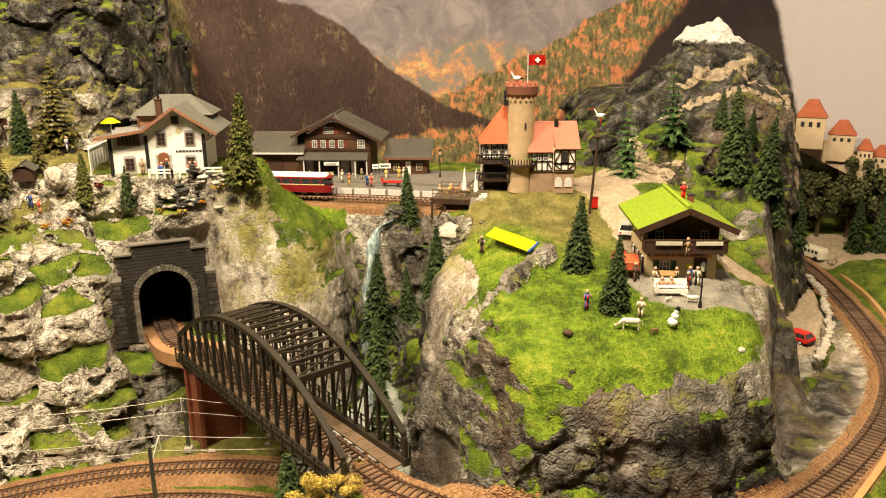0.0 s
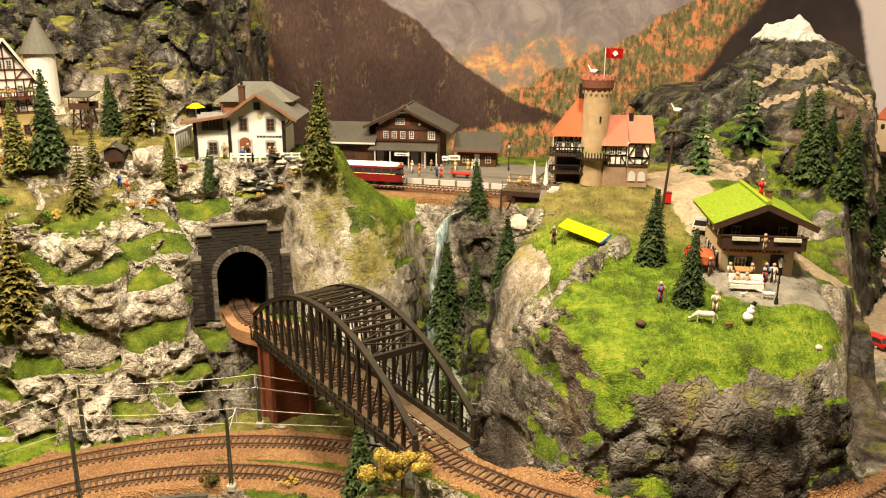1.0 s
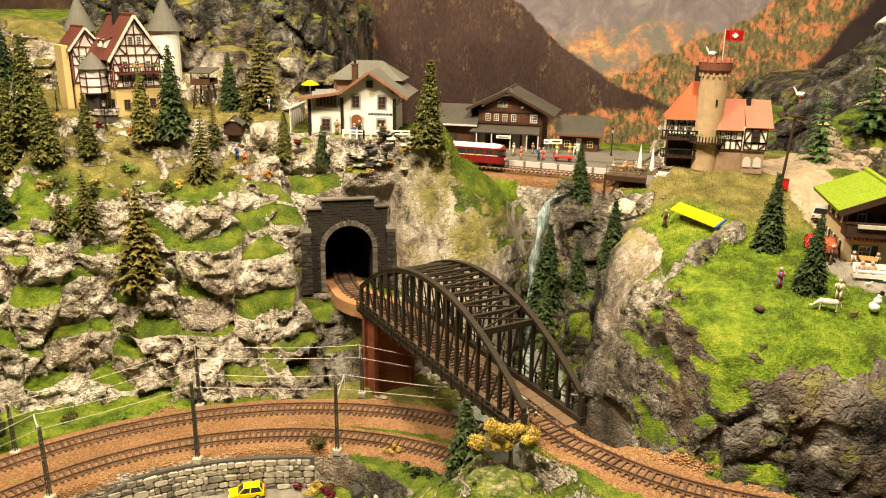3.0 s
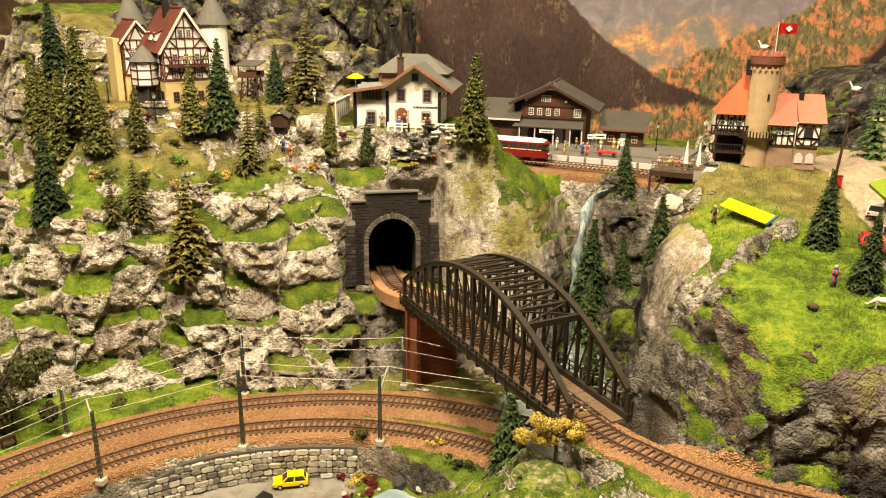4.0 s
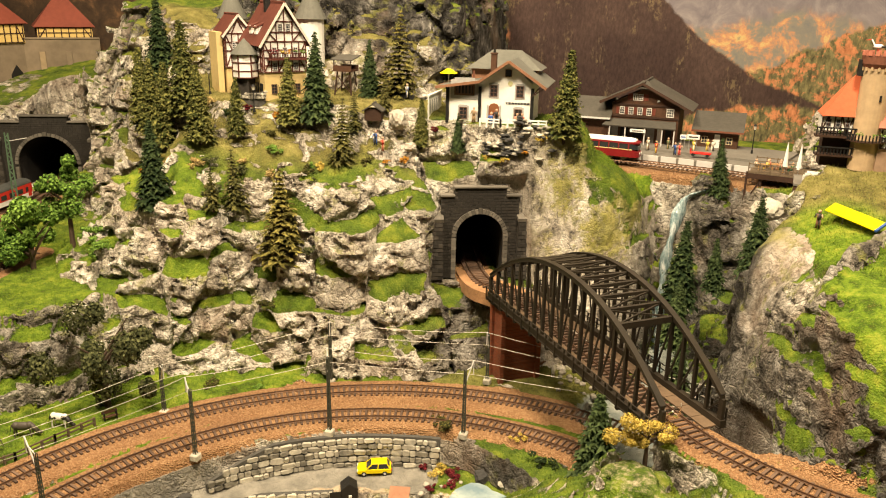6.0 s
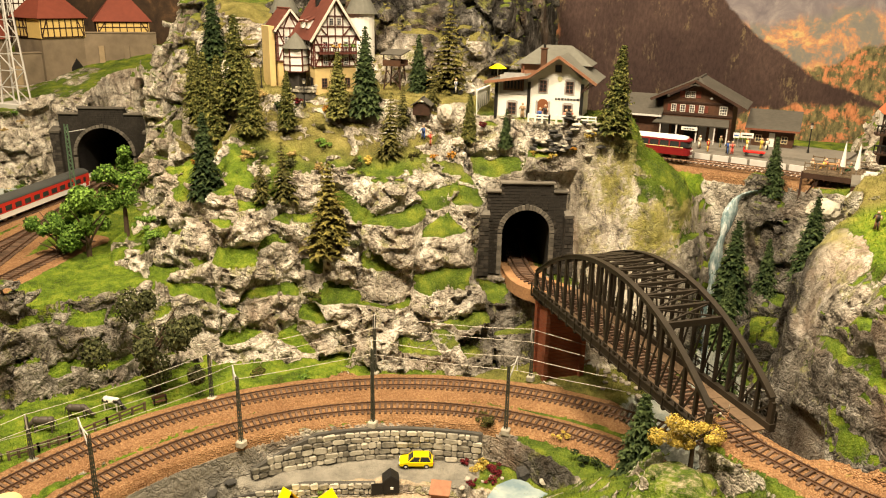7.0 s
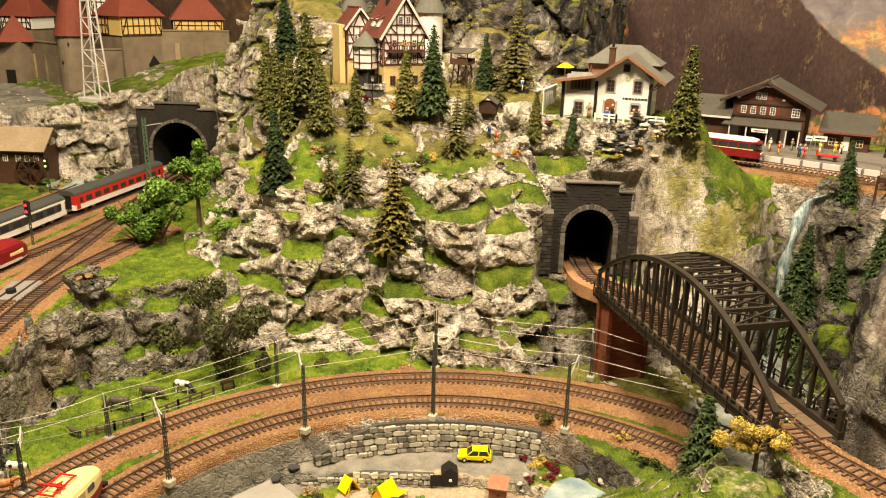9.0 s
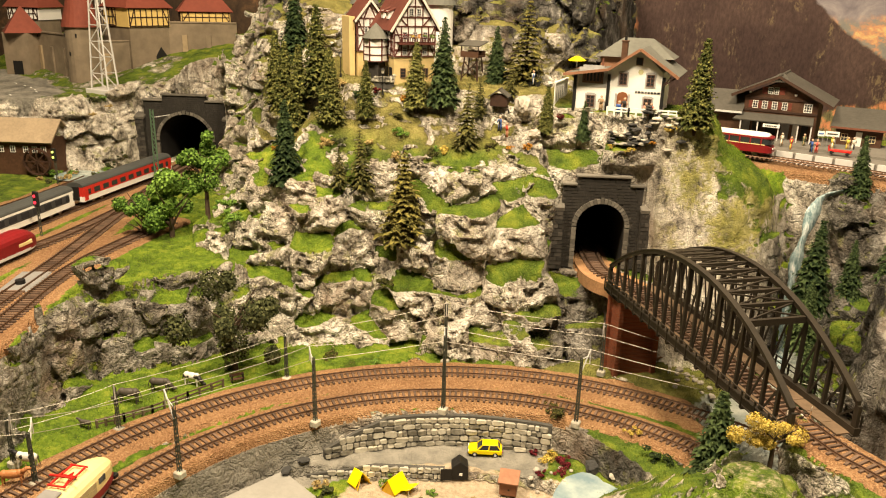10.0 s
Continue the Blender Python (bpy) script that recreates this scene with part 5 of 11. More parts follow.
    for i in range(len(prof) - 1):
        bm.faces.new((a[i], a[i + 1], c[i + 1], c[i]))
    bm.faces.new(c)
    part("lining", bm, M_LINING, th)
    return th


M_PORTALRING = plain("grey_arch_stone", (0.125, 0.112, 0.092), 0.85, var=0.35, rnd=0.4)
# near-black stands in for the shade inside the bores
M_LINING = plain("shade_black_lining", (0.012, 0.011, 0.010), 0.95, var=0.4)
rot_p = math.degrees(math.atan2(TUN_D.y, TUN_D.x)) + 90
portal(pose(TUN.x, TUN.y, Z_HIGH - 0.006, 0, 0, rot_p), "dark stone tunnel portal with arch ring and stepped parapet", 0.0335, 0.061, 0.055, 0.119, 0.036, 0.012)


rot_l = math.degrees(math.atan2(PORT_LD.y, PORT_LD.x)) + 90
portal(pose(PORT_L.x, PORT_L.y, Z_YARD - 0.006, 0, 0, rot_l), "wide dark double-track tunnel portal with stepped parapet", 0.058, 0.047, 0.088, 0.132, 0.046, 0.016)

# catenary masts
def mast(x, y, h, arm, label, z=0.992):
    """arm: the way from mast to wire, in plan."""
    th = thing("catenary_mast", pose(x, y, z), label, "catenary mast", "catenary masts")
    part("footing", boxes((-0.005, -0.005, -0.003, 0.005, 0.005, 0.005), bev=0.0012), M_GREYSTONE, th)
    bm = bmesh.new()
    for sx in (-0.0016, 0.0016):
        for sy in (-0.0016, 0.0016):
            beam(bm, (sx, sy, 0.004), (sx * 0.6, sy * 0.6, h), 0.0009, 0.0009)
    k, up = 0, 0.006
    while up < h - 0.006:
        w = 0.0016 * (1 - 0.4 * up / h)
        s = 1 if k % 2 else -1
        for a, c in (((-w * s, -w, up), (w * s, -w, up + 0.005)), ((-w * s, w, up), (w * s, w, up + 0.005)), ((w, -w * s, up), (w, w * s, up + 0.005)), ((-w, -w * s, up), (-w, w * s, up + 0.005))):
            beam(bm, a, c, 0.0007, 0.0007)
        up += 0.005
        k += 1
    part("lattice_post", bm, M_MAST, th)
    ax, ay = arm
    bm = bmesh.new()
    tube(bm, (0, 0, h - 0.020), (ax, ay, h + 0.006), 0.0008, n=6)
    tube(bm, (0, 0, h - 0.002), (ax * 0.7, ay * 0.7, h - 0.001), 0.0005, n=5)
    tube(bm, (ax, ay, h + 0.006), (ax, ay, h - 0.012), 0.0006, n=5)
    part("bracket", bm, M_LIGHTGREY, th)
    return Vector((x + ax, y + ay, z + h + 0.006)), Vector((x + ax, y + ay, z + h - 0.012))


def wire(a, b, sag=0.003, r=0.00030):
    bm = bmesh.new()
    n = 8
    pts = [a.lerp(b, k / n) - Vector((0, 0, sag * 4 * (k / n) * (1 - k / n))) for k in range(n + 1)]
    side = Vector((-(b - a).y, (b - a).x, 0)).normalized() * r
    up = Vector((0, 0, r))
    rings = [[bm.verts.new(p + o) for o in (side, up, -side, -up)] for p in pts]
    for ra, rb in zip(rings, rings[1:]):
        for i in range(4):
            bm.faces.new((ra[i], ra[(i + 1) % 4], rb[(i + 1) % 4], rb[i]))
    bm.faces.new(rings[0])
    bm.faces.new(rings[-1][::-1])
    tagged(part("contact_wire", bm, M_WIRE), "thin grey overhead wire between masts", "wire", "overhead wires")


LAB = "grey-green lattice catenary mast with white bracket arm"
F = [mast(-0.835, 0.26, 0.08, (-0.008, 0.02), LAB), mast(-0.750, 0.367, 0.060, (-0.012, 0.014), LAB), mast(-0.639, 0.447, 0.080, (-0.024, 0.012), LAB), mast(-0.576, 0.594, 0.084, (-0.014, 0.012), LAB), mast(-0.460, 0.690, 0.098, (-0.006, 0.010), LAB), mast(-0.311, 0.737, 0.086, (0.006, 0.014), LAB)]
B = [mast(-0.80, 0.38, 0.055, (0.006, 0.0), LAB), mast(-0.757, 0.477, 0.055, (0.004, -0.004), LAB), mast(-0.668, 0.663, 0.066, (0.012, -0.010), LAB), mast(-0.514, 0.805, 0.086, (0.006, -0.012), LAB), mast(-0.320, 0.878, 0.070, (0.000, -0.010), LAB)]
end_f = (Vector((-0.06, 0.765, 1.075)), Vector((-0.06, 0.765, 1.060)))
end_b = (Vector((0.02, 0.80, 1.07)), Vector((0.02, 0.80, 1.055)))
for row, end in ((F, end_f), (B, end_b)):
    chain = row + [end]
    for (u0, l0), (u1, l1) in zip(chain, chain[1:]):
        wire(u0, u1, 0.004)
        wire(l0, l1, 0.001)

# ---- printed panorama: mountains, valley and sky on a bent sheet ----
M_PANO, nt, b = mat_base("printed_panorama", 0.75, 0.0, 0.2)
P = coords(nt)
ps = nt.nodes.new("ShaderNodeSeparateXYZ")
nt.links.new(P, ps.inputs[0])
PX, PZ = ps.outputs["X"], ps.outputs["Z"]
wig = mth(nt, "MULTIPLY", mth(nt, "SUBTRACT", noise_tex(nt, P, 22, 6, 0.65), 0.5), 0.06)
tall = nt.nodes.new("ShaderNodeMapping")
tall.inputs["Scale"].default_value = (1, 1, 0.45)
nt.links.new(P, tall.inputs[0])
n_wood = noise_tex(nt, tall.outputs[0], 130, 5, 0.7)
n_patch = noise_tex(nt, P, 18, 6, 0.70, 0.3)
n_soft = noise_tex(nt, P, 5, 4, 0.6)


def ridge(pts, soft=0.004, wob=1.0):
    """1 below a ridge line given as (x, z) points."""
    x0, x1, z0, z1 = -2.4, 1.4, 0.8, 2.4
    rp = nt.nodes.new("ShaderNodeValToRGB")
    nt.links.new(mth(nt, "DIVIDE", mth(nt, "SUBTRACT", PX, x0), x1 - x0), rp.inputs[0])
    e = rp.color_ramp.elements
    while len(e) < len(pts):
        e.new(0.5)
    for el, (x, z) in zip(e, pts):
        el.position = (x - x0) / (x1 - x0)
        el.color = (*grey((z - z0) / (z1 - z0)), 1)
    line = mth(nt, "MULTIPLY_ADD", rp.outputs[0], z1 - z0, z0)
    gap = mth(nt, "SUBTRACT", mth(nt, "MULTIPLY_ADD", wig, wob, line), PZ)
    return smooth(nt, gap, -soft, soft)


far_rock = ramp(nt, noise_tex(nt, P, 16, 7, 0.7, 0.8), [(0.3, (0.115, 0.10, 0.115)), (0.5, (0.195, 0.17, 0.18)), (0.7, (0.31, 0.275, 0.265))])
col = mix(nt, ridge([(-0.5, 1.8), (0.0, 1.62), (0.12, 1.60), (0.3, 1.68), (0.6, 1.9)], 0.01), (0.50, 0.45, 0.43), far_rock)
field = ramp(nt, n_patch, [(0.36, (0.16, 0.155, 0.15)), (0.47, (0.21, 0.19, 0.155)), (0.54, (0.46, 0.225, 0.12)), (0.60, (0.52, 0.37, 0.16)), (0.70, (0.19, 0.17, 0.13))])
col = mix(nt, ridge([(-0.2, 1.44), (-0.05, 1.44), (0.05, 1.47), (0.2, 1.45), (0.3, 1.5)], 0.012), col, field)
n_pf = mth(nt, "MULTIPLY_ADD", mth(nt, "SUBTRACT", n_wood, 0.5), 0.35, noise_tex(nt, P, 34, 7, 0.72, 0.3))
leaf = mix(nt, smooth(nt, n_pf, 0.49, 0.58), ramp(nt, n_wood, [(0.35, (0.055, 0.050, 0.024)), (0.65, (0.22, 0.19, 0.085))]), ramp(nt, n_wood, [(0.32, (0.23, 0.085, 0.038)), (0.6, (0.52, 0.21, 0.095))]))
col = mix(nt, ridge([(-0.1, 1.33), (0.02, 1.36), (0.12, 1.415), (0.254, 1.478), (0.386, 1.55), (0.5, 1.66), (0.7, 1.9)], 0.004), col, leaf)
gloom = mix(nt, smooth(nt, n_soft, 0.4, 0.6), (0.018, 0.013, 0.014), (0.034, 0.024, 0.022))
col = mix(nt, ridge([(0.28, 1.2), (0.36, 1.36), (0.42, 1.45), (0.5, 1.56), (0.6, 1.75), (0.9, 1.9)], 0.02), col, gloom)
n_tree = noise_tex(nt, tall.outputs[0], 210, 4, 0.75)
brown = mix(nt, smooth(nt, n_soft, 0.35, 0.65), (0.040, 0.023, 0.020), (0.066, 0.040, 0.033))
brown = mix(nt, 0.85, brown, ramp(nt, n_tree, [(0.35, grey(0.70)), (0.65, grey(1.35))]), "MULTIPLY")
stand = mth(nt, "MULTIPLY", smooth(nt, noise_tex(nt, tall.outputs[0], 26, 6, 0.72, 0.4), 0.53, 0.66), smooth(nt, n_tree, 0.46, 0.58))
brown = mix(nt, mth(nt, "MULTIPLY", stand, 0.75), brown, mix(nt, n_soft, (0.10, 0.085, 0.045), (0.24, 0.165, 0.09)))
col = mix(nt, ridge([(-0.7, 1.9), (-0.45, 1.62), (-0.371, 1.555), (-0.27, 1.535), (-0.196, 1.503), (-0.14, 1.45), (-0.086, 1.404), (0.016, 1.335), (0.097, 1.311), (0.2, 1.27)], 0.004, 0.5), col, brown)
# autumn wood at the mountain's foot and on its left shoulder
col = mix(nt, ridge([(-0.25, 1.15), (-0.1, 1.275), (0.0, 1.295), (0.12, 1.29), (0.3, 1.34), (0.4, 1.3)], 0.006, 0.8), col, leaf)
shoulder = smooth(nt, mth(nt, "MULTIPLY_ADD", wig, 1.0, PX), -0.485, -0.50)
col = mix(nt, shoulder, col, mix(nt, smooth(nt, n_patch, 0.52, 0.60), ramp(nt, n_wood, [(0.35, (0.035, 0.032, 0.015)), (0.65, (0.16, 0.13, 0.055))]), (0.40, 0.17, 0.08)))
# right: dark flank, pale sky, wood below
flank = mth(nt, "SUBTRACT", PX, mth(nt, "MULTIPLY_ADD", mth(nt, "SUBTRACT", 1.54, PZ), 0.29, 0.655))
flank = smooth(nt, mth(nt, "MULTIPLY_ADD", wig, 0.3, flank), -0.006, 0.006)
haze = ramp(nt, mth(nt, "MULTIPLY_ADD", mth(nt, "SUBTRACT", n_soft, 0.5), 0.3, PZ), [(0.2, (0.5, 0.455, 0.44)), (0.9, (0.45, 0.41, 0.42))])
col = mix(nt, flank, col, haze)
wood = ramp(nt, n_wood, [(0.3, (0.012, 0.013, 0.006)), (0.55, (0.05, 0.05, 0.02)), (0.75, (0.10, 0.095, 0.04))])
col = mix(nt, mth(nt, "MULTIPLY", ridge([(0.66, 1.25), (0.74, 1.27), (0.80, 1.265), (0.90, 1.24), (1.0, 1.21), (1.1, 1.18)], 0.006, 1.0), smooth(nt, PX, 0.68, 0.72)), col, wood)
# far left: dusky wood behind the town
col = mix(nt, smooth(nt, PX, -1.0, -1.15), col, ramp(nt, n_patch, [(0.35, (0.035, 0.024, 0.018)), (0.55, (0.08, 0.05, 0.03)), (0.7, (0.22, 0.12, 0.06))]))
nt.links.new(col, b.inputs["Base Color"])

bm = bmesh.new()
edge = spline([(-2.6, 1.60), (-1.0, 1.62), (0.30, 1.62), (0.60, 1.60), (0.80, 1.53), (0.98, 1.36), (1.08, 1.1), (1.12, 0.8), (1.13, 0.4)], 0.05)
pv = [[bm.verts.new((x, y + o, z)) for z in (0.9, 2.2)] for o in (0, 0.004) for x, y in edge]
n = len(edge)
for i in range(n - 1):
    bm.faces.new((pv[i][0], pv[i + 1][0], pv[i + 1][1], pv[i][1]))
    bm.faces.new((pv[n + i][0], pv[n + i][1], pv[n + i + 1][1], pv[n + i + 1][0]))
    bm.faces.new((pv[i][1], pv[i + 1][1], pv[n + i + 1][1], pv[n + i][1]))
tagged(part("backdrop", bm, M_PANO), "printed autumn mountain panorama on a bent sheet", "backdrop", kind="structure")

# ---- trees and bushes ----
def leaf_mat(name, dark_, light_, rough=0.8, scale=260.0):
    m, nt, b = mat_base(name, rough, 0.0, 0.12)
    p = coords(nt)
    n = noise_tex(nt, p, scale, 4, 0.7)
    geo = nt.nodes.new("ShaderNodeNewGeometry")
    v = mth(nt, "MULTIPLY_ADD", mth(nt, "SUBTRACT", geo.outputs["Random Per Island"], 0.5), 0.5, n)
    info = nt.nodes.new("ShaderNodeObjectInfo")
    v = mth(nt, "MULTIPLY_ADD", mth(nt, "SUBTRACT", info.outputs["Random"], 0.5), 0.2, v)
    nt.links.new(ramp(nt, v, [(0.3, dark_), (0.75, light_)]), b.inputs["Base Color"])
    return m


M_SPRUCE = leaf_mat("spruce_needles", (0.012, 0.024, 0.008), (0.068, 0.095, 0.032))
M_FIR = leaf_mat("yellow_green_flock", (0.035, 0.045, 0.010), (0.21, 0.20, 0.055))
M_OLIVE = leaf_mat("olive_flock", (0.028, 0.032, 0.010), (0.14, 0.125, 0.035))
M_GOLD = leaf_mat("ochre_flock", (0.045, 0.042, 0.010), (0.23, 0.195, 0.05))
M_LARCH = leaf_mat("fresh_green_flock", (0.020, 0.045, 0.014), (0.10, 0.17, 0.05))
M_BARK = plain("bark", (0.07, 0.045, 0.028), 0.9, var=0.4, scale=400)
M_BROAD = leaf_mat("bright_leaf_flock", (0.04, 0.09, 0.012), (0.22, 0.36, 0.06))
M_DARKLEAF = leaf_mat("dark_leaf_flock", (0.028, 0.034, 0.013), (0.12, 0.125, 0.05))
M_YELLOWLEAF = leaf_mat("yellow_leaf_flock", (0.30, 0.21, 0.03), (0.70, 0.53, 0.13))
M_ORANGELEAF = leaf_mat("orange_leaf_flock", (0.25, 0.09, 0.01), (0.65, 0.33, 0.05))
M_WINE = leaf_mat("wine_red_flock", (0.05, 0.006, 0.01), (0.22, 0.03, 0.035))
M_STRAW = leaf_mat("straw_flock", (0.22, 0.15, 0.05), (0.62, 0.47, 0.20))


def conifer_mesh(name, seed, radius, whorls, per, droop, flake, mat_):
    """Unit-high crown: whorls of drooping boughs with jagged needles."""
    rng = random.Random(seed)
    vs, fs = [], []

    def tri(*p):
        i = len(vs)
        vs.extend(p)
        fs.append(tuple(range(i, i + len(p))))
    for k in range(whorls):
        u = k / (whorls - 1)
        z = 0.09 + 0.89 * u ** 0.92
        r = radius * (1 - u) ** 0.82 + 0.012
        n = max(4, int(per * (1 - 0.55 * u)))
        a0 = rng.random() * 6.28
        for j in range(n):
            a = a0 + 6.283 * j / n + rng.uniform(-0.25, 0.25)
            rr = r * rng.uniform(0.72, 1.12)
            ca, sa = math.cos(a), math.sin(a)
            sag = droop * rr * rng.uniform(0.5, 1.3)
            w = (0.055 + 0.25 * rr) * rng.uniform(0.8, 1.2) * 0.55
            segs = 3
            prev = None
            for s in range(segs + 1):
                t = s / segs
                d = rr * t
                zz = z - sag * t ** 1.5 + 0.03 * rr * math.sin(3.1 * t) + rng.uniform(-0.004, 0.004)
                hw = w * (0.35 + 0.65 * math.sin(3.14 * min(1, 0.25 + 0.75 * t))) * (1 - 0.75 * t ** 3)
                c = (ca * d, sa * d, zz)
                l_ = (ca * d - sa * hw, sa * d + ca * hw, zz - 0.35 * hw)
                r_ = (ca * d + sa * hw, sa * d - ca * hw, zz - 0.35 * hw)
                if prev:
                    pc, pl, pr = prev
                    jag = rng.uniform(0.1, 0.5)
                    tri(pc, c, tuple(l_[q] * (1 - jag) + pl[q] * jag for q in range(3)), pl)
                    jag = rng.uniform(0.1, 0.5)
                    tri(pc, pr, tuple(r_[q] * (1 - jag) + pr[q] * jag for q in range(3)), c)
                    for sgn in (-1, 1):
                        o = rng.uniform(0.4, 0.9) * w
                        tip = (ca * (d + 0.3 * o) - sgn * sa * o, sa * (d + 0.3 * o) + sgn * ca * o, zz - 0.5 * o + rng.uniform(-0.3, 0.3) * o)
                        tri(pc, c, tip)
                prev = (c, l_, r_)
            for q in range(flake):
                t = rng.uniform(0.35, 1.05)
                d = rr * t
                zz = z - sag * t ** 1.5
                e = rng.uniform(0.009, 0.017)
                c = Vector((ca * d + rng.uniform(-1, 1) * w * 0.7, sa * d + rng.uniform(-1, 1) * w * 0.7, zz + rng.uniform(-0.2, 0.6) * e))
                ax_ = Vector((rng.uniform(-1, 1), rng.uniform(-1, 1), rng.uniform(-0.4, 0.8))).normalized()
                bx_ = ax_.cross(Vector((ca, sa, 0.3))).normalized()
                tri(*(tuple(c + e * (ax_ * p + bx_ * q_)) for p, q_ in ((1, 0.2), (0, 1), (-1, 0.1), (0.1, -0.9))))
    me = bpy.data.meshes.new(name)
    me.from_pydata(vs, [], fs)
    me.materials.append(mat_)
    return me


def trunk_mesh():
    bm = bmesh.new()
    tube(bm, (0, 0, -0.06), (0, 0, 0.96), 0.024, 0.004, n=7)
    me = bpy.data.meshes.new("trunk")
    bm.to_mesh(me)
    bm.free()
    me.materials.append(M_BARK)
    return me


TRUNK = trunk_mesh()
KINDS = [  # crown meshes, label
    ([conifer_mesh("crown", s, 0.195, 36, 19, 0.42, 1, M_SPRUCE) for s in (1, 2, 3)], "dark green model spruce with dense drooping boughs"),
    ([conifer_mesh("crown", s, 0.19, 32, 15, 0.25, 8, M_FIR) for s in (4, 5, 6)], "yellow-green flocked model fir, narrow and dense"),
    ([conifer_mesh("crown", s, 0.23, 18, 11, 0.30, 3, M_OLIVE) for s in (7, 8)], "small olive-brown flocked model fir"),
    ([conifer_mesh("crown", s, 0.24, 20, 12, 0.15, 3, M_GOLD) for s in (9, 10)], "ochre-green bristly model fir"),
    ([conifer_mesh("crown", s, 0.30, 12, 8, 0.30, 5, M_LARCH) for s in (11, 12)], "fresh green model larch with open layered boughs"),
]


def conifer(x, y, h, kind, z=None, rng=random.Random(5)):
    z = ground_z(x, y) - 0.004 if z is None else z
    meshes, label = KINDS[kind]
    m = pose(x, y, z, rng.uniform(-2, 2), rng.uniform(-2, 2), rng.uniform(0, 360)) @ Matrix.Diagonal((h * rng.uniform(0.92, 1.08), h, h, 1))
    th = thing("fir_tree", m, label, "tree", "conifers on the layout")
    share("trunk", TRUNK, th, Matrix())
    share("crown", rng.choice(meshes), th, Matrix())


# on the massif: forest slope round the timbered house
for row in ((-0.965, 1.05, 0.130, 1), (-0.935, 1.065, 0.135, 0), (-0.864, 0.968, 0.130, 1), (-0.826, 0.975, 0.145, 1), (-0.768, 0.919, 0.112, 1), (-0.723, 0.946, 0.086, 1),
            (-0.653, 0.973, 0.098, 1), (-0.616, 0.986, 0.124, 0), (-0.572, 1.081, 0.09, 0), (-0.527, 1.085, 0.134, 3), (-0.778, 0.820, 0.122, 0), (-0.684, 0.870, 0.085, 2),
            (-0.612, 0.862, 0.136, 3), (-0.559, 0.946, 0.092, 2), (-0.555, 0.982, 0.062, 2), (-0.521, 1.013, 0.05, 2), (-0.458, 0.995, 0.066, 1), (-0.403, 0.991, 0.054, 0),
            (-0.260, 1.009, 0.117, 1), (-0.699, 0.838, 0.06, 2), (-0.90, 0.99, 0.12, 1)):
    conifer(*row)
# below the bridge, in the gorge and on the hill
for row in ((-0.150, 0.665, 0.150, 0, 0.968), (-0.050, 1.169, 0.085, 0), (-0.008, 0.925, 0.10, 0), (-0.090, 1.02, 0.125, 0, 1.08), (-0.047, 1.00, 0.075, 0, 1.115), (-0.090, 0.97, 0.10, 0, 1.04), (-0.078, 0.90, 0.10, 0, 0.985),
            (0.140, 0.790, 0.083, 0), (0.160, 0.707, 0.077, 0)):
    conifer(*row)
# below the mountain and beyond the loop
for row in ((0.386, 1.085, 0.055, 0), (0.385, 1.02, 0.120, 0), (0.421, 1.064, 0.052, 0), (0.440, 1.05, 0.055, 2), (0.415, 0.985, 0.10, 0), (0.515, 1.10, 0.096, 0, 1.18), (0.432, 0.985, 0.072, 0), (0.251, 1.05, 0.10, 4),
            (0.322, 1.09, 0.106, 4), (0.72, 1.30, 0.10, 0), (0.70, 1.46, 0.09, 2), (0.76, 1.30, 0.10, 0), (0.79, 1.22, 0.12, 0), (0.83, 1.35, 0.12, 0), (0.78, 1.44, 0.11, 2), (0.86, 1.26, 0.12, 0), (0.70, 1.12, 0.08, 0),
            (0.76, 1.14, 0.1, 0), (0.73, 1.52, 0.12, 0), (0.88, 1.42, 0.14, 0)):
    conifer(*row)


def clump_mesh(name, seed, n, size, mat_, flat=1.0):
    """A unit crown of many small leaf flakes in uneven clumps."""
    rng = random.Random(seed)
    vs, fs = [], []
    hubs = [(Vector((rng.gauss(0, 0.36), rng.gauss(0, 0.36), rng.gauss(0, 0.30) * flat)), rng.uniform(0.16, 0.34)) for _ in range(11)]
    for _ in range(n):
        c0, r = rng.choice(hubs)
        d = Vector((rng.gauss(0, 1), rng.gauss(0, 1), rng.gauss(0, 1) * flat)).normalized() * r * rng.uniform(0.6, 1.05)
        c = c0 + d
        e = size * rng.uniform(0.6, 1.3)
        a = Vector((rng.gauss(0, 1), rng.gauss(0, 1), rng.gauss(0, 1))).normalized()
        b2 = a.cross(d + Vector((0.01, 0.02, 0.03))).normalized()
        i = len(vs)
        vs.extend(tuple(c + e * (a * p + b2 * q)) for p, q in ((1, 0.1), (0.1, 0.8), (-1, 0), (0, -0.8)))
        fs.append((i, i + 1, i + 2, i + 3))
    me = bpy.data.meshes.new(name)
    me.from_pydata(vs, [], fs)
    me.materials.append(mat_)
    return me


def branch_mesh(seed, n=9):
    rng = random.Random(seed)
    bm = bmesh.new()
    tube(bm, (0, 0, -1.5), (0.03, 0, -0.2), 0.085, 0.05, n=7)
    for k in range(n):
        a = 6.28 * k / n + rng.uniform(-0.3, 0.3)
        z0 = rng.uniform(-0.75, -0.1)
        tube(bm, (0.02, 0, z0), (0.55 * math.cos(a), 0.55 * math.sin(a), z0 + rng.uniform(0.35, 0.7)), 0.035, 0.008, n=5)
    me = bpy.data.meshes.new("branches")
    bm.to_mesh(me)
    bm.free()
    me.materials.append(M_BARK)
    return me


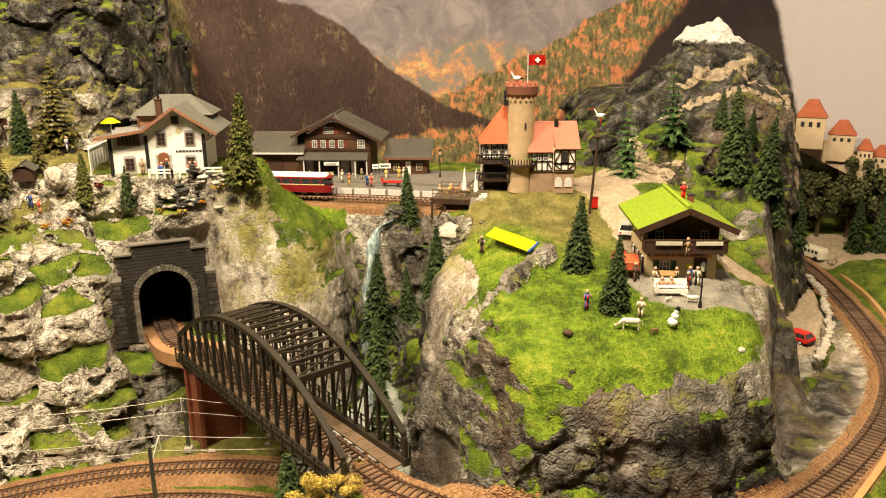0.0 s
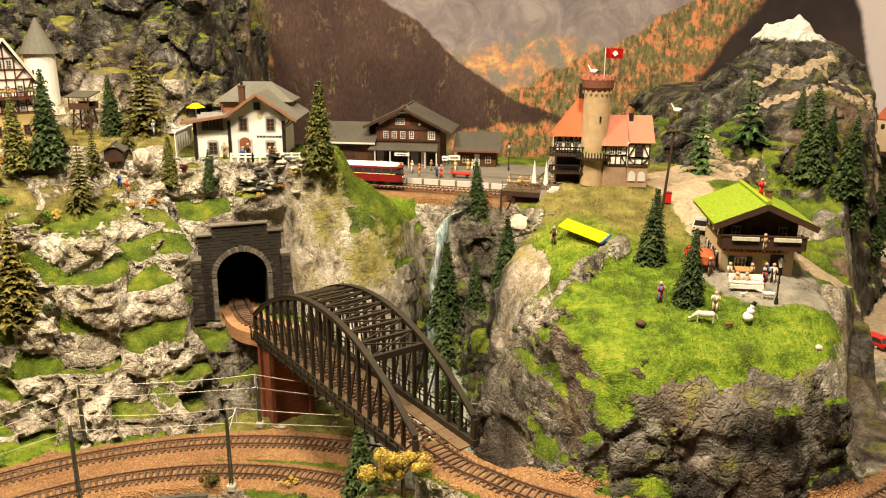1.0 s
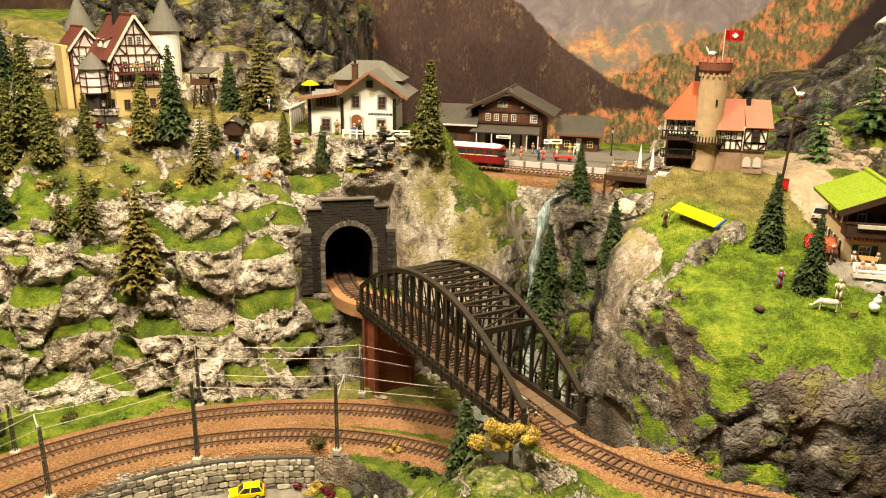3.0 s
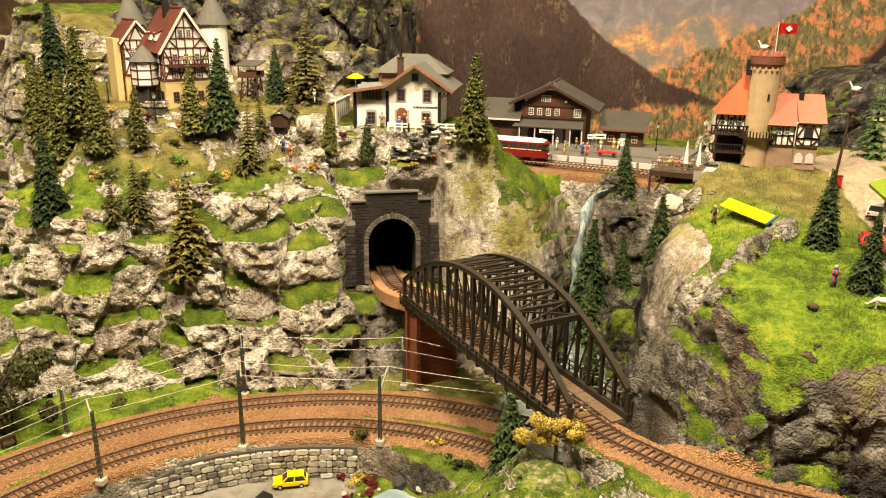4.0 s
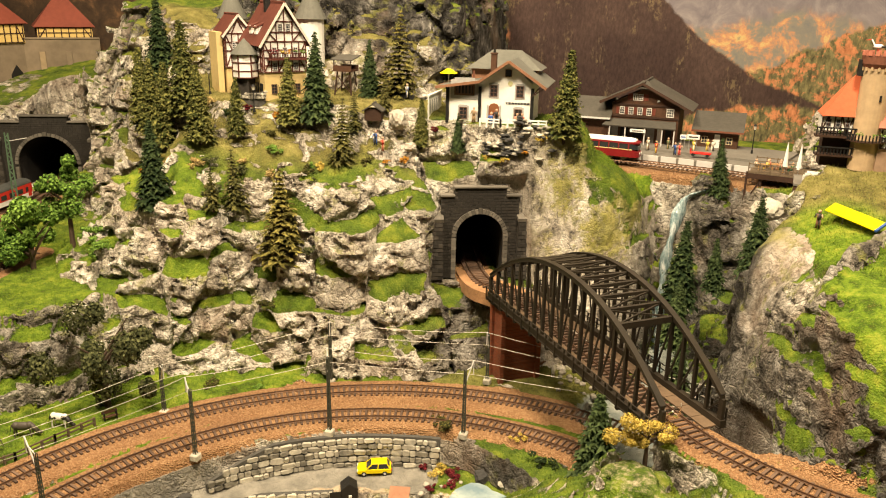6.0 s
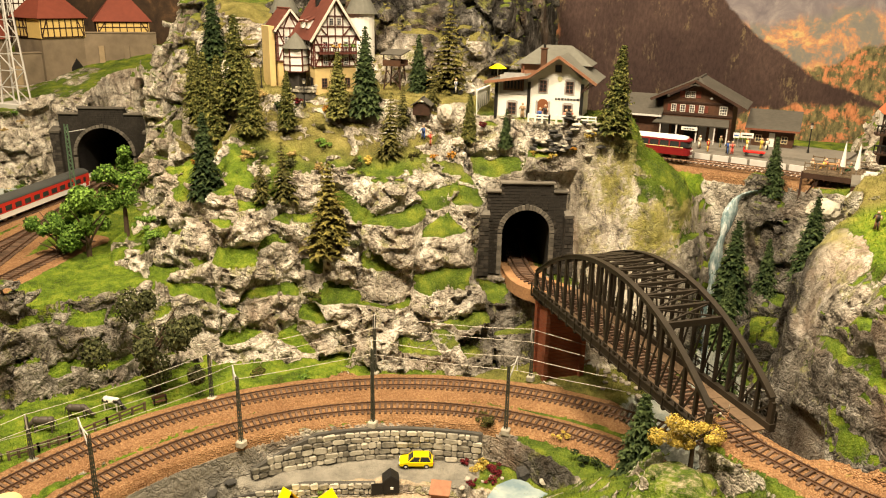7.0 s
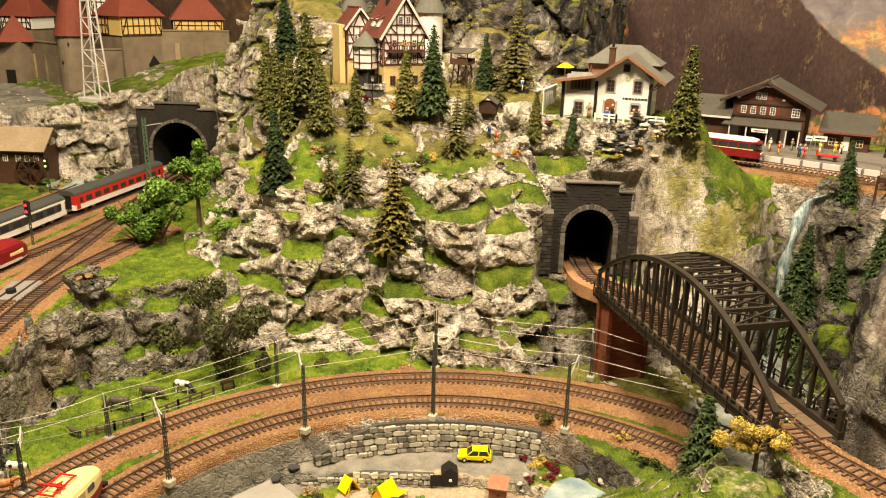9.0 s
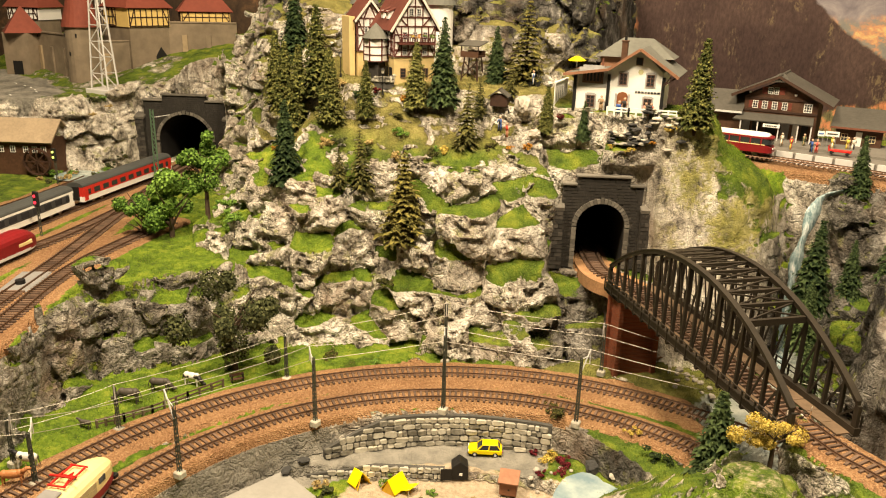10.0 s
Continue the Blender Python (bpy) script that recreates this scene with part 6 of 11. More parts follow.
def broadleaf(x, y, z, r, mats, label, seed, hgt=1.0, n=900, size=0.06):
    th = thing("leafy_tree", pose(x, y, z, 0, 0, seed * 70) @ Matrix.Diagonal((r, r, r * hgt, 1)), label, "tree")
    share("trunk", branch_mesh(seed), th, Matrix())
    share("crown", clump_mesh("crown", seed, n, size, mats), th, Matrix())


def bush(x, y, r, mat_, label, seed, z=None, flat=0.75):
    z = ground_z(x, y) if z is None else z
    th = thing("bush", pose(x, y, z + r * 0.35, 0, 0, seed * 40) @ Matrix.Diagonal((r, r, r * 0.8, 1)), label, "bush", "bushes")
    share("foliage", clump_mesh("foliage", seed, 1000, 0.075, mat_, flat), th, Matrix())
    bm = bmesh.new()
    for k in range(5):
        tube(bm, (0, 0, -0.6), (0.3 * math.cos(k * 1.3), 0.3 * math.sin(k * 1.3), 0.15), 0.03, 0.01, n=5)
    part("branchwork", bm, M_BARK, th)


broadleaf(-0.985, 0.80, 1.150, 0.060, M_BROAD, "bright green leafy model tree beside the yard", 21, 1.0, 7000, 0.042)
broadleaf(-0.965, 0.86, 1.185, 0.052, M_BROAD, "bright green leafy model tree beside the yard", 22, 1.0, 6000, 0.042)
broadleaf(-1.02, 0.78, 1.135, 0.050, M_BROAD, "bright green leafy model tree beside the yard", 23, 1.0, 6000, 0.042)
broadleaf(-0.748, 0.660, 1.066, 0.058, M_DARKLEAF, "large dark olive tree with dense upswept crown by the cliff", 24, 1.25, 9000, 0.032)
broadleaf(-0.103, 0.604, 1.112, 0.031, M_YELLOWLEAF, "bright yellow autumn tree by the bridge end", 27, 0.9, 8000, 0.028)
for k, (x, y, z, r) in enumerate(((0.70, 1.40, 1.185, 0.050), (0.75, 1.39, 1.19, 0.056), (0.805, 1.35, 1.18, 0.056), (0.86, 1.29, 1.17, 0.060), (0.775, 1.46, 1.22, 0.05), (0.84, 1.42, 1.20, 0.06), (0.90, 1.20, 1.16, 0.06), (0.72, 1.46, 1.21, 0.045))):
    broadleaf(x, y, z, r, M_DARKLEAF, "dark olive leafy tree at the layout's edge", 40 + k, 1.1, 1700, 0.07)

# low growth between the firs of the forest slope
for k, (x, y, r, m_, lb) in enumerate(((-0.80, 0.885, 0.010, M_STRAW, "straw-coloured tuft"), (-0.74, 0.90, 0.012, M_DARKLEAF, "dark green low bush"), (-0.70, 0.92, 0.009, M_STRAW, "straw-coloured tuft"),
                                       (-0.63, 0.90, 0.012, M_GOLD, "ochre-green low bush"), (-0.585, 0.90, 0.011, M_DARKLEAF, "dark green low bush"), (-0.72, 0.865, 0.010, M_GOLD, "ochre-green low bush"),
                                       (-0.65, 0.87, 0.011, M_DARKLEAF, "dark green low bush"), (-0.83, 0.91, 0.011, M_GOLD, "ochre-green low bush"), (-0.50, 0.965, 0.007, M_ORANGELEAF, "orange autumn tuft"),
                                       (-0.77, 0.935, 0.010, M_OLIVE, "olive low bush"), (-0.675, 0.955, 0.010, M_OLIVE, "olive low bush"), (-0.60, 0.935, 0.009, M_BROAD, "bright green low bush"))):
    bush(x, y, r, m_, lb + " between the firs on the slope", 300 + k)

# ---- buildings ----
def wpart(name, bm, mat_, th, w, label=""):
    ob = part(name, bm, mat_, th, label)
    ob.matrix_basis = w
    return ob


def window(th, w, u, z, wd, hg, nx=2, ny=2, mat_=None, shutters=None, surround=None, deep=0.0012):
    mat_ = mat_ or M_WHITE
    fr = max(0.0007, wd * 0.09)
    bm = boxes((u - wd / 2, -deep, z, u - wd / 2 + fr, 0.0005, z + hg), (u + wd / 2 - fr, -deep, z, u + wd / 2, 0.0005, z + hg),
               (u - wd / 2, -deep, z, u + wd / 2, 0.0005, z + fr), (u - wd / 2, -deep, z + hg - fr, u + wd / 2, 0.0005, z + hg))
    for i in range(1, nx):
        x = u - wd / 2 + wd * i / nx
        for s in (boxes((x - fr * 0.35, -deep * 0.9, z, x + fr * 0.35, 0, z + hg)),):
            me = bpy.data.meshes.new("tmp")
            s.to_mesh(me)
            bm.from_mesh(me)
            s.free()
            bpy.data.meshes.remove(me)
    for i in range(1, ny):
        zz = z + hg * i / ny
        s = boxes((u - wd / 2, -deep * 0.9, zz - fr * 0.35, u + wd / 2, 0, zz + fr * 0.35))
        me = bpy.data.meshes.new("tmp")
        s.to_mesh(me)
        bm.from_mesh(me)
        s.free()
        bpy.data.meshes.remove(me)
    win = wpart("window", bm, mat_, th, w)
    part("pane", boxes((u - wd / 2 + fr * 0.5, -deep * 0.35, z + fr * 0.5, u + wd / 2 - fr * 0.5, 0.0002, z + hg - fr * 0.5)), M_GLASS, win)
    if shutters:
        for s in (-1, 1):
            x = u + s * (wd / 2 + wd * 0.27)
            wpart("shutter", boxes((x - wd * 0.24, -0.0013, z - 0.0003, x + wd * 0.24, -0.0002, z + hg + 0.0003)), shutters, th, w)
    if surround:
        sw = wd * 0.18
        wpart("window_surround", boxes((u - wd / 2 - sw, -0.0007, z - sw, u - wd / 2, 0, z + hg + sw), (u + wd / 2, -0.0007, z - sw, u + wd / 2 + sw, 0, z + hg + sw),
                                       (u - wd / 2, -0.0007, z + hg, u + wd / 2, 0, z + hg + sw * 1.6), (u - wd / 2, -0.0007, z - sw, u + wd / 2, 0, z)), surround, th, w)
    return win


def bars(th, w, u0, u1, z, hg, mat_, n=9, seed=1):
    """Unreadable lettering as plain bars."""
    rng = random.Random(seed)
    x = u0
    while x < u1:
        d = (u1 - u0) / n * rng.uniform(0.5, 0.9)
        wpart("lettering_bar", boxes((x, -0.0006, z, min(x + d, u1), -0.0001, z + hg)), mat_, th, w)
        x += d + (u1 - u0) / n * 0.3


def timbers(th, w, segs, mat_=None, t=0.0016):
    """Beams on a wall: (u0, z0, u1, z1)."""
    for u0, z0, u1, z1 in segs:
        wpart("timber", beam(bmesh.new(), (u0, -0.0003, z0), (u1, -0.0003, z1), 0.0014, t), mat_ or M_TIMBER, th, w)


def lattice(u0, u1, z0, z1, cols, braces=()):
    out = [(u0, z0, u1, z0), (u0, z1, u1, z1)]
    for i in range(cols + 1):
        u = u0 + (u1 - u0) * i / cols
        out.append((u, z0, u, z1))
    for i, way in braces:
        a, c = u0 + (u1 - u0) * i / cols, u0 + (u1 - u0) * (i + 1) / cols
        out.append((a, z0, c, z1) if way > 0 else (a, z1, c, z0))
    return out


def gable_roof(th, x0, x1, xr, z0, z1, zr, y0, y1, t, mat_, edge=None, w=None):
    """Two slopes with a ridge along y at xr."""
    w = w or Matrix()
    wpart("roof_slope", slab(bmesh.new(), [(x0, y0, z0), (xr, y0, zr), (xr, y1, zr), (x0, y1, z0)], t), mat_, th, w)
    wpart("roof_slope", slab(bmesh.new(), [(xr, y0, zr), (x1, y0, z1), (x1, y1, z1), (xr, y1, zr)], t), mat_, th, w)
    wpart("ridge_tiles", tube(bmesh.new(), (xr, y0, zr), (xr, y1, zr), t * 0.8, n=6), mat_, th, w)
    if edge:
        for a, c in (((x0, z0), (xr, zr)), ((xr, zr), (x1, z1))):
            wpart("bargeboard", beam(bmesh.new(), (a[0], y0 - 0.0006, a[1] - t * 0.7), (c[0], y0 - 0.0006, c[1] - t * 0.7), 0.0014, t * 1.5), edge, th, w)


def fence(th, pts, posts, hg, mat_, rails=2, r=0.0011):
    for (ax, ay, az), (bx, by, bz) in zip(pts, pts[1:]):
        for k in range(rails):
            zz = hg * (0.42 + 0.45 * k)
            part("rail", beam(bmesh.new(), (ax, ay, az + zz), (bx, by, bz + zz), r * 0.8, r * 1.7), mat_, th)
        for i in range(posts):
            u = i / max(1, posts - 1)
            x, y, z = ax + (bx - ax) * u, ay + (by - ay) * u, az + (bz - az) * u
            part("post", boxes((x - r, y - r, z - 0.003, x + r, y + r, z + hg)), mat_, th)


# white gasthof with a grey roof
wh = thing("white_house", pose(-0.366, 1.014, 1.314, 0, 0, 4) @ Matrix.Diagonal((1.14, 1.1, 1.12, 1)), "white rendered guesthouse with grey roof, brown barge boards and dark windows", "house")
bm = bmesh.new()
prism(bm, [(-0.0500, 0), (0.0500, 0), (0.0500, 0.051), (0.0235, 0.0765), (-0.0115, 0.052), (-0.0500, 0.047)], 0.0, 0.075)
part("wall", bm, M_WHITE, wh)
part("plinth", boxes((-0.051, -0.001, 0, 0.051, 0.002, 0.0028)), M_GREYSTONE, wh)
part("roof_slope", slab(bmesh.new(), [(-0.064, -0.012, 0.0450), (-0.0115, -0.012, 0.0535), (-0.0115, 0.09, 0.0535), (-0.064, 0.09, 0.0450)], 0.0022), M_ROOFGREY, wh)
part("roof_slope", slab(bmesh.new(), [(-0.0115, -0.012, 0.0535), (0.0235, -0.012, 0.0785), (0.0235, 0.09, 0.0785), (-0.0115, 0.09, 0.0535)], 0.0022), M_ROOFGREY, wh)
part("roof_slope", slab(bmesh.new(), [(0.0235, -0.012, 0.0785), (0.069, -0.012, 0.0480), (0.069, 0.09, 0.0480), (0.0235, 0.09, 0.0785)], 0.0022), M_ROOFGREY, wh)
M_BARGE = plain("brown_bargeboard", (0.25, 0.12, 0.065), 0.7)
for a, c in (((-0.064, 0.044), (-0.0115, 0.0525)), ((-0.0115, 0.0525), (0.0235, 0.0775)), ((0.0235, 0.0775), (0.069, 0.047))):
    part("bargeboard", beam(bmesh.new(), (a[0], -0.0128, a[1]), (c[0], -0.0128, c[1]), 0.0016, 0.0032), M_BARGE, wh)
part("eave_board", beam(bmesh.new(), (-0.0645, -0.012, 0.0438), (-0.0645, 0.09, 0.0438), 0.0014, 0.003), M_BARGE, wh)
# hipped cross roof at the back
bm = bmesh.new()
a4 = [bm.verts.new(q) for q in ((-0.038, 0.040, 0.0640), (0.056, 0.040, 0.0640), (0.056, 0.100, 0.0640), (-0.038, 0.100, 0.0640))]
r2 = [bm.verts.new(q) for q in ((-0.010, 0.070, 0.0865), (0.026, 0.070, 0.0865))]
bm.faces.new((a4[0], a4[1], r2[1], r2[0]))
bm.faces.new((a4[1], a4[2], r2[1]))
bm.faces.new((a4[2], a4[3], r2[0], r2[1]))
bm.faces.new((a4[3], a4[0], r2[0]))
bm.faces.new(a4[::-1])
part("cross_roof", bm, M_ROOFGREY, wh)
part("cross_wall", boxes((-0.032, 0.046, 0.045, 0.050, 0.075, 0.0645)), M_BARGE, wh)
part("chimney", boxes((-0.0038, 0.021, 0.055, 0.0032, 0.027, 0.0835), (-0.0046, 0.0202, 0.0835, 0.0040, 0.0278, 0.0852), bev=0.0004), M_BROWNWOOD, wh)
part("chimney_pot", tube(bmesh.new(), (0, 0.024, 0.0850), (0, 0.024, 0.0895), 0.0016, n=8), M_BLACK, wh)
part("vent_pipe", tube(bmesh.new(), (-0.026, 0.03, 0.045), (-0.026, 0.03, 0.062), 0.001, n=6), M_FLUE, wh)
W0 = Matrix()
M_SURR = plain("grey_surround", (0.36, 0.35, 0.33), 0.8)
M_FRAMEDARK = plain("brown_frame", (0.13, 0.07, 0.045), 0.6)
window(wh, W0, -0.032, 0.0055, 0.0100, 0.0145, 2, 3, M_FRAMEDARK, surround=M_SURR)
window(wh, W0, -0.031, 0.0345, 0.0250, 0.0140, 6, 1, M_FRAMEDARK, surround=M_SURR)
window(wh, W0, 0.005, 0.0345, 0.0090, 0.0140, 2, 3, M_FRAMEDARK, surround=M_SURR)
window(wh, W0, 0.0365, 0.0345, 0.0090, 0.0140, 2, 3, M_FRAMEDARK, surround=M_SURR)
window(wh, W0, 0.0355, 0.0055, 0.0095, 0.0150, 2, 3, M_FRAMEDARK, surround=M_SURR)
window(wh, W0, 0.0220, 0.0585, 0.0080, 0.0090, 1, 1, M_FRAMEDARK)
bm = bmesh.new()
prism(bm, [(-0.0005, 0.001), (0.0120, 0.001), (0.0120, 0.022), (0.0100, 0.0252), (0.0058, 0.0265), (0.0015, 0.0252), (-0.0005, 0.022)], -0.0012, 0.0)
part("door", bm, M_DOOR, wh)
part("door_surround", boxes((-0.003, -0.0009, 0, -0.0007, 0, 0.024), (0.0122, -0.0009, 0, 0.0145, 0, 0.024)), M_SURR, wh)
for u in (-0.0520, -0.0118, 0.0515):
    part("corner_post", boxes((u - 0.0017, -0.002, 0, u + 0.0017, 0.002, 0.046)), M_BLACK, wh)
for u in (0.056, 0.062):
    part("roof_bracket", beam(bmesh.new(), (0.0505, -0.006, 0.036), (u + 0.004, -0.006, 0.0475), 0.0014, 0.0014), M_TIMBER, wh)
bars(wh, W0, 0.020, 0.049, 0.0262, 0.0022, M_BLACK, 8)
part("mural", tube(bmesh.new(), (0.0245, -0.0008, 0.051), (0.0245, 0.0, 0.051), 0.003, n=10), plain("faded_mural", (0.45, 0.42, 0.22), 0.8), wh)
part("wing_wall", boxes((-0.078, 0.004, 0.0, -0.0770, 0.072, 0.030), (-0.079, 0.004, 0.030, -0.076, 0.072, 0.032)), M_WHITE, wh)
for k in range(6):
    part("wing_slot", boxes((-0.0783, 0.012 + k * 0.010, 0.008, -0.0768, 0.014 + k * 0.010, 0.025)), M_GREY, wh)
um = thing("parasol", pose(-0.437, 1.050, 1.317), "round bright yellow parasol beside the guesthouse", "parasol")
part("pole", tube(bmesh.new(), (0, 0, 0), (0, 0, 0.064), 0.0008, n=6), M_LIGHTGREY, um)
bm = bmesh.new()
bmesh.ops.create_cone(bm, cap_ends=True, segments=10, radius1=0.013, radius2=0.003, depth=0.006, matrix=Matrix.Translation((0, 0, 0.064)))
part("canopy", bm, M_YELLOW, um)
fn = thing("picket_fence", Matrix(), "low white two-rail fence in front of the guesthouse", "fence")
fence(fn, [(-0.374, 0.997, 1.316), (-0.345, 0.997, 1.316), (-0.316, 0.999, 1.317), (-0.283, 1.003, 1.317)], 4, 0.009, M_WHITE)

# brown chalet station
st = thing("station_building", pose(-0.178, 1.362, 1.243, 0, 0, -4), "dark brown timber chalet station with hipped grey roof and white windows", "station")
bm = bmesh.new()
prism(bm, [(-0.057, 0), (0.057, 0), (0.057, 0.070), (0.0, 0.098), (-0.057, 0.070)], 0.0, 0.09)
part("wall", bm, M_BROWNWOOD, st)
gable_roof(st, -0.077, 0.080, -0.006, 0.0725, 0.064, 0.107, -0.016, 0.10, 0.003, M_ROOFDARK, M_TIMBER)
part("hip", slab(bmesh.new(), [(-0.022, -0.017, 0.099), (0.011, -0.017, 0.0985), (-0.002, 0.010, 0.109), (-0.010, 0.010, 0.109)], 0.002), M_ROOFDARK, st)
part("canopy_roof", slab(bmesh.new(), [(-0.068, -0.026, 0.034), (0.056, -0.026, 0.034), (0.053, 0.002, 0.0435), (-0.060, 0.002, 0.0435)], 0.002), M_ROOFDARK, st)
M_REDWOOD = plain("red_brown_panel", (0.14, 0.035, 0.02), 0.7)
for zz in (0.046, 0.0665):
    part("floor_band", boxes((-0.058, -0.0018, zz, 0.058, 0, zz + 0.003)), M_TIMBER, st)
for u in (-0.0395, -0.0245, -0.009, 0.0065):
    window(st, W0, u, 0.0510, 0.0085, 0.0125, 2, 3, M_WHITE)
for u in (-0.047, -0.0319, -0.0167, -0.001, 0.0145):
    part("red_panel", boxes((u - 0.0028, -0.0008, 0.0515, u + 0.0028, 0, 0.063)), M_REDWOOD, st)
window(st, W0, 0.042, 0.0500, 0.0125, 0.0145, 3, 3, M_WHITE)
for u in (-0.0185, -0.0095):
    window(st, W0, u, 0.0755, 0.0075, 0.0110, 2, 3, M_WHITE)
for u in (-0.0275, -0.0005):
    part("red_panel", boxes((u - 0.004, -0.0008, 0.0755, u + 0.004, 0, 0.0865)), M_REDWOOD, st)
for u in (-0.050, 0.021):
    part("gable_lamp", boxes((u - 0.002, -0.002, 0.075, u + 0.002, 0, 0.078)), M_WHITE, st)
for u in (-0.055, -0.028, 0.005, 0.034, 0.054):
    part("canopy_post", boxes((u - 0.001, -0.024, 0, u + 0.001, -0.022, 0.034)), M_LIGHTGREY, st)
for u, wd_, m_ in ((-0.050, 0.012, M_GREY), (-0.033, 0.013, M_BLACK), (-0.010, 0.016, M_BLACK), (0.012, 0.013, M_GREY), (0.028, 0.009, M_LIGHTGREY), (0.042, 0.010, M_BLACK)):
    part("door", boxes((u - wd_ / 2, -0.0009, 0.001, u + wd_ / 2, 0, 0.029)), m_, st)
part("sign_board", boxes((-0.019, -0.0275, 0.0245, 0.007, -0.0262, 0.0300)), M_WHITE, st)
bars(st, pose(0, -0.0275, 0), -0.015, 0.003, 0.0262, 0.0018, M_BLACK, 7)
part("bench", boxes((-0.024, -0.020, 0.004, -0.006, -0.014, 0.0055), (-0.024, -0.0142, 0.0055, -0.006, -0.0134, 0.011)), M_CREAM, st)
# goods shed on its left, lamp hut on its right
sh = thing("goods_shed", pose(-0.264, 1.366, 1.243, 0, 0, -4), "dark brown timber goods shed with low grey roof", "shed")
part("wall", boxes((-0.060, 0, 0, 0.028, 0.07, 0.048)), M_BROWNWOOD, sh)
part("roof_slope", slab(bmesh.new(), [(-0.068, -0.014, 0.044), (0.030, -0.014, 0.044), (0.030, 0.035, 0.075), (-0.068, 0.035, 0.075)], 0.0025), M_ROOFDARK, sh)
part("roof_slope", slab(bmesh.new(), [(-0.068, 0.084, 0.044), (0.030, 0.084, 0.044), (0.030, 0.035, 0.075), (-0.068, 0.035, 0.075)], 0.0025), M_ROOFDARK, sh)
part("eave_board", boxes((-0.068, -0.0152, 0.0415, 0.030, -0.0138, 0.0445)), M_LIGHTGREY, sh)
part("sliding_door", boxes((-0.035, -0.0012, 0, -0.010, 0, 0.034)), M_TIMBER, sh)
part("notice", boxes((-0.052, -0.0014, 0.022, -0.042, -0.0002, 0.030)), M_YELLOW, sh)
hu = thing("lamp_hut", pose(-0.056, 1.362, 1.243, 0, 0, -4), "small dark timber annex with flat grey roof and pale door", "hut")
part("wall", boxes((-0.034, 0, 0, 0.034, 0.05, 0.034)), M_BROWNWOOD, hu)
part("roof_slope", slab(bmesh.new(), [(-0.042, -0.012, 0.033), (0.042, -0.012, 0.033), (0.042, 0.055, 0.058), (-0.042, 0.055, 0.058)], 0.0022), M_ROOFDARK, hu)
part("eave_board", boxes((-0.042, -0.0132, 0.0305, 0.042, -0.0118, 0.0335)), M_FLUE, hu)
part("door", boxes((-0.004, -0.0011, 0, 0.005, 0, 0.026)), M_WHITE, hu)
window(hu, W0, -0.020, 0.010, 0.010, 0.012, 2, 2, M_CREAM)
window(hu, W0, 0.020, 0.010, 0.010, 0.012, 2, 2, M_CREAM)
# platforms
pf = thing("station_platform", Matrix(), "grey paved station platform with pale edge stones", "platform", kind="structure")
part("paving", sweep(bmesh.new(), LINE_STN[:130:6], [(0.026, -0.014), (0.19, -0.014), (0.19, 0.0045), (0.026, 0.0045)], Z_STN, 0), M_PAVE, pf)
part("upper_step", sweep(bmesh.new(), LINE_STN[:122:6], [(0.072, -0.010), (0.19, -0.010), (0.19, 0.0085), (0.072, 0.0085)], Z_STN, 0), M_PAVE, pf)
for k in range(0, 132, 7):
    part("edge_stone", sweep(bmesh.new(), LINE_STN[k:k + 7], [(0.0225, -0.012), (0.0265, -0.012), (0.0265, 0.006), (0.0225, 0.006)], Z_STN, 0), M_LIGHTGREY, pf)

# castle inn: round tower, orange roofs, timbered house
tw = thing("castle_inn", pose(0.0965, 0.975, 1.297), "sandstone round tower inn with orange roofs and timber framing", "castle")
bm = bmesh.new()
tube(bm, (0, 0, 0), (0.001, 0, 0.118), 0.0150, 0.0168, n=28)
part("tower_shaft", bm, M_STONE, tw)
bm = bmesh.new()
tube(bm, (0.001, 0, 0.116), (0.001, 0, 0.121), 0.0168, 0.0195, n=28)
tube(bm, (0.001, 0, 0.121), (0.001, 0, 0.130), 0.0195, 0.0195, n=28)
part("tower_crown", bm, M_FLUE, tw)
for k in range(16):
    a = 6.283 * k / 16
    ob = part("merlon", boxes((-0.0021, -0.0015, 0, 0.0021, 0.0015, 0.005)), M_ROOFORANGE, tw)
    ob.matrix_basis = pose(0.001 + 0.0185 * math.cos(a), 0.0185 * math.sin(a), 0.130, 0, 0, math.degrees(a) + 90)
    ob = part("corbel", boxes((-0.0012, -0.001, 0, 0.0012, 0.001, 0.004)), M_STONE, tw)
    ob.matrix_basis = pose(0.001 + 0.0178 * math.cos(a + 0.2), 0.0178 * math.sin(a + 0.2), 0.1135, 0, 0, math.degrees(a + 0.2) + 90)
part("tower_window", boxes((0.0035, -0.0172, 0.080, 0.0058, -0.0150, 0.087)), M_BLACK, tw)
bm = bmesh.new()
tube(bm, (0, 0, 0.034), (0, 0, 0.0355), 0.024, n=24)
part("walkway", bm, M_TIMBER, tw)
for k in range(22):
    a = radians(170 + k * 9)
    part("baluster", boxes((0.0235 * math.cos(a) - 0.0007, 0.0235 * math.sin(a) - 0.0007, 0.0355, 0.0235 * math.cos(a) + 0.0007, 0.0235 * math.sin(a) + 0.0007, 0.043)), M_BLACK, tw)
part("bay", boxes((-0.0205, -0.004, 0.107, -0.0145, 0.006, 0.125)), M_BLACK, tw)
part("house_ground_floor", boxes((0.012, -0.012, 0, 0.066, 0.032, 0.0265)), plain("inn_masonry", (0.30, 0.20, 0.13), 0.9, scale=140), tw)
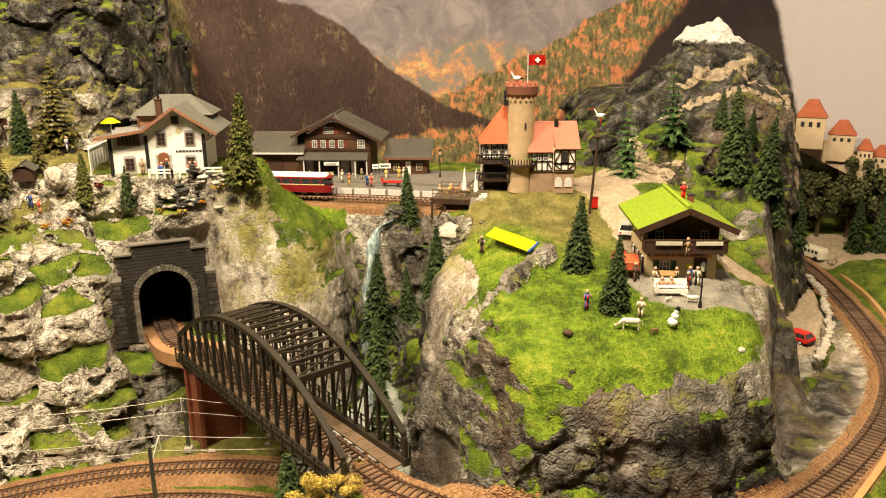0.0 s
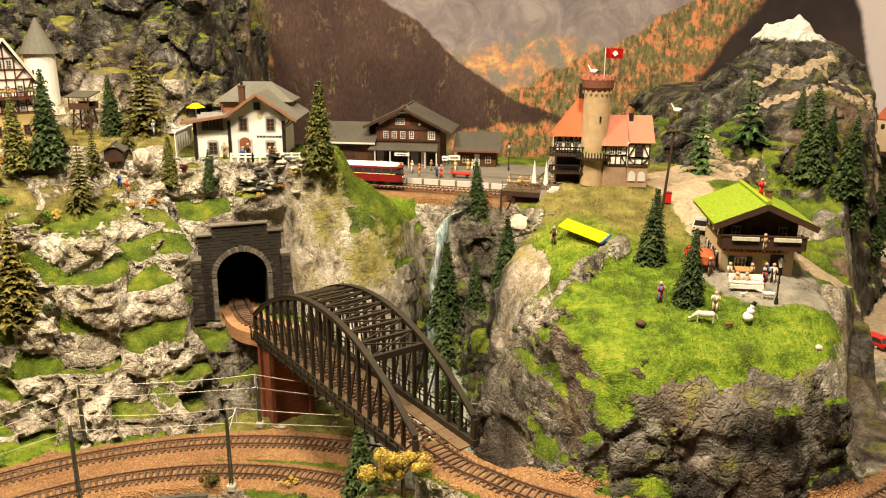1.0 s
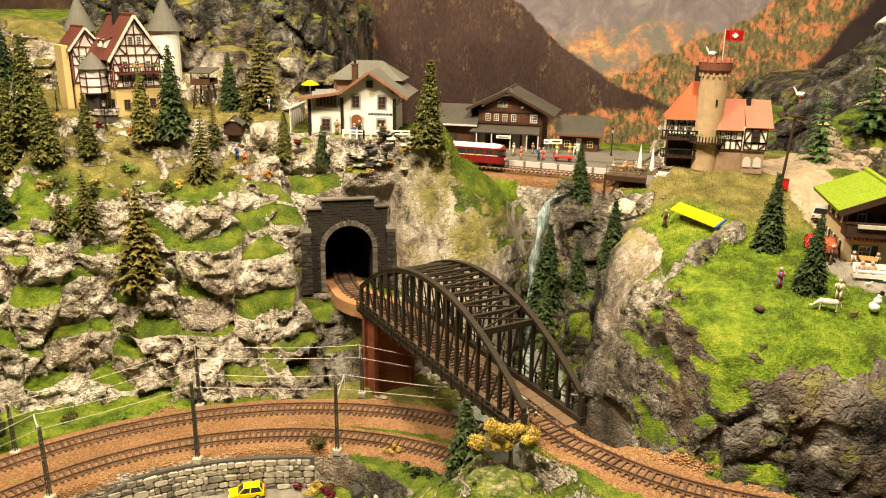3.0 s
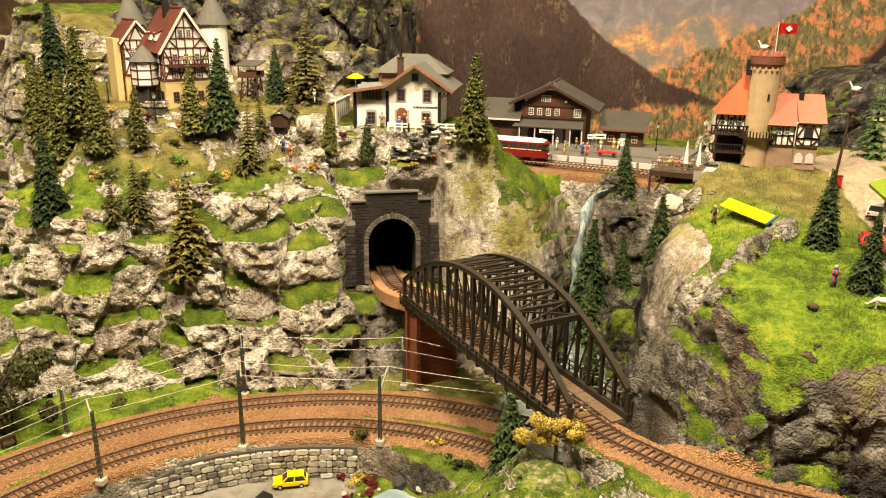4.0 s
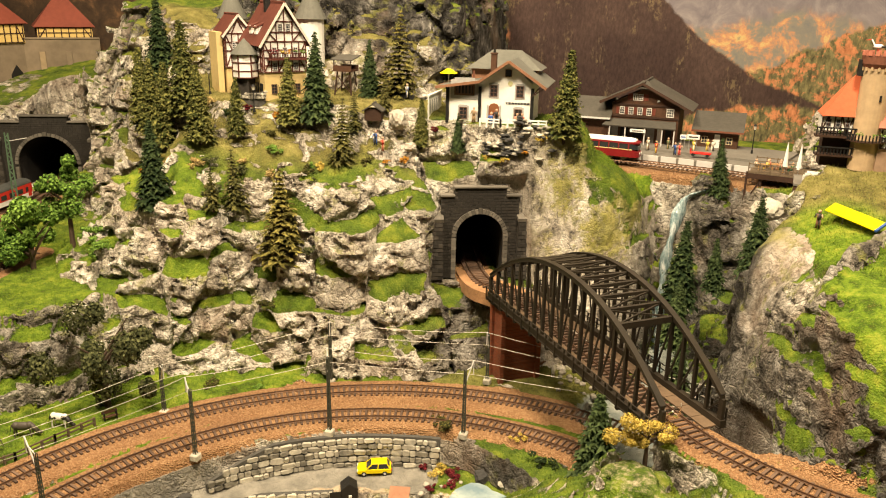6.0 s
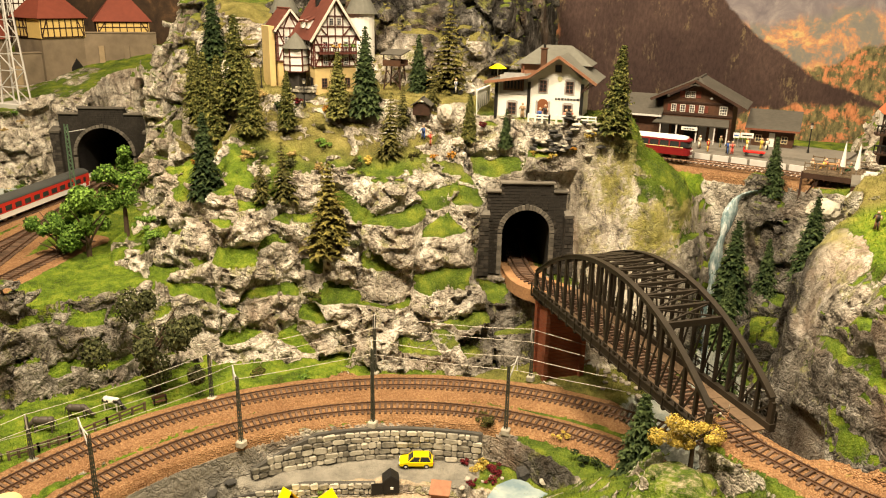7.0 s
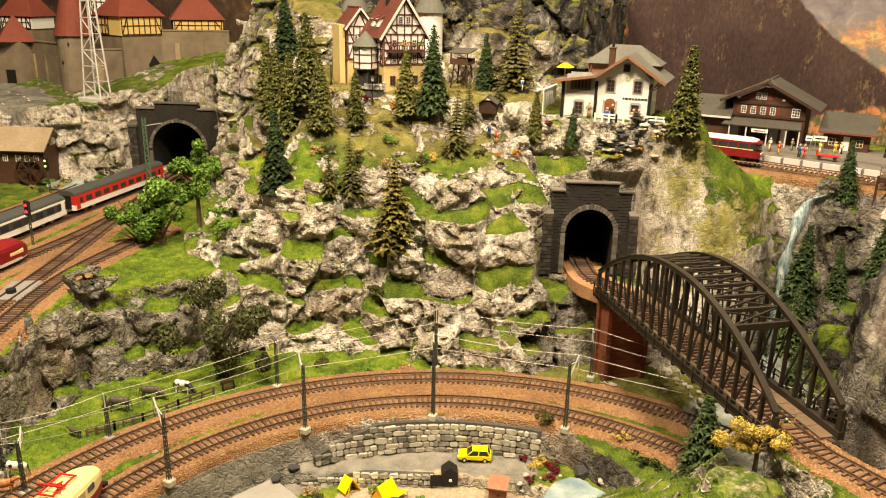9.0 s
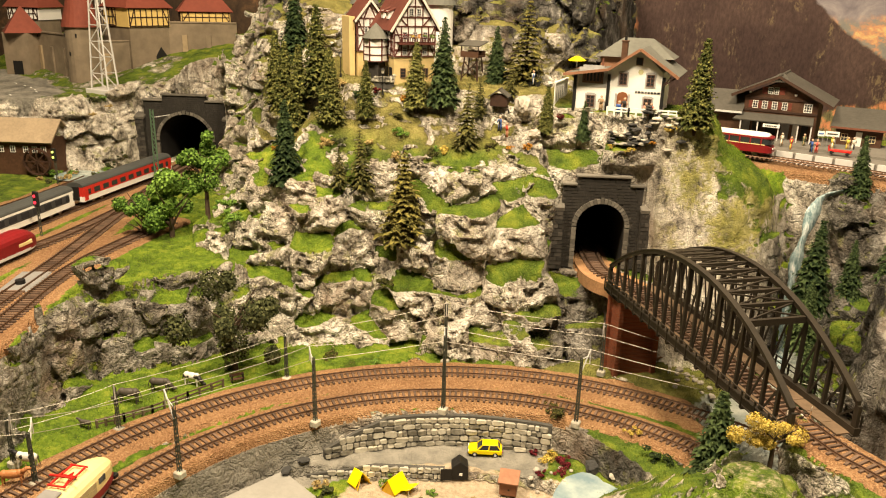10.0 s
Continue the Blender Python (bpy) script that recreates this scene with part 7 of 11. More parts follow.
part("house_upper_floor", boxes((0.013, -0.0125, 0.0265, 0.066, 0.032, 0.053)), M_WHITE, tw)
part("bay_wing", boxes((0.040, -0.018, 0.0275, 0.067, -0.0125, 0.056)), M_WHITE, tw)
part("bay_foot", boxes((0.041, -0.0165, 0, 0.066, -0.012, 0.0275)), plain("bay_masonry", (0.33, 0.22, 0.14), 0.9, scale=140), tw)
wA, wB = pose(0, -0.0127, 0), pose(0, -0.0182, 0)
timbers(tw, wA, lattice(0.0135, 0.0395, 0.0275, 0.0395, 4, ((0, 1), (3, -1))) + lattice(0.0135, 0.0395, 0.0395, 0.050, 4))
timbers(tw, wB, lattice(0.0410, 0.0665, 0.0290, 0.0375, 3, ((0, -1), (2, 1))) + lattice(0.0410, 0.0665, 0.0375, 0.0540, 3, ((0, 1), (2, -1))))
for u in (0.022, 0.031):
    window(tw, wA, u, 0.0400, 0.0055, 0.0085, 2, 2, M_LIGHTGREY)
window(tw, wB, 0.0538, 0.0390, 0.0085, 0.0120, 2, 2, M_TIMBER)
for u in (0.047, 0.059):
    bm = bmesh.new()
    prism(bm, [(u - 0.0045, 0.008), (u + 0.0045, 0.008), (u + 0.0045, 0.0155), (u + 0.003, 0.019), (u, 0.0203), (u - 0.003, 0.019), (u - 0.0045, 0.0155)], -0.0178, -0.0162)
    part("arched_window", bm, M_LIGHTGREY, tw)
part("roof_slope", slab(bmesh.new(), [(0.008, -0.018, 0.0515), (0.041, -0.018, 0.0515), (0.041, 0.012, 0.0860), (0.017, 0.012, 0.0860)], 0.002), M_ROOFORANGE, tw)
part("roof_slope", slab(bmesh.new(), [(0.041, -0.022, 0.0560), (0.072, -0.022, 0.0560), (0.072, 0.012, 0.0860), (0.041, 0.012, 0.0860)], 0.002), M_ROOFORANGE, tw)
part("roof_slope", slab(bmesh.new(), [(0.010, 0.040, 0.055), (0.072, 0.040, 0.055), (0.072, 0.012, 0.0860), (0.017, 0.012, 0.0860)], 0.002), M_ROOFORANGE, tw)
bm = bmesh.new()
prism(bm, [(-0.012, 0.053), (0.031, 0.053), (0.012, 0.083)], 0.0655, 0.067)
ob = part("gable_wall", bm, M_WHITE, tw)
ob.matrix_basis = Matrix(((0, 1, 0, 0), (1, 0, 0, 0), (0, 0, 1, 0), (0, 0, 0, 1)))
part("chimney", boxes((0.043, 0.004, 0.072, 0.048, 0.009, 0.089)), M_BLACK, tw)
part("left_house", boxes((-0.048, 0.004, 0.040, -0.014, 0.034, 0.062)), M_WHITE, tw)
wC = pose(0, 0.0038, 0)
timbers(tw, wC, lattice(-0.048, -0.0145, 0.0415, 0.061, 5, ((0, 1), (3, -1), (4, 1))))
for u in (-0.041, -0.031, -0.021):
    window(tw, wC, u, 0.047, 0.005, 0.009, 1, 2, M_GREY)
part("left_base", boxes((-0.044, 0.008, 0, -0.012, 0.034, 0.040)), M_TIMBER, tw)
bm = bmesh.new()
slab(bm, [(-0.050, -0.002, 0.060), (-0.012, -0.002, 0.060), (-0.011, 0.016, 0.110), (-0.017, 0.016, 0.110)], 0.002)
slab(bm, [(-0.050, 0.042, 0.060), (-0.012, 0.042, 0.060), (-0.011, 0.016, 0.110), (-0.017, 0.016, 0.110)], 0.002)
slab(bm, [(-0.050, -0.002, 0.060), (-0.050, 0.042, 0.060), (-0.017, 0.016, 0.110)], 0.002)
part("steep_roof", bm, M_ROOFBRIGHT, tw)
part("balcony_floor", boxes((-0.055, -0.010, 0.036, -0.012, 0.006, 0.0385)), M_TIMBER, tw)
part("balcony_floor", boxes((-0.052, -0.010, 0.014, -0.012, 0.008, 0.016)), M_TIMBER, tw)
for zz in (0.0385, 0.016):
    for k in range(12):
        u = -0.054 + k * 0.0036
        part("baluster", boxes((u - 0.0006, -0.010, zz, u + 0.0006, -0.009, zz + 0.008)), M_BLACK, tw)
    part("handrail", boxes((-0.055, -0.0105, zz + 0.008, -0.012, -0.0085, zz + 0.0095)), M_BLACK, tw)
for u, s in ((-0.030, 31), (-0.012, 32), (0.004, 33), (0.014, 34)):
    ob = share("flower_box", clump_mesh("flower_box", s, 60, 0.16, M_BROAD), tw, pose(u, -0.0245 if u > -0.02 else -0.012, 0.044) @ Matrix.Diagonal((0.005, 0.003, 0.003, 1)))
fl = thing("flag", pose(0.104, 0.972, 1.425), "red flag with a white cross on a thin pole", "flag")
part("pole", tube(bmesh.new(), (0, 0, 0), (0, 0, 0.040), 0.0006, n=6), M_LIGHTGREY, fl)
bm = bmesh.new()
rows = [[bm.verts.new((0.0006 + 0.0205 * i / 8, 0.0012 * math.sin(i * 0.9), 0.027 + 0.012 * j)) for j in (0, 1)] for i in range(9)]
for a, c in zip(rows, rows[1:]):
    bm.faces.new((a[0], c[0], c[1], a[1]))
ex = bmesh.ops.solidify(bm, geom=bm.faces[:], thickness=0.0003)
cloth = part("cloth", bm, M_RED, fl)
part("cross", boxes((0.0085, -0.0022, 0.0318, 0.0145, 0.0020, 0.0342), (0.0103, -0.0025, 0.0300, 0.0127, 0.0023, 0.0360)), M_WHITE, cloth)

# chalet inn with a turfed roof
ch = thing("chalet_inn", pose(0.2425, 0.772, 1.243, 0, 0, -3) @ Matrix.Diagonal((1, 1, 1.2, 1)), "timber chalet inn with green turfed roof and dark balcony", "chalet")
bm = bmesh.new()
prism(bm, [(-0.036, 0), (0.036, 0), (0.036, 0.029), (-0.036, 0.029)], 0.0, 0.078)
part("ground_floor", bm, M_CREAM, ch)
bm = bmesh.new()
prism(bm, [(-0.036, 0.029), (0.036, 0.029), (0.036, 0.0525), (0.0, 0.0655), (-0.036, 0.0525)], 0.0, 0.078)
part("upper_floor", bm, plain("chalet_boards", (0.10, 0.055, 0.022), 0.7, var=0.4), ch)
M_TURF = leaf_mat("turf_roof", (0.09, 0.15, 0.008), (0.30, 0.40, 0.03), scale=500)
gable_roof(ch, -0.050, 0.050, 0.0, 0.0500, 0.0500, 0.0680, -0.018, 0.094, 0.0035, M_TURF, M_TIMBER)
part("balcony", boxes((-0.041, -0.016, 0.0285, 0.041, 0.0, 0.0305), (-0.041, -0.016, 0.0305, 0.041, -0.0145, 0.0395), (-0.041, -0.016, 0.0305, -0.0395, 0.0, 0.0395), (0.0395, -0.016, 0.0305, 0.041, 0.0, 0.0395)), M_TIMBER, ch)
part("balcony_rail", boxes((-0.042, -0.0168, 0.0395, 0.042, -0.0140, 0.0408)), M_TIMBER, ch)
for u in (-0.018, 0.022):
    part("flower_trough", boxes((u - 0.013, -0.0185, 0.0365, u + 0.013, -0.0162, 0.0395)), plain("pale_trough", (0.55, 0.53, 0.42), 0.7), ch)
for u in (-0.036, -0.018, 0.0, 0.018, 0.036):
    part("joist", boxes((u - 0.0012, -0.0155, 0.0262, u + 0.0012, 0.0, 0.0285)), M_TIMBER, ch)
wch = Matrix()
for u in (-0.024, 0.0215):
    window(ch, wch, u, 0.0345, 0.0085, 0.0110, 2, 2, M_LIGHTGREY, shutters=M_TIMBER)
part("balcony_door", boxes((-0.006, -0.0011, 0.0305, 0.006, 0, 0.046)), M_TIMBER, ch)
window(ch, wch, -0.0165, 0.0085, 0.0115, 0.0100, 3, 2, M_WHITE, shutters=M_GREENPAINT)
part("door", boxes((0.013, -0.0012, 0, 0.026, 0, 0.0215)), M_TIMBER, ch)
part("notice", boxes((0.006, -0.0012, 0.011, 0.0105, 0, 0.016)), M_YELLOW, ch)
part("name_board", boxes((-0.032, -0.0018, 0.0222, 0.030, 0, 0.0272)), plain("orange_sign", (0.55, 0.27, 0.06), 0.6), ch)
bars(ch, pose(0, -0.0018, 0), -0.028, 0.026, 0.0234, 0.0026, plain("red_brown_letter", (0.18, 0.04, 0.015), 0.6), 15, 3)
wl = pose(-0.036, 0.078, 0, 0, 0, -90)
for u in (0.018, 0.040, 0.062):
    window(ch, wl, u, 0.008, 0.0075, 0.0110, 2, 2, M_WHITE, shutters=M_TIMBER)
    window(ch, wl, u, 0.0335, 0.0075, 0.0090, 2, 2, M_WHITE, shutters=M_TIMBER)

# half-timbered house group on the terrace
fw = thing("timbered_house", pose(-0.701, 0.991, 1.330, 0, 0, 48), "tall half-timbered house with red roof, yellow base and flowered balcony", "house")
part("base_storey", boxes((0.0, 0.0, 0, 0.064, 0.095, 0.040)), M_YELLOWWALL, fw)
bm = bmesh.new()
prism(bm, [(-0.001, 0.040), (0.065, 0.040), (0.065, 0.086), (0.032, 0.133), (-0.001, 0.086)], -0.001, 0.096)
part("timbered_storey", bm, M_WHITE, fw)
M_REDBEAM = plain("red_brown_beam", (0.085, 0.024, 0.016), 0.7, var=0.3)
gable_roof(fw, -0.008, 0.072, 0.032, 0.0785, 0.0785, 0.140, -0.008, 0.104, 0.0022, M_ROOFRED, plain("pale_barge", (0.62, 0.55, 0.47), 0.7))
wf = pose(0, -0.0014, 0)
seg = lattice(0, 0.064, 0.0415, 0.062, 6, ((0, 1), (5, -1), (2, 1), (3, -1))) + lattice(0, 0.064, 0.062, 0.085, 6, ((0, -1), (5, 1)))
seg += [(0.008, 0.098, 0.056, 0.098), (0.019, 0.113, 0.045, 0.113), (0.032, 0.085, 0.032, 0.130), (0.020, 0.085, 0.020, 0.113), (0.044, 0.085, 0.044, 0.113), (0.008, 0.098, 0.020, 0.085), (0.056, 0.098, 0.044, 0.085), (0, 0.051, 0.064, 0.051), (0, 0.073, 0.064, 0.073)]
timbers(fw, wf, seg, M_REDBEAM)
for u in (0.016, 0.032, 0.048):
    window(fw, wf, u, 0.0655, 0.007, 0.0115, 2, 3, M_LIGHTGREY)
    window(fw, wf, u, 0.0445, 0.007, 0.0105, 2, 3, M_LIGHTGREY)
for u in (0.026, 0.038):
    window(fw, wf, u, 0.1000, 0.0065, 0.0100, 2, 3, M_LIGHTGREY)
for u in (0.014, 0.032, 0.050):
    window(fw, pose(0, 0, 0), u, 0.010, 0.0085, 0.014, 2, 3, M_FRAMEDARK)
ws = pose(-0.0014, 0.095, 0, 0, 0, -90)
timbers(fw, ws, lattice(0, 0.095, 0.0415, 0.062, 9, ((0, 1), (8, -1), (4, 1))) + lattice(0, 0.095, 0.062, 0.079, 9, ((0, -1), (8, 1))) + [(0, 0.051, 0.095, 0.051), (0, 0.071, 0.095, 0.071)], M_REDBEAM)
for u in (0.016, 0.047, 0.078):
    window(fw, ws, u, 0.0640, 0.0065, 0.0100, 2, 3, M_LIGHTGREY)
    window(fw, ws, u, 0.0445, 0.0065, 0.0100, 2, 3, M_LIGHTGREY)
for u in (0.06, 0.08):
    wpart("arch_opening", boxes((u - 0.006, -0.0012, 0.0, u + 0.006, 0, 0.024)), M_BLACK, fw, pose(0, 0.095, 0, 0, 0, -90))
part("balcony", boxes((0.004, -0.012, 0.0590, 0.062, 0, 0.0612)), M_REDBEAM, fw)
for k in range(15):
    u = 0.005 + k * 0.004
    part("baluster", boxes((u - 0.0006, -0.0118, 0.0612, u + 0.0006, -0.0108, 0.0685)), M_REDBEAM, fw)
part("handrail", boxes((0.004, -0.0125, 0.0685, 0.062, -0.0105, 0.0697)), M_REDBEAM, fw)
for u, m_, s in ((0.012, M_WINE, 51), (0.024, M_YELLOWLEAF, 52), (0.034, M_ORANGELEAF, 53), (0.046, M_BROAD, 54), (0.056, M_BROAD, 55)):
    share("flower_box", clump_mesh("flower_box", s, 80, 0.16, m_), fw, pose(u, -0.0125, 0.0715) @ Matrix.Diagonal((0.007, 0.003, 0.0045, 1)))
for y in (0.03, 0.055):
    part("dormer", boxes((0.000, y, 0.094, 0.016, y + 0.010, 0.106)), M_WHITE, fw)
    part("dormer_roof", slab(bmesh.new(), [(-0.003, y - 0.002, 0.104), (0.020, y - 0.002, 0.114), (0.020, y + 0.012, 0.114), (-0.003, y + 0.012, 0.104)], 0.0016), M_ROOFRED, fw)
part("chimney", boxes((0.022, 0.05, 0.115, 0.030, 0.058, 0.152)), M_BLACK, fw)
# lower wing and stair turret on the left
wg = thing("timbered_wing", pose(-0.797, 1.042, 1.330, 0, 0, 48), "narrow half-timbered wing with red gable roof and yellow side", "house")
part("base_storey", boxes((0, 0, 0, 0.040, 0.06, 0.040)), M_YELLOWWALL, wg)
bm = bmesh.new()
prism(bm, [(0, 0.040), (0.041, 0.040), (0.041, 0.093), (0.020, 0.116), (0, 0.093)], -0.001, 0.061)
part("timbered_storey", bm, M_WHITE, wg)
gable_roof(wg, -0.006, 0.047, 0.020, 0.088, 0.088, 0.121, -0.007, 0.066, 0.002, M_ROOFRED, plain("pale_barge", (0.62, 0.55, 0.47), 0.7))
wq = pose(0, -0.0014, 0)
timbers(wg, wq, lattice(0, 0.040, 0.0415, 0.066, 4, ((0, 1), (3, -1))) + lattice(0, 0.040, 0.066, 0.092, 4, ((0, -1), (3, 1))) + [(0, 0.079, 0.040, 0.079), (0.010, 0.092, 0.020, 0.112), (0.030, 0.092, 0.020, 0.112)], M_REDBEAM)
for u in (0.013, 0.028):
    window(wg, wq, u, 0.069, 0.006, 0.010, 2, 3, M_LIGHTGREY)
    window(wg, wq, u, 0.046, 0.006, 0.010, 2, 3, M_LIGHTGREY)
wr = pose(-0.0014, 0.060, 0, 0, 0, -90)
timbers(wg, wr, lattice(0, 0.06, 0.0415, 0.066, 5, ((0, 1),)) + lattice(0, 0.06, 0.066, 0.088, 5, ((4, 1),)), M_REDBEAM)
part("side_wall", boxes((-0.012, 0.006, 0.0, -0.003, 0.05, 0.094)), M_YELLOWWALL, wg)
tr = thing("stair_turret", pose(-0.738, 1.000, 1.352), "six-sided half-timbered stair turret with grey pointed cap", "turret")
part("turret_wall", tube(bmesh.new(), (0, 0, 0.010), (0, 0, 0.044), 0.018, n=6), M_WHITE, tr)
part("cap", tube(bmesh.new(), (0, 0, 0.044), (0, 0, 0.066), 0.0215, 0.001, n=12), M_ROOFGREY, tr)
for k in range(6):
    a = math.pi / 3 * k + math.pi / 6
    x, y = 0.0182 * math.cos(a), 0.0182 * math.sin(a)
    part("timber", beam(bmesh.new(), (x, y, 0.010), (x, y, 0.044), 0.0016, 0.0016), M_REDBEAM, tr)
    a2 = a + math.pi / 3
    x2, y2 = 0.0182 * math.cos(a2), 0.0182 * math.sin(a2)
    for zz in (0.0105, 0.020, 0.032, 0.0435):
        part("timber", beam(bmesh.new(), (x, y, zz), (x2, y2, zz), 0.0014, 0.0014), M_REDBEAM, tr)
part("support", boxes((-0.010, -0.010, -0.022, 0.010, 0.010, 0.010)), M_DARKSTONE, tr)
for x, y, r, zt, zc, nm in ((-0.690, 1.12, 0.021, 0.118, 0.165, "white round tower with grey pointed cap"), (-0.835, 1.125, 0.020, 0.115, 0.165, "timbered corner tower with grey pointed cap")):
    t2 = thing("round_tower", pose(x, y, 1.33), nm, "tower")
    part("tower_shaft", tube(bmesh.new(), (0, 0, 0), (0, 0, zt), r, n=18), M_WHITE, t2)
    part("cap", tube(bmesh.new(), (0, 0, zt - 0.003), (0, 0, zc), r * 1.25, 0.001, n=18), M_ROOFGREY, t2)
    if x < -0.7:
        for k in range(9):
            a = 6.283 * k / 9
            part("timber", beam(bmesh.new(), (r * math.cos(a), r * math.sin(a), 0.05), (r * math.cos(a), r * math.sin(a), zt), 0.0016, 0.0016), M_REDBEAM, t2)
        for zz in (0.06, 0.085, 0.11):
            part("timber_ring", tube(bmesh.new(), (0, 0, zz), (0, 0, zz + 0.0016), r + 0.0004, n=18), M_REDBEAM, t2)
    else:
        part("slit", boxes((-0.001, -r - 0.0005, 0.085, 0.001, -r + 0.001, 0.093)), M_BLACK, t2)

# ---- far left: old town, street, mill ----
M_TOWNWALL = plain("town_wall_stone", (0.20, 0.155, 0.105), 0.9, var=0.35, scale=45)
M_BUTTRESS = plain("pale_buttress", (0.30, 0.225, 0.135), 0.9, var=0.3, scale=60)
M_TOWNROOF = plain("town_red_roof", (0.20, 0.05, 0.03), 0.75, var=0.2, scale=90)
M_OCHREFILL = plain("ochre_infill", (0.66, 0.47, 0.16), 0.8, var=0.1)
tv = thing("town_tower", pose(-1.655, 1.235, 1.245), "round stone town tower with tall dark red cone roof", "tower")
part("tower_shaft", tube(bmesh.new(), (0, 0, 0), (0, 0, 0.125), 0.037, 0.036, n=24), M_TOWNWALL, tv)
part("cone_roof", tube(bmesh.new(), (0, 0, 0.122), (0, 0, 0.28), 0.042, 0.001, n=24), M_TOWNROOF, tv)
for a, z in ((-120, 0.10), (-60, 0.10), (-90, 0.06)):
    part("slit", boxes((-0.0015, -0.001, 0, 0.0015, 0.001, 0.008)), M_BLACK, tv).matrix_basis = pose(0.037 * math.cos(radians(a)), 0.037 * math.sin(radians(a)), z, 0, 0, a + 90)


def town_wall(x0, y0, x1, y1, z, hg, label):
    d = Vector((x1 - x0, y1 - y0, 0))
    th = thing("town_wall", pose(x0, y0, z, 0, 0, math.degrees(math.atan2(d.y, d.x))), label, "wall", "town walls")
    n = d.length
    part("masonry_wall", boxes((0, 0, -0.02, n, 0.012, hg)), M_TOWNWALL, th)
    part("coping", boxes((0, -0.002, hg, n, 0.014, hg + 0.004), bev=0.001), M_TOWNWALL, th)
    k = 0.03
    while k < n - 0.02:
        part("buttress", boxes((k, -0.004, -0.02, k + 0.012, 0, hg * 0.7)), M_BUTTRESS if int(k * 100) % 2 else M_TOWNWALL, th)
        k += 0.055


town_wall(-2.02, 1.30, -1.69, 1.225, 1.25, 0.095, "weathered brown stone town wall with buttresses")
town_wall(-1.628, 1.228, -1.582, 1.305, 1.25, 0.084, "weathered brown stone town wall with buttresses")
town_wall(-1.553, 1.398, -1.430, 1.498, 1.285, 0.090, "weathered brown stone town wall with buttresses")


def timber_block(x, y, z, rot, w, d, h0, h1, roof, label, fill):
    th = thing("town_house", pose(x, y, z, 0, 0, rot), label, "house", "old town houses")
    part("stone_base", boxes((-w / 2, 0, -0.02, w / 2, d, h0)), M_TOWNWALL, th)
    part("timbered_storey", boxes((-w / 2 - 0.003, -0.003, h0, w / 2 + 0.003, d + 0.003, h1)), fill, th)
    for ww, n in ((pose(0, -0.0032, 0), w), (pose(-w / 2 - 0.0032, d, 0, 0, 0, -90), d)):
        u0, u1 = (-w / 2, w / 2) if n == w else (0, d)
        timbers(th, ww, lattice(u0, u1, h0 + 0.002, h1 - 0.002, 7, ((0, 1), (6, -1))) + [(u0, (h0 + h1) / 2, u1, (h0 + h1) / 2)], M_TIMBER, 0.0022)
    e = 0.010
    a, c = (-w / 2 - e, -e), (w / 2 + e, d + e)
    top = [(-w * 0.12, d / 2, h1 + roof), (w * 0.12, d / 2, h1 + roof)]
    q = [(a[0], a[1], h1), (c[0], a[1], h1), (c[0], c[1], h1), (a[0], c[1], h1)]
    part("roof_slope", slab(bmesh.new(), [q[0], q[1], top[1], top[0]], 0.003), M_TOWNROOF, th)
    part("roof_slope", slab(bmesh.new(), [q[2], q[3], top[0], top[1]], 0.003), M_TOWNROOF, th)
    part("roof_hip", slab(bmesh.new(), [q[0], top[0], q[3]], 0.003), M_TOWNROOF, th)
    part("roof_hip", slab(bmesh.new(), [q[1], q[2], top[1]], 0.003), M_TOWNROOF, th)
    return th


gt = timber_block(-1.564, 1.349, 1.270, 77, 0.10, 0.10, 0.097, 0.140, 0.065, "stone gatehouse with yellow timbered storey and red hip roof", M_OCHREFILL)
bm = bmesh.new()
prism(bm, [(0.012, -0.01), (0.040, -0.01), (0.040, 0.03), (0.026, 0.05), (0.012, 0.03)], -0.002, 0.001)
part("gate_arch", bm, M_BLACK, gt)
timber_block(-1.505, 1.475, 1.30, 47, 0.11, 0.08, 0.075, 0.102, 0.065, "yellow timbered wall house with steep red roof", M_OCHREFILL)
timber_block(-1.93, 1.30, 1.27, 15, 0.08, 0.08, 0.10, 0.13, 0.07, "stone town house with white timbered storey and red roof", M_WHITE)
timber_block(-1.74, 1.42, 1.28, 40, 0.08, 0.07, 0.115, 0.20, 0.07, "tall white timbered town house with red roof", M_WHITE)
tg = thing("town_gate_tower", pose(-1.86, 1.215, 1.245, 0, 0, 12), "square stone gate tower with dark red tent roof", "tower")
part("tower_shaft", boxes((-0.035, 0, -0.02, 0.035, 0.06, 0.10)), M_TOWNWALL, tg)
part("roof", tube(bmesh.new(), (0, 0.03, 0.10), (0, 0.03, 0.16), 0.060, 0.002, n=4), M_TOWNROOF, tg)
part("gate_arch", boxes((-0.013, -0.001, -0.015, 0.013, 0.001, 0.035)), M_BLACK, tg)

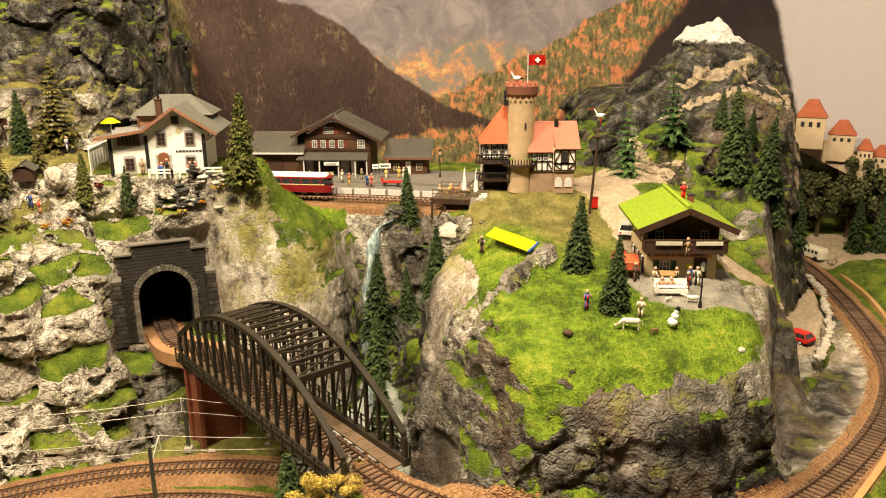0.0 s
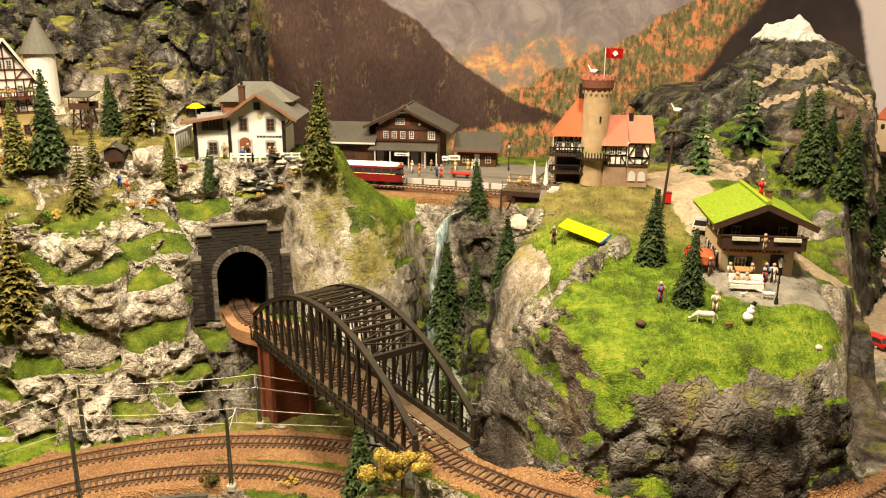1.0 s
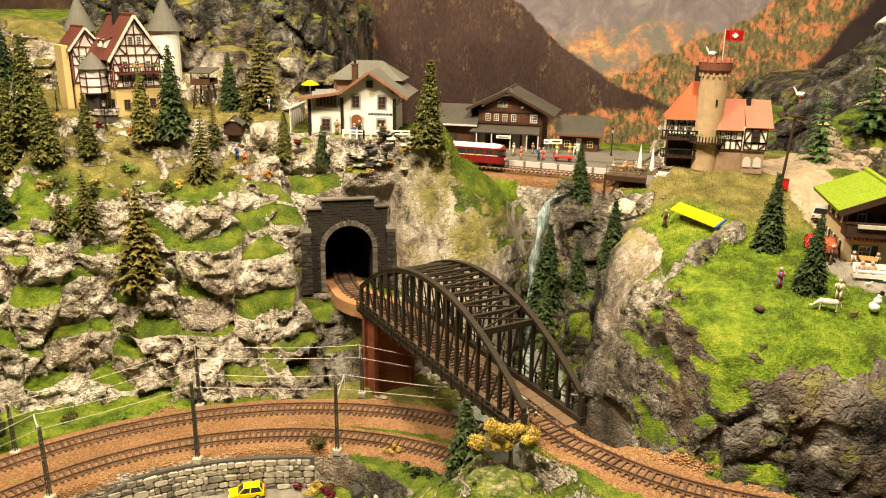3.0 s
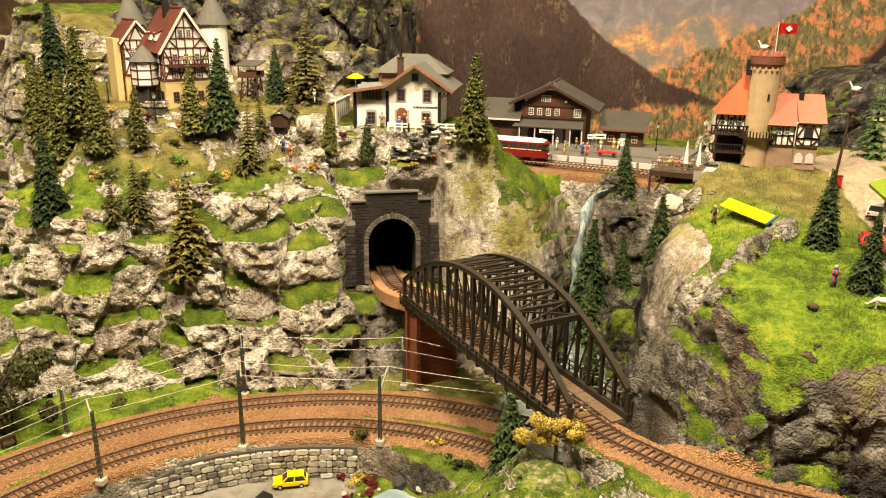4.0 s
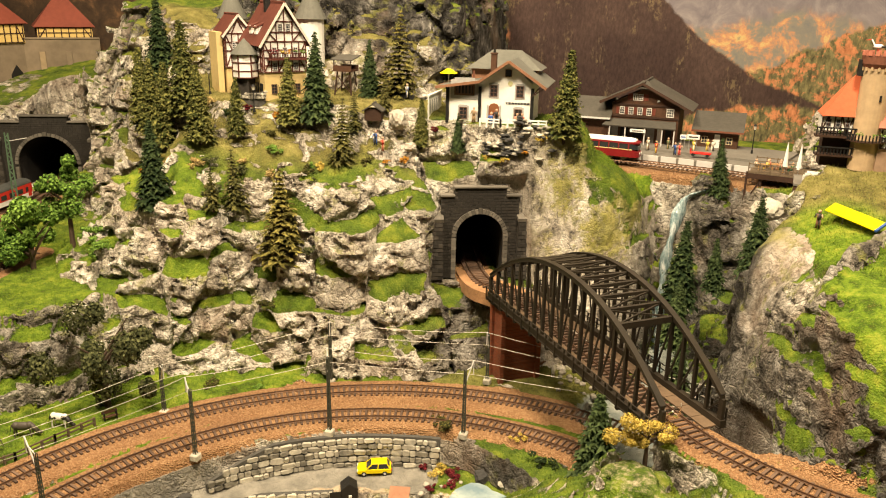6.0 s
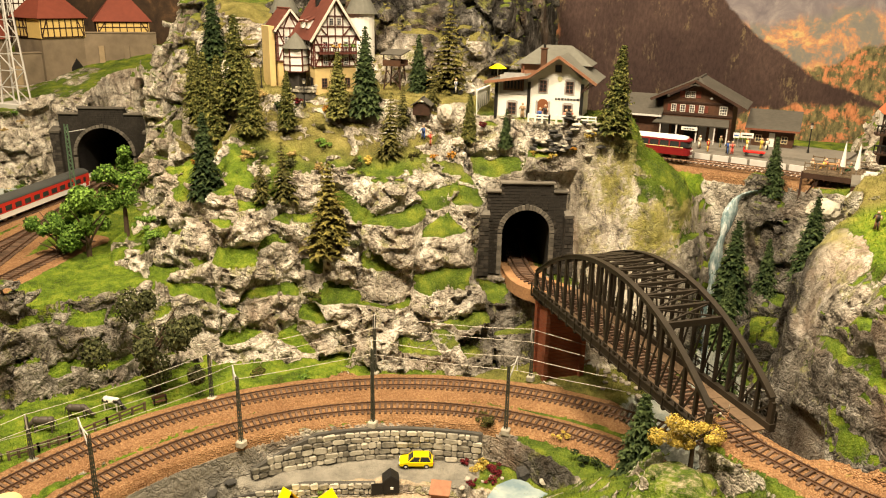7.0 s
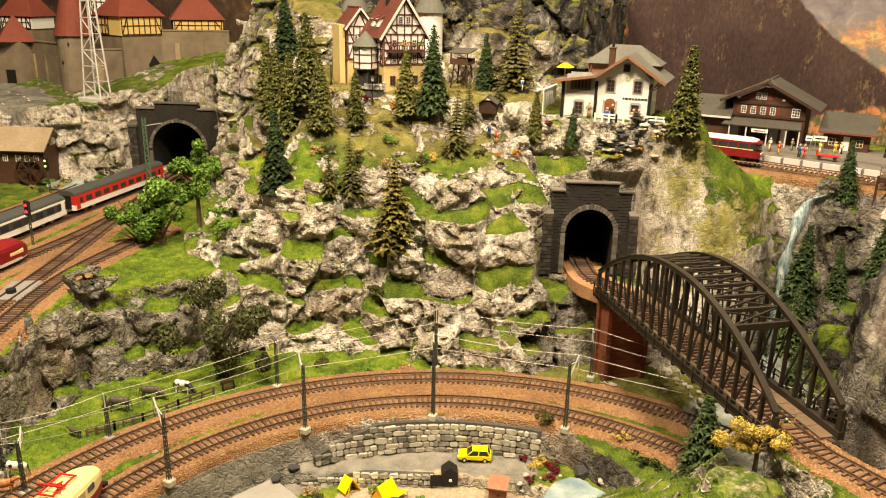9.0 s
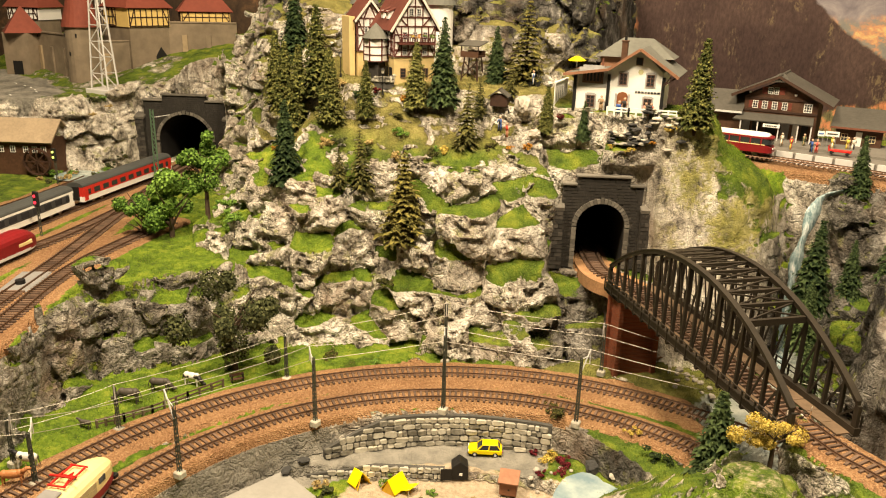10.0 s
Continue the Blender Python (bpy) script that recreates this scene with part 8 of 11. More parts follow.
lt = thing("lattice_mast", pose(-1.500, 1.150, ground_z(-1.50, 1.15)), "tall white steel lattice mast on a grey slab", "lattice mast")
part("slab", boxes((-0.035, -0.022, -0.004, 0.035, 0.022, 0.010), bev=0.001), M_LIGHTGREY, lt)
HM = 0.24
for sx in (-1, 1):
    for sy in (-1, 1):
        part("leg", beam(bmesh.new(), (sx * 0.024, sy * 0.014, 0.010), (sx * 0.009, sy * 0.007, HM), 0.0028, 0.0028), M_LIGHTGREY, lt)
for k in range(7):
    u0, u1 = k / 7, (k + 1) / 7
    z0, z1 = 0.010 + (HM - 0.01) * u0, 0.010 + (HM - 0.01) * u1
    w0, w1 = 0.024 - 0.015 * u0, 0.024 - 0.015 * u1
    for sy in (-1, 1):
        y0 = sy * (0.014 - 0.007 * u0)
        s = 1 if k % 2 else -1
        part("brace", beam(bmesh.new(), (-w0 * s, y0, z0), (w1 * s, y0, z1), 0.0018, 0.0018), M_LIGHTGREY, lt)
        part("strut", beam(bmesh.new(), (-w1, y0, z1), (w1, y0, z1), 0.0018, 0.0018), M_LIGHTGREY, lt)

# green lattice mast and two light signals in the yard
gm_ = thing("lattice_signal_mast", pose(-1.246, 1.03, 1.09), "slim green lattice catenary mast in the yard", "catenary mast")
bm = bmesh.new()
for sx in (-0.006, 0.006):
    beam(bm, (sx, 0, 0), (sx * 0.6, 0, 0.150), 0.0018, 0.0018)
for k in range(20):
    s = 1 if k % 2 else -1
    beam(bm, (-0.006 * s * (1 - 0.02 * k), 0, k * 0.0074), (0.006 * s * (1 - 0.02 * k), 0, (k + 1) * 0.0074), 0.0014, 0.0014)
part("lattice_post", bm, plain("green_steel", (0.09, 0.15, 0.09), 0.6), gm_)
part("bracket", beam(bmesh.new(), (0, 0, 0.135), (0.035, 0.01, 0.142), 0.0012, 0.0012), M_LIGHTGREY, gm_)
M_REDLAMP, nt, b = mat_base("red_signal_lamp", 0.3)
b.inputs["Base Color"].default_value = (0.6, 0.01, 0.02, 1)
b.inputs["Emission Color"].default_value = (1.0, 0.05, 0.08, 1)
b.inputs["Emission Strength"].default_value = 1.5
M_YELLAMP, nt, b = mat_base("yellow_signal_lamp", 0.3)
b.inputs["Base Color"].default_value = (0.7, 0.8, 0.1, 1)
b.inputs["Emission Color"].default_value = (0.8, 1.0, 0.2, 1)
b.inputs["Emission Strength"].default_value = 1.5
for x, y, lamp, lab in ((-1.150, 0.70, M_REDLAMP, "colour light signal on a lattice post showing red"), (-1.40, 0.93, M_YELLAMP, "colour light signal showing yellow-green")):
    sg = thing("light_signal", pose(x, y, 1.092), lab, "signal", "yard signals")
    bm = bmesh.new()
    for sx in (-0.0022, 0.0022):
        beam(bm, (sx, 0, 0), (sx, 0, 0.055), 0.001, 0.001)
    for k in range(8):
        s = 1 if k % 2 else -1
        beam(bm, (-0.0022 * s, 0, k * 0.0066), (0.0022 * s, 0, (k + 1) * 0.0066), 0.0009, 0.0009)
    part("post", bm, M_MAST, sg)
    hd = part("signal_head", boxes((-0.0055, -0.003, 0.050, 0.0055, 0.001, 0.074), bev=0.001), M_BLACK, sg)
    for z in (0.067, 0.057):
        part("lamp", tube(bmesh.new(), (0, -0.0045, z), (0, -0.003, z), 0.0022, n=10), lamp, hd)

ml = thing("water_mill", pose(-1.52, 0.955, 1.125, 0, 0, 24), "brown timber water mill with pale roof and wooden wheel", "mill")
part("wall", boxes((-0.06, 0, -0.03, 0.055, 0.07, 0.042)), M_BROWNWOOD, ml)
part("roof_slope", slab(bmesh.new(), [(-0.07, -0.012, 0.038), (0.063, -0.012, 0.038), (0.063, 0.036, 0.078), (-0.07, 0.036, 0.078)], 0.003), plain("pale_mill_roof", (0.33, 0.25, 0.16), 0.85), ml)
part("roof_slope", slab(bmesh.new(), [(-0.07, 0.084, 0.038), (0.063, 0.084, 0.038), (0.063, 0.036, 0.078), (-0.07, 0.036, 0.078)], 0.003), plain("pale_mill_roof", (0.33, 0.25, 0.16), 0.85), ml)
for u in (-0.045, -0.022, 0.004, 0.022, 0.040):
    window(ml, Matrix(), u, 0.015, 0.010, 0.013, 2, 2, M_WHITE)
bm = bmesh.new()
for k in range(16):
    a = 6.283 * k / 16
    beam(bm, (0.03 + 0.026 * math.cos(a), -0.012, 0.0 + 0.026 * math.sin(a)), (0.03 + 0.026 * math.cos(a + 0.393), -0.012, 0.026 * math.sin(a + 0.393)), 0.008, 0.002)
    if k % 2 == 0:
        beam(bm, (0.03, -0.012, 0), (0.03 + 0.026 * math.cos(a), -0.012, 0.026 * math.sin(a)), 0.002, 0.002)
part("wheel", bm, M_TIMBER, ml)
pn = thing("mill_pond", pose(-1.42, 1.0, 1.098), "small pale mill pond between rocks", "pond", kind="structure")
bm = bmesh.new()
bmesh.ops.create_circle(bm, cap_ends=True, segments=20, radius=0.05)
M_WATER, nt, b = mat_base("still_water", 0.12, 0.0, 0.5)
nt.links.new(ramp(nt, noise_tex(nt, coords(nt), 40, 4), [(0.35, (0.20, 0.27, 0.27)), (0.65, (0.45, 0.50, 0.46))]), b.inputs["Base Color"])
bump(nt, b, noise_tex(nt, coords(nt), 150, 3), 0.0008)
part("water_sheet", bm, M_WATER, pn)
rngb = random.Random(8)
for k in range(26):
    x, y = rngb.uniform(-1.48, -1.36), rngb.uniform(0.93, 1.12)
    bush(x, y, rngb.uniform(0.008, 0.016), rngb.choice([M_STRAW, M_BROAD, M_OLIVE, M_DARKLEAF]), "small flocked bush on the rocky bank", 100 + k)
# dashes on the street
sr = thing("road_marking", Matrix(), "white dashed lines on the dark street", "road marking", kind="structure")
for k, (x, y) in enumerate(((-1.60, 1.06), (-1.63, 1.08), (-1.67, 1.10), (-1.71, 1.115), (-1.76, 1.13), (-1.60, 1.00), (-1.63, 0.985))):
    part("dash", boxes((-0.008, -0.0012, 0, 0.008, 0.0012, 0.0005)), M_WHITE, sr).matrix_basis = pose(x, y, ground_z(x, y) + 0.004, 0, 0, -25)

# ---- trains ----
def coach_at(p, q, z):
    c = ((p[0] + q[0]) / 2, (p[1] + q[1]) / 2)
    return pose(c[0], c[1], z, 0, 0, math.degrees(math.atan2(q[1] - p[1], q[0] - p[0])))


def hull(L, W, z0, z1, crown, nose=0.0, n=10):
    """A long body with an arched top and, if wanted, rounded noses."""
    bm = bmesh.new()
    prof = [(-W / 2, z0), (-W / 2, z1)] + [(-W / 2 * math.cos(math.pi * k / 8), z1 + crown * math.sin(math.pi * k / 8)) for k in range(1, 8)] + [(W / 2, z1), (W / 2, z0)]
    xs = [-L / 2] + ([-L / 2 + nose * (1 - math.cos(math.pi / 2 * k / n)) for k in range(1, n + 1)] if nose else [])
    xs = xs + [-x for x in xs[::-1]]
    rings = []
    for x in xs:
        e = 0 if not nose else max(0, (abs(x) - (L / 2 - nose)) / nose)
        w = math.sqrt(max(0.08, 1 - 0.75 * e ** 2.2))
        hh = 1 - 0.45 * e ** 2.2
        rings.append([bm.verts.new((x, y * w, z0 + (z - z0) * hh)) for y, z in prof])
    k = len(prof)
    for a, c in zip(rings, rings[1:]):
        for i in range(k):
            bm.faces.new((a[i], a[(i + 1) % k], c[(i + 1) % k], c[i]))
    bm.faces.new(rings[0])
    bm.faces.new(rings[-1][::-1])
    return bm


def bogies(th, L, z=0.0):
    for x in (-L * 0.34, L * 0.34):
        bg = part("bogie", boxes((x - 0.016, -0.0095, 0.003, x + 0.016, 0.0095, 0.008), bev=0.001), M_BLACK, th)
        for dx in (-0.011, 0.011):
            bm = bmesh.new()
            for sy in (-1, 1):
                tube(bm, (x + dx, sy * 0.0078, 0.005), (x + dx, sy * 0.0098, 0.005), 0.005, n=14)
            part("wheelset", bm, M_GREY, bg)


def coach(m, L, label, band_lo, band_mid, band_hi, roof, n_win, group=""):
    th = thing("passenger_coach", m, label, "railway coach", group)
    part("body", hull(L, 0.031, 0.007, 0.016, 0.0), band_lo, th)
    part("window_band", boxes((-L / 2 + 0.0003, -0.0157, 0.016, L / 2 - 0.0003, 0.0157, 0.029)), band_mid, th)
    part("upper_band", boxes((-L / 2 + 0.0003, -0.0156, 0.029, L / 2 - 0.0003, 0.0156, 0.0325)), band_hi, th)
    part("roof", hull(L, 0.031, 0.0325, 0.034, 0.0065), roof, th)
    for k in range(n_win):
        u = -L / 2 + L * (k + 0.5) / n_win
        for s in (-1, 1):
            wn = part("window", boxes((u - L / n_win * 0.31, s * 0.0158 - 0.0004, 0.0185, u + L / n_win * 0.31, s * 0.0158 + 0.0004, 0.0270)), M_GLASS, th)
    for s in (-1, 1):
        for u in (-L / 2 + 0.008, L / 2 - 0.008):
            part("door", boxes((u - 0.0045, s * 0.0158 - 0.0005, 0.009, u + 0.0045, s * 0.0158 + 0.0005, 0.029)), band_hi, th)
    part("gangway", boxes((-L / 2 - 0.003, -0.008, 0.010, L / 2 + 0.003, 0.008, 0.033)), M_BLACK, th)
    bogies(th, L)
    return th


M_TRAINRED = plain("signal_red_paint", (0.52, 0.03, 0.02), 0.35, var=0.08)
M_TRAINGREY = plain("charcoal_paint", (0.045, 0.047, 0.05), 0.4, var=0.1)
M_ROOFTRAIN = plain("dark_coach_roof", (0.06, 0.062, 0.058), 0.6, var=0.15)
coach(coach_at((-1.236, 0.835), (-1.296, 1.10), Z_YARD), 0.27, "red and white express coach with dark roof", M_WHITE, M_TRAINRED, M_TRAINRED, M_ROOFTRAIN, 11, "express train in the yard")
coach(coach_at((-1.160, 0.555), (-1.232, 0.815), Z_YARD), 0.265, "charcoal and white express coach with red doors", M_WHITE, M_TRAINGREY, M_WHITE, M_ROOFTRAIN, 10, "express train in the yard")

# railbus at the station
rb = thing("railbus", coach_at((-0.330, 1.262), (-0.172, 1.2365), Z_STN), "dark red two-axle railbus with cream window line and white roof", "railbus")
part("body", hull(0.16, 0.031, 0.006, 0.018, 0.0, 0.012), M_DARKRED, rb)
part("window_band", hull(0.156, 0.0305, 0.0185, 0.0275, 0.0, 0.012), M_GLASS, rb)
part("upper_band", hull(0.158, 0.031, 0.0275, 0.030, 0.001, 0.012), M_DARKRED, rb)
part("cream_line", boxes((-0.070, -0.0158, 0.0178, 0.070, 0.0158, 0.0190)), M_CREAMPAINT, rb)
part("roof", hull(0.146, 0.029, 0.030, 0.031, 0.0042, 0.012), M_WHITE, rb)
for k in range(9):
    u = -0.064 + k * 0.016
    for s in (-1, 1):
        part("window_post", boxes((u - 0.001, s * 0.0154 - 0.0005, 0.0185, u + 0.001, s * 0.0154 + 0.0005, 0.0275)), M_DARKRED, rb)
for s in (-1, 1):
    for y in (-0.008, 0.008):
        part("headlight", tube(bmesh.new(), (s * 0.0795, y * 0.6, 0.012), (s * 0.0808, y * 0.6, 0.012), 0.0018, n=10), M_WHITE, rb)
bogies(rb, 0.13)

# red railcar nose in the yard
rc = thing("express_railcar", coach_at((-1.060, 0.47), (-1.108, 0.652), Z_YARD), "dark red streamlined express railcar with cream flash", "railcar")
part("body", hull(0.19, 0.032, 0.005, 0.022, 0.012, 0.036), M_DARKRED, rc)
part("skirt", hull(0.186, 0.0326, 0.003, 0.007, 0.0, 0.036), M_LIGHTGREY, rc)
for s in (-1, 1):
    ob = part("cream_flash", boxes((0.050, s * 0.0145 - 0.0018, 0.012, 0.078, s * 0.0145 + 0.0018, 0.018), bev=0.001), M_CREAMPAINT, rc)
part("windscreen", boxes((0.066, -0.008, 0.0195, 0.080, 0.008, 0.0235), bev=0.001), M_GLASS, rc)
bogies(rc, 0.16)

# cream and red electric locomotive on the inner main line, with its train
ang = radians(195)
lc = thing("electric_locomotive", pose(-0.295 + 0.376 * math.cos(ang), 0.388 + 0.376 * math.sin(ang), Z_LOW, 0, 0, 195 - 90), "cream and dark red electric express locomotive with red pantographs", "locomotive")
LL = 0.222
part("body", hull(LL, 0.034, 0.014, 0.026, 0.011, 0.040), M_CREAMPAINT, lc)
part("lower_band", hull(LL + 0.001, 0.0346, 0.007, 0.0142, 0.0, 0.040), M_DARKRED, lc)
part("skirt", hull(LL - 0.004, 0.033, 0.0035, 0.0072, 0.0, 0.040), M_GREY, lc)
part("roof_panel", boxes((-0.040, -0.0085, 0.0355, 0.040, 0.0085, 0.0385), bev=0.001), M_GREY, lc)
M_GRILLE = plain("grille_tan", (0.42, 0.32, 0.17), 0.5)
for s in (-1, 1):
    for k in range(5):
        u = -0.060 + k * 0.030
        for z in (0.0155, 0.0215):
            part("side_grille", boxes((u - 0.0135, s * 0.0170 - 0.0006, z, u + 0.0135, s * 0.0170 + 0.0006, z + 0.0052)), M_GRILLE, lc)
    for u in (-0.083, 0.083):
        part("side_window", boxes((u - 0.005, s * 0.0150 - 0.0022, 0.0205, u + 0.005, s * 0.0150 + 0.0014, 0.0262)), M_GLASS, lc)
        part("cab_door", boxes((u - 0.0135 * (1 if u > 0 else -1) - 0.003, s * 0.0168 - 0.0006, 0.0145, u - 0.0135 * (1 if u > 0 else -1) + 0.003, s * 0.0168 + 0.0006, 0.0265)), M_GRILLE, lc)
for s in (-1, 1):
    part("windscreen", boxes((s * 0.094 - 0.004, -0.0105, 0.0215, s * 0.094 + 0.004, 0.0105, 0.0262), bev=0.0008), M_GLASS, lc)
    part("buffer_beam", boxes((s * 0.110 - 0.003, -0.013, 0.006, s * 0.110 + 0.003, 0.013, 0.0095)), M_BLACK, lc)
    bm = bmesh.new()
    x0 = s * 0.060
    for y in (-0.007, 0.007):
        beam(bm, (x0 - 0.016, y, 0.0395), (x0 + 0.016, y, 0.0395), 0.0014, 0.0014)
        beam(bm, (x0 - 0.014, y, 0.040), (x0 + 0.002, y * 0.7, 0.0425), 0.001, 0.001)
        beam(bm, (x0 + 0.002, y * 0.7, 0.0425), (x0 - 0.008, y * 0.5, 0.0440), 0.001, 0.001)
    for dx in (-0.016, 0.0, 0.016):
        beam(bm, (x0 + dx, -0.009, 0.0395), (x0 + dx, 0.009, 0.0395), 0.0014, 0.0014)
    beam(bm, (x0 - 0.008, -0.012, 0.0442), (x0 - 0.008, 0.012, 0.0442), 0.0018, 0.0014)
    part("pantograph", bm, M_RED, lc)
bogies(lc, LL * 0.86)

# ---- small things: figures, animals, cars, walls ----
from mathutils import noise


def paint(name, col, rough=0.5):
    return plain(name, col, rough, var=0.1, scale=400)


P_BLUE, P_GREEN, P_TAN, P_CREAM = paint("blue_cloth", (0.04, 0.10, 0.32)), paint("green_cloth", (0.05, 0.12, 0.05)), paint("tan_cloth", (0.35, 0.24, 0.13)), paint("cream_cloth", (0.68, 0.62, 0.5))
P_DARK, P_PINK, P_RED2, P_YEL = paint("dark_cloth", (0.03, 0.027, 0.025)), paint("pink_cloth", (0.55, 0.22, 0.18)), paint("red_cloth", (0.50, 0.05, 0.03)), paint("yellow_cloth", (0.65, 0.48, 0.08))
P_BROWN = paint("brown_coat", (0.16, 0.085, 0.045))


def ball(bm, c, r, s=(1, 1, 1), n=8):
    res = bmesh.ops.create_uvsphere(bm, u_segments=n, v_segments=max(5, n - 2), radius=r)
    bmesh.ops.transform(bm, matrix=Matrix.Translation(c) @ Matrix.Diagonal((*s, 1)), verts=res["verts"])
    return bm


def surface_z(x, y):
    """Top of the modelled ground near a spot."""
    near = np.nonzero((np.abs(SV[:, 0] - x) < STEP * 1.2) & (np.abs(SV[:, 1] - y) < STEP * 1.2))[0]
    return float(SV[near, 2].max()) if len(near) else ground_z(x, y)


def figurine(x, y, body, legs, label, z=None, h=0.0205, turn=0.0, seated=False):
    """A model figure as one plain mesh: legs, trunk, arms and head."""
    z = surface_z(x, y) - 0.0004 if z is None else z
    k = h / 0.0205
    bm = bmesh.new()
    if seated:
        for s in (-1, 1):
            tube(bm, (s * 0.0013, 0, 0.005), (s * 0.0013, -0.005, 0.005), 0.0013, n=6)
            tube(bm, (s * 0.0013, -0.005, 0.005), (s * 0.0013, -0.0055, 0), 0.0011, n=6)
        up = -0.0045
    else:
        for s in (-1, 1):
            tube(bm, (s * 0.0016, 0, 0), (s * 0.0011, 0, 0.0098), 0.0012, 0.0015, n=6)
        up = 0.0
    lower = len(bm.faces)
    tube(bm, (0, 0, 0.0092 + up), (0, 0, 0.0160 + up), 0.0021, 0.0028, n=8)
    for s in (-1, 1):
        tube(bm, (s * 0.0028, 0, 0.0157 + up), (s * 0.0042, -0.0012, 0.0112 + up), 0.0010, 0.0008, n=5)
    mid_ = len(bm.faces)
    ball(bm, (0, 0, 0.0186 + up), 0.0019)
    for i, fc in enumerate(bm.faces):
        fc.material_index = 0 if i < lower else (1 if i < mid_ else 2)
        fc.smooth = True
    me = bpy.data.meshes.new("figurine")
    bm.to_mesh(me)
    bm.free()
    for m in (legs, body, M_SKIN):
        me.materials.append(m)
    ob = new("figurine", me)
    ob.matrix_basis = pose(x, y, z, 0, 0, turn) @ Matrix.Diagonal((k, k, k, 1))
    tagged(ob, label, "figurine")


def animal(x, y, L, hgt, mat_, label, cat, turn, spots=None, head_low=False, z=None, horns=False):
    z = surface_z(x, y) - 0.0006 if z is None else z
    th = thing(cat.replace(" ", "_"), pose(x, y, z, 0, 0, turn), label, cat)
    r = hgt * 0.26
    bm = bmesh.new()
    ball(bm, (0, 0, hgt * 0.66), r, (L / r / 2.3, 0.85, 1.0), 12)
    ball(bm, (L * 0.28, 0, hgt * 0.70), r * 0.92, (1.0, 0.82, 1.0), 8)
    ball(bm, (-L * 0.28, 0, hgt * 0.68), r * 0.95, (1.0, 0.9, 1.0), 8)
    part("body", bm, mat_, th, smooth_faces=True)
    hz = hgt * (0.30 if head_low else 0.98)
    hx = L * (0.66 if head_low else 0.60)
    bm = bmesh.new()
    tube(bm, (L * 0.33, 0, hgt * 0.74), (hx - L * 0.04, 0, hz), r * 0.62, r * 0.42, n=8)
    ball(bm, (hx, 0, hz - hgt * 0.02), r * 0.48, (1.6, 0.85, 0.9), 8)
    for s in (-1, 1):
        ball(bm, (hx - r * 0.5, s * r * 0.42, hz + r * 0.35), r * 0.17, (0.6, 0.8, 1.3), 6)
    part("head", bm, mat_ if spots is None else spots, th, smooth_faces=True)
    for sx in (-1, 1):
        for sy in (-1, 1):
            bm = bmesh.new()
            tube(bm, (sx * L * 0.32, sy * r * 0.5, hgt * 0.55), (sx * L * 0.34, sy * r * 0.5, hgt * 0.25), r * 0.28, r * 0.16, n=6)
            tube(bm, (sx * L * 0.34, sy * r * 0.5, hgt * 0.26), (sx * L * 0.335, sy * r * 0.5, 0), r * 0.16, r * 0.18, n=6)
            part("leg", bm, mat_, th)
    part("tail", tube(bmesh.new(), (-L * 0.47, 0, hgt * 0.74), (-L * 0.56, 0, hgt * 0.28), r * 0.12, r * 0.08, n=5), mat_ if spots is None else spots, th)
    if spots is not None:
        for dx, dz, s in ((-0.26, 0.74, 1), (0.12, 0.70, 1), (-0.1, 0.66, -1), (0.28, 0.72, -1), (-0.32, 0.64, -1)):
            bm = bmesh.new()
            ball(bm, (dx * L, s * r * 0.42, dz * hgt), r * 0.62, (1.3, 0.72, 0.9), 8)
            part("coat_patch", bm, spots, th, smooth_faces=True)
    return th


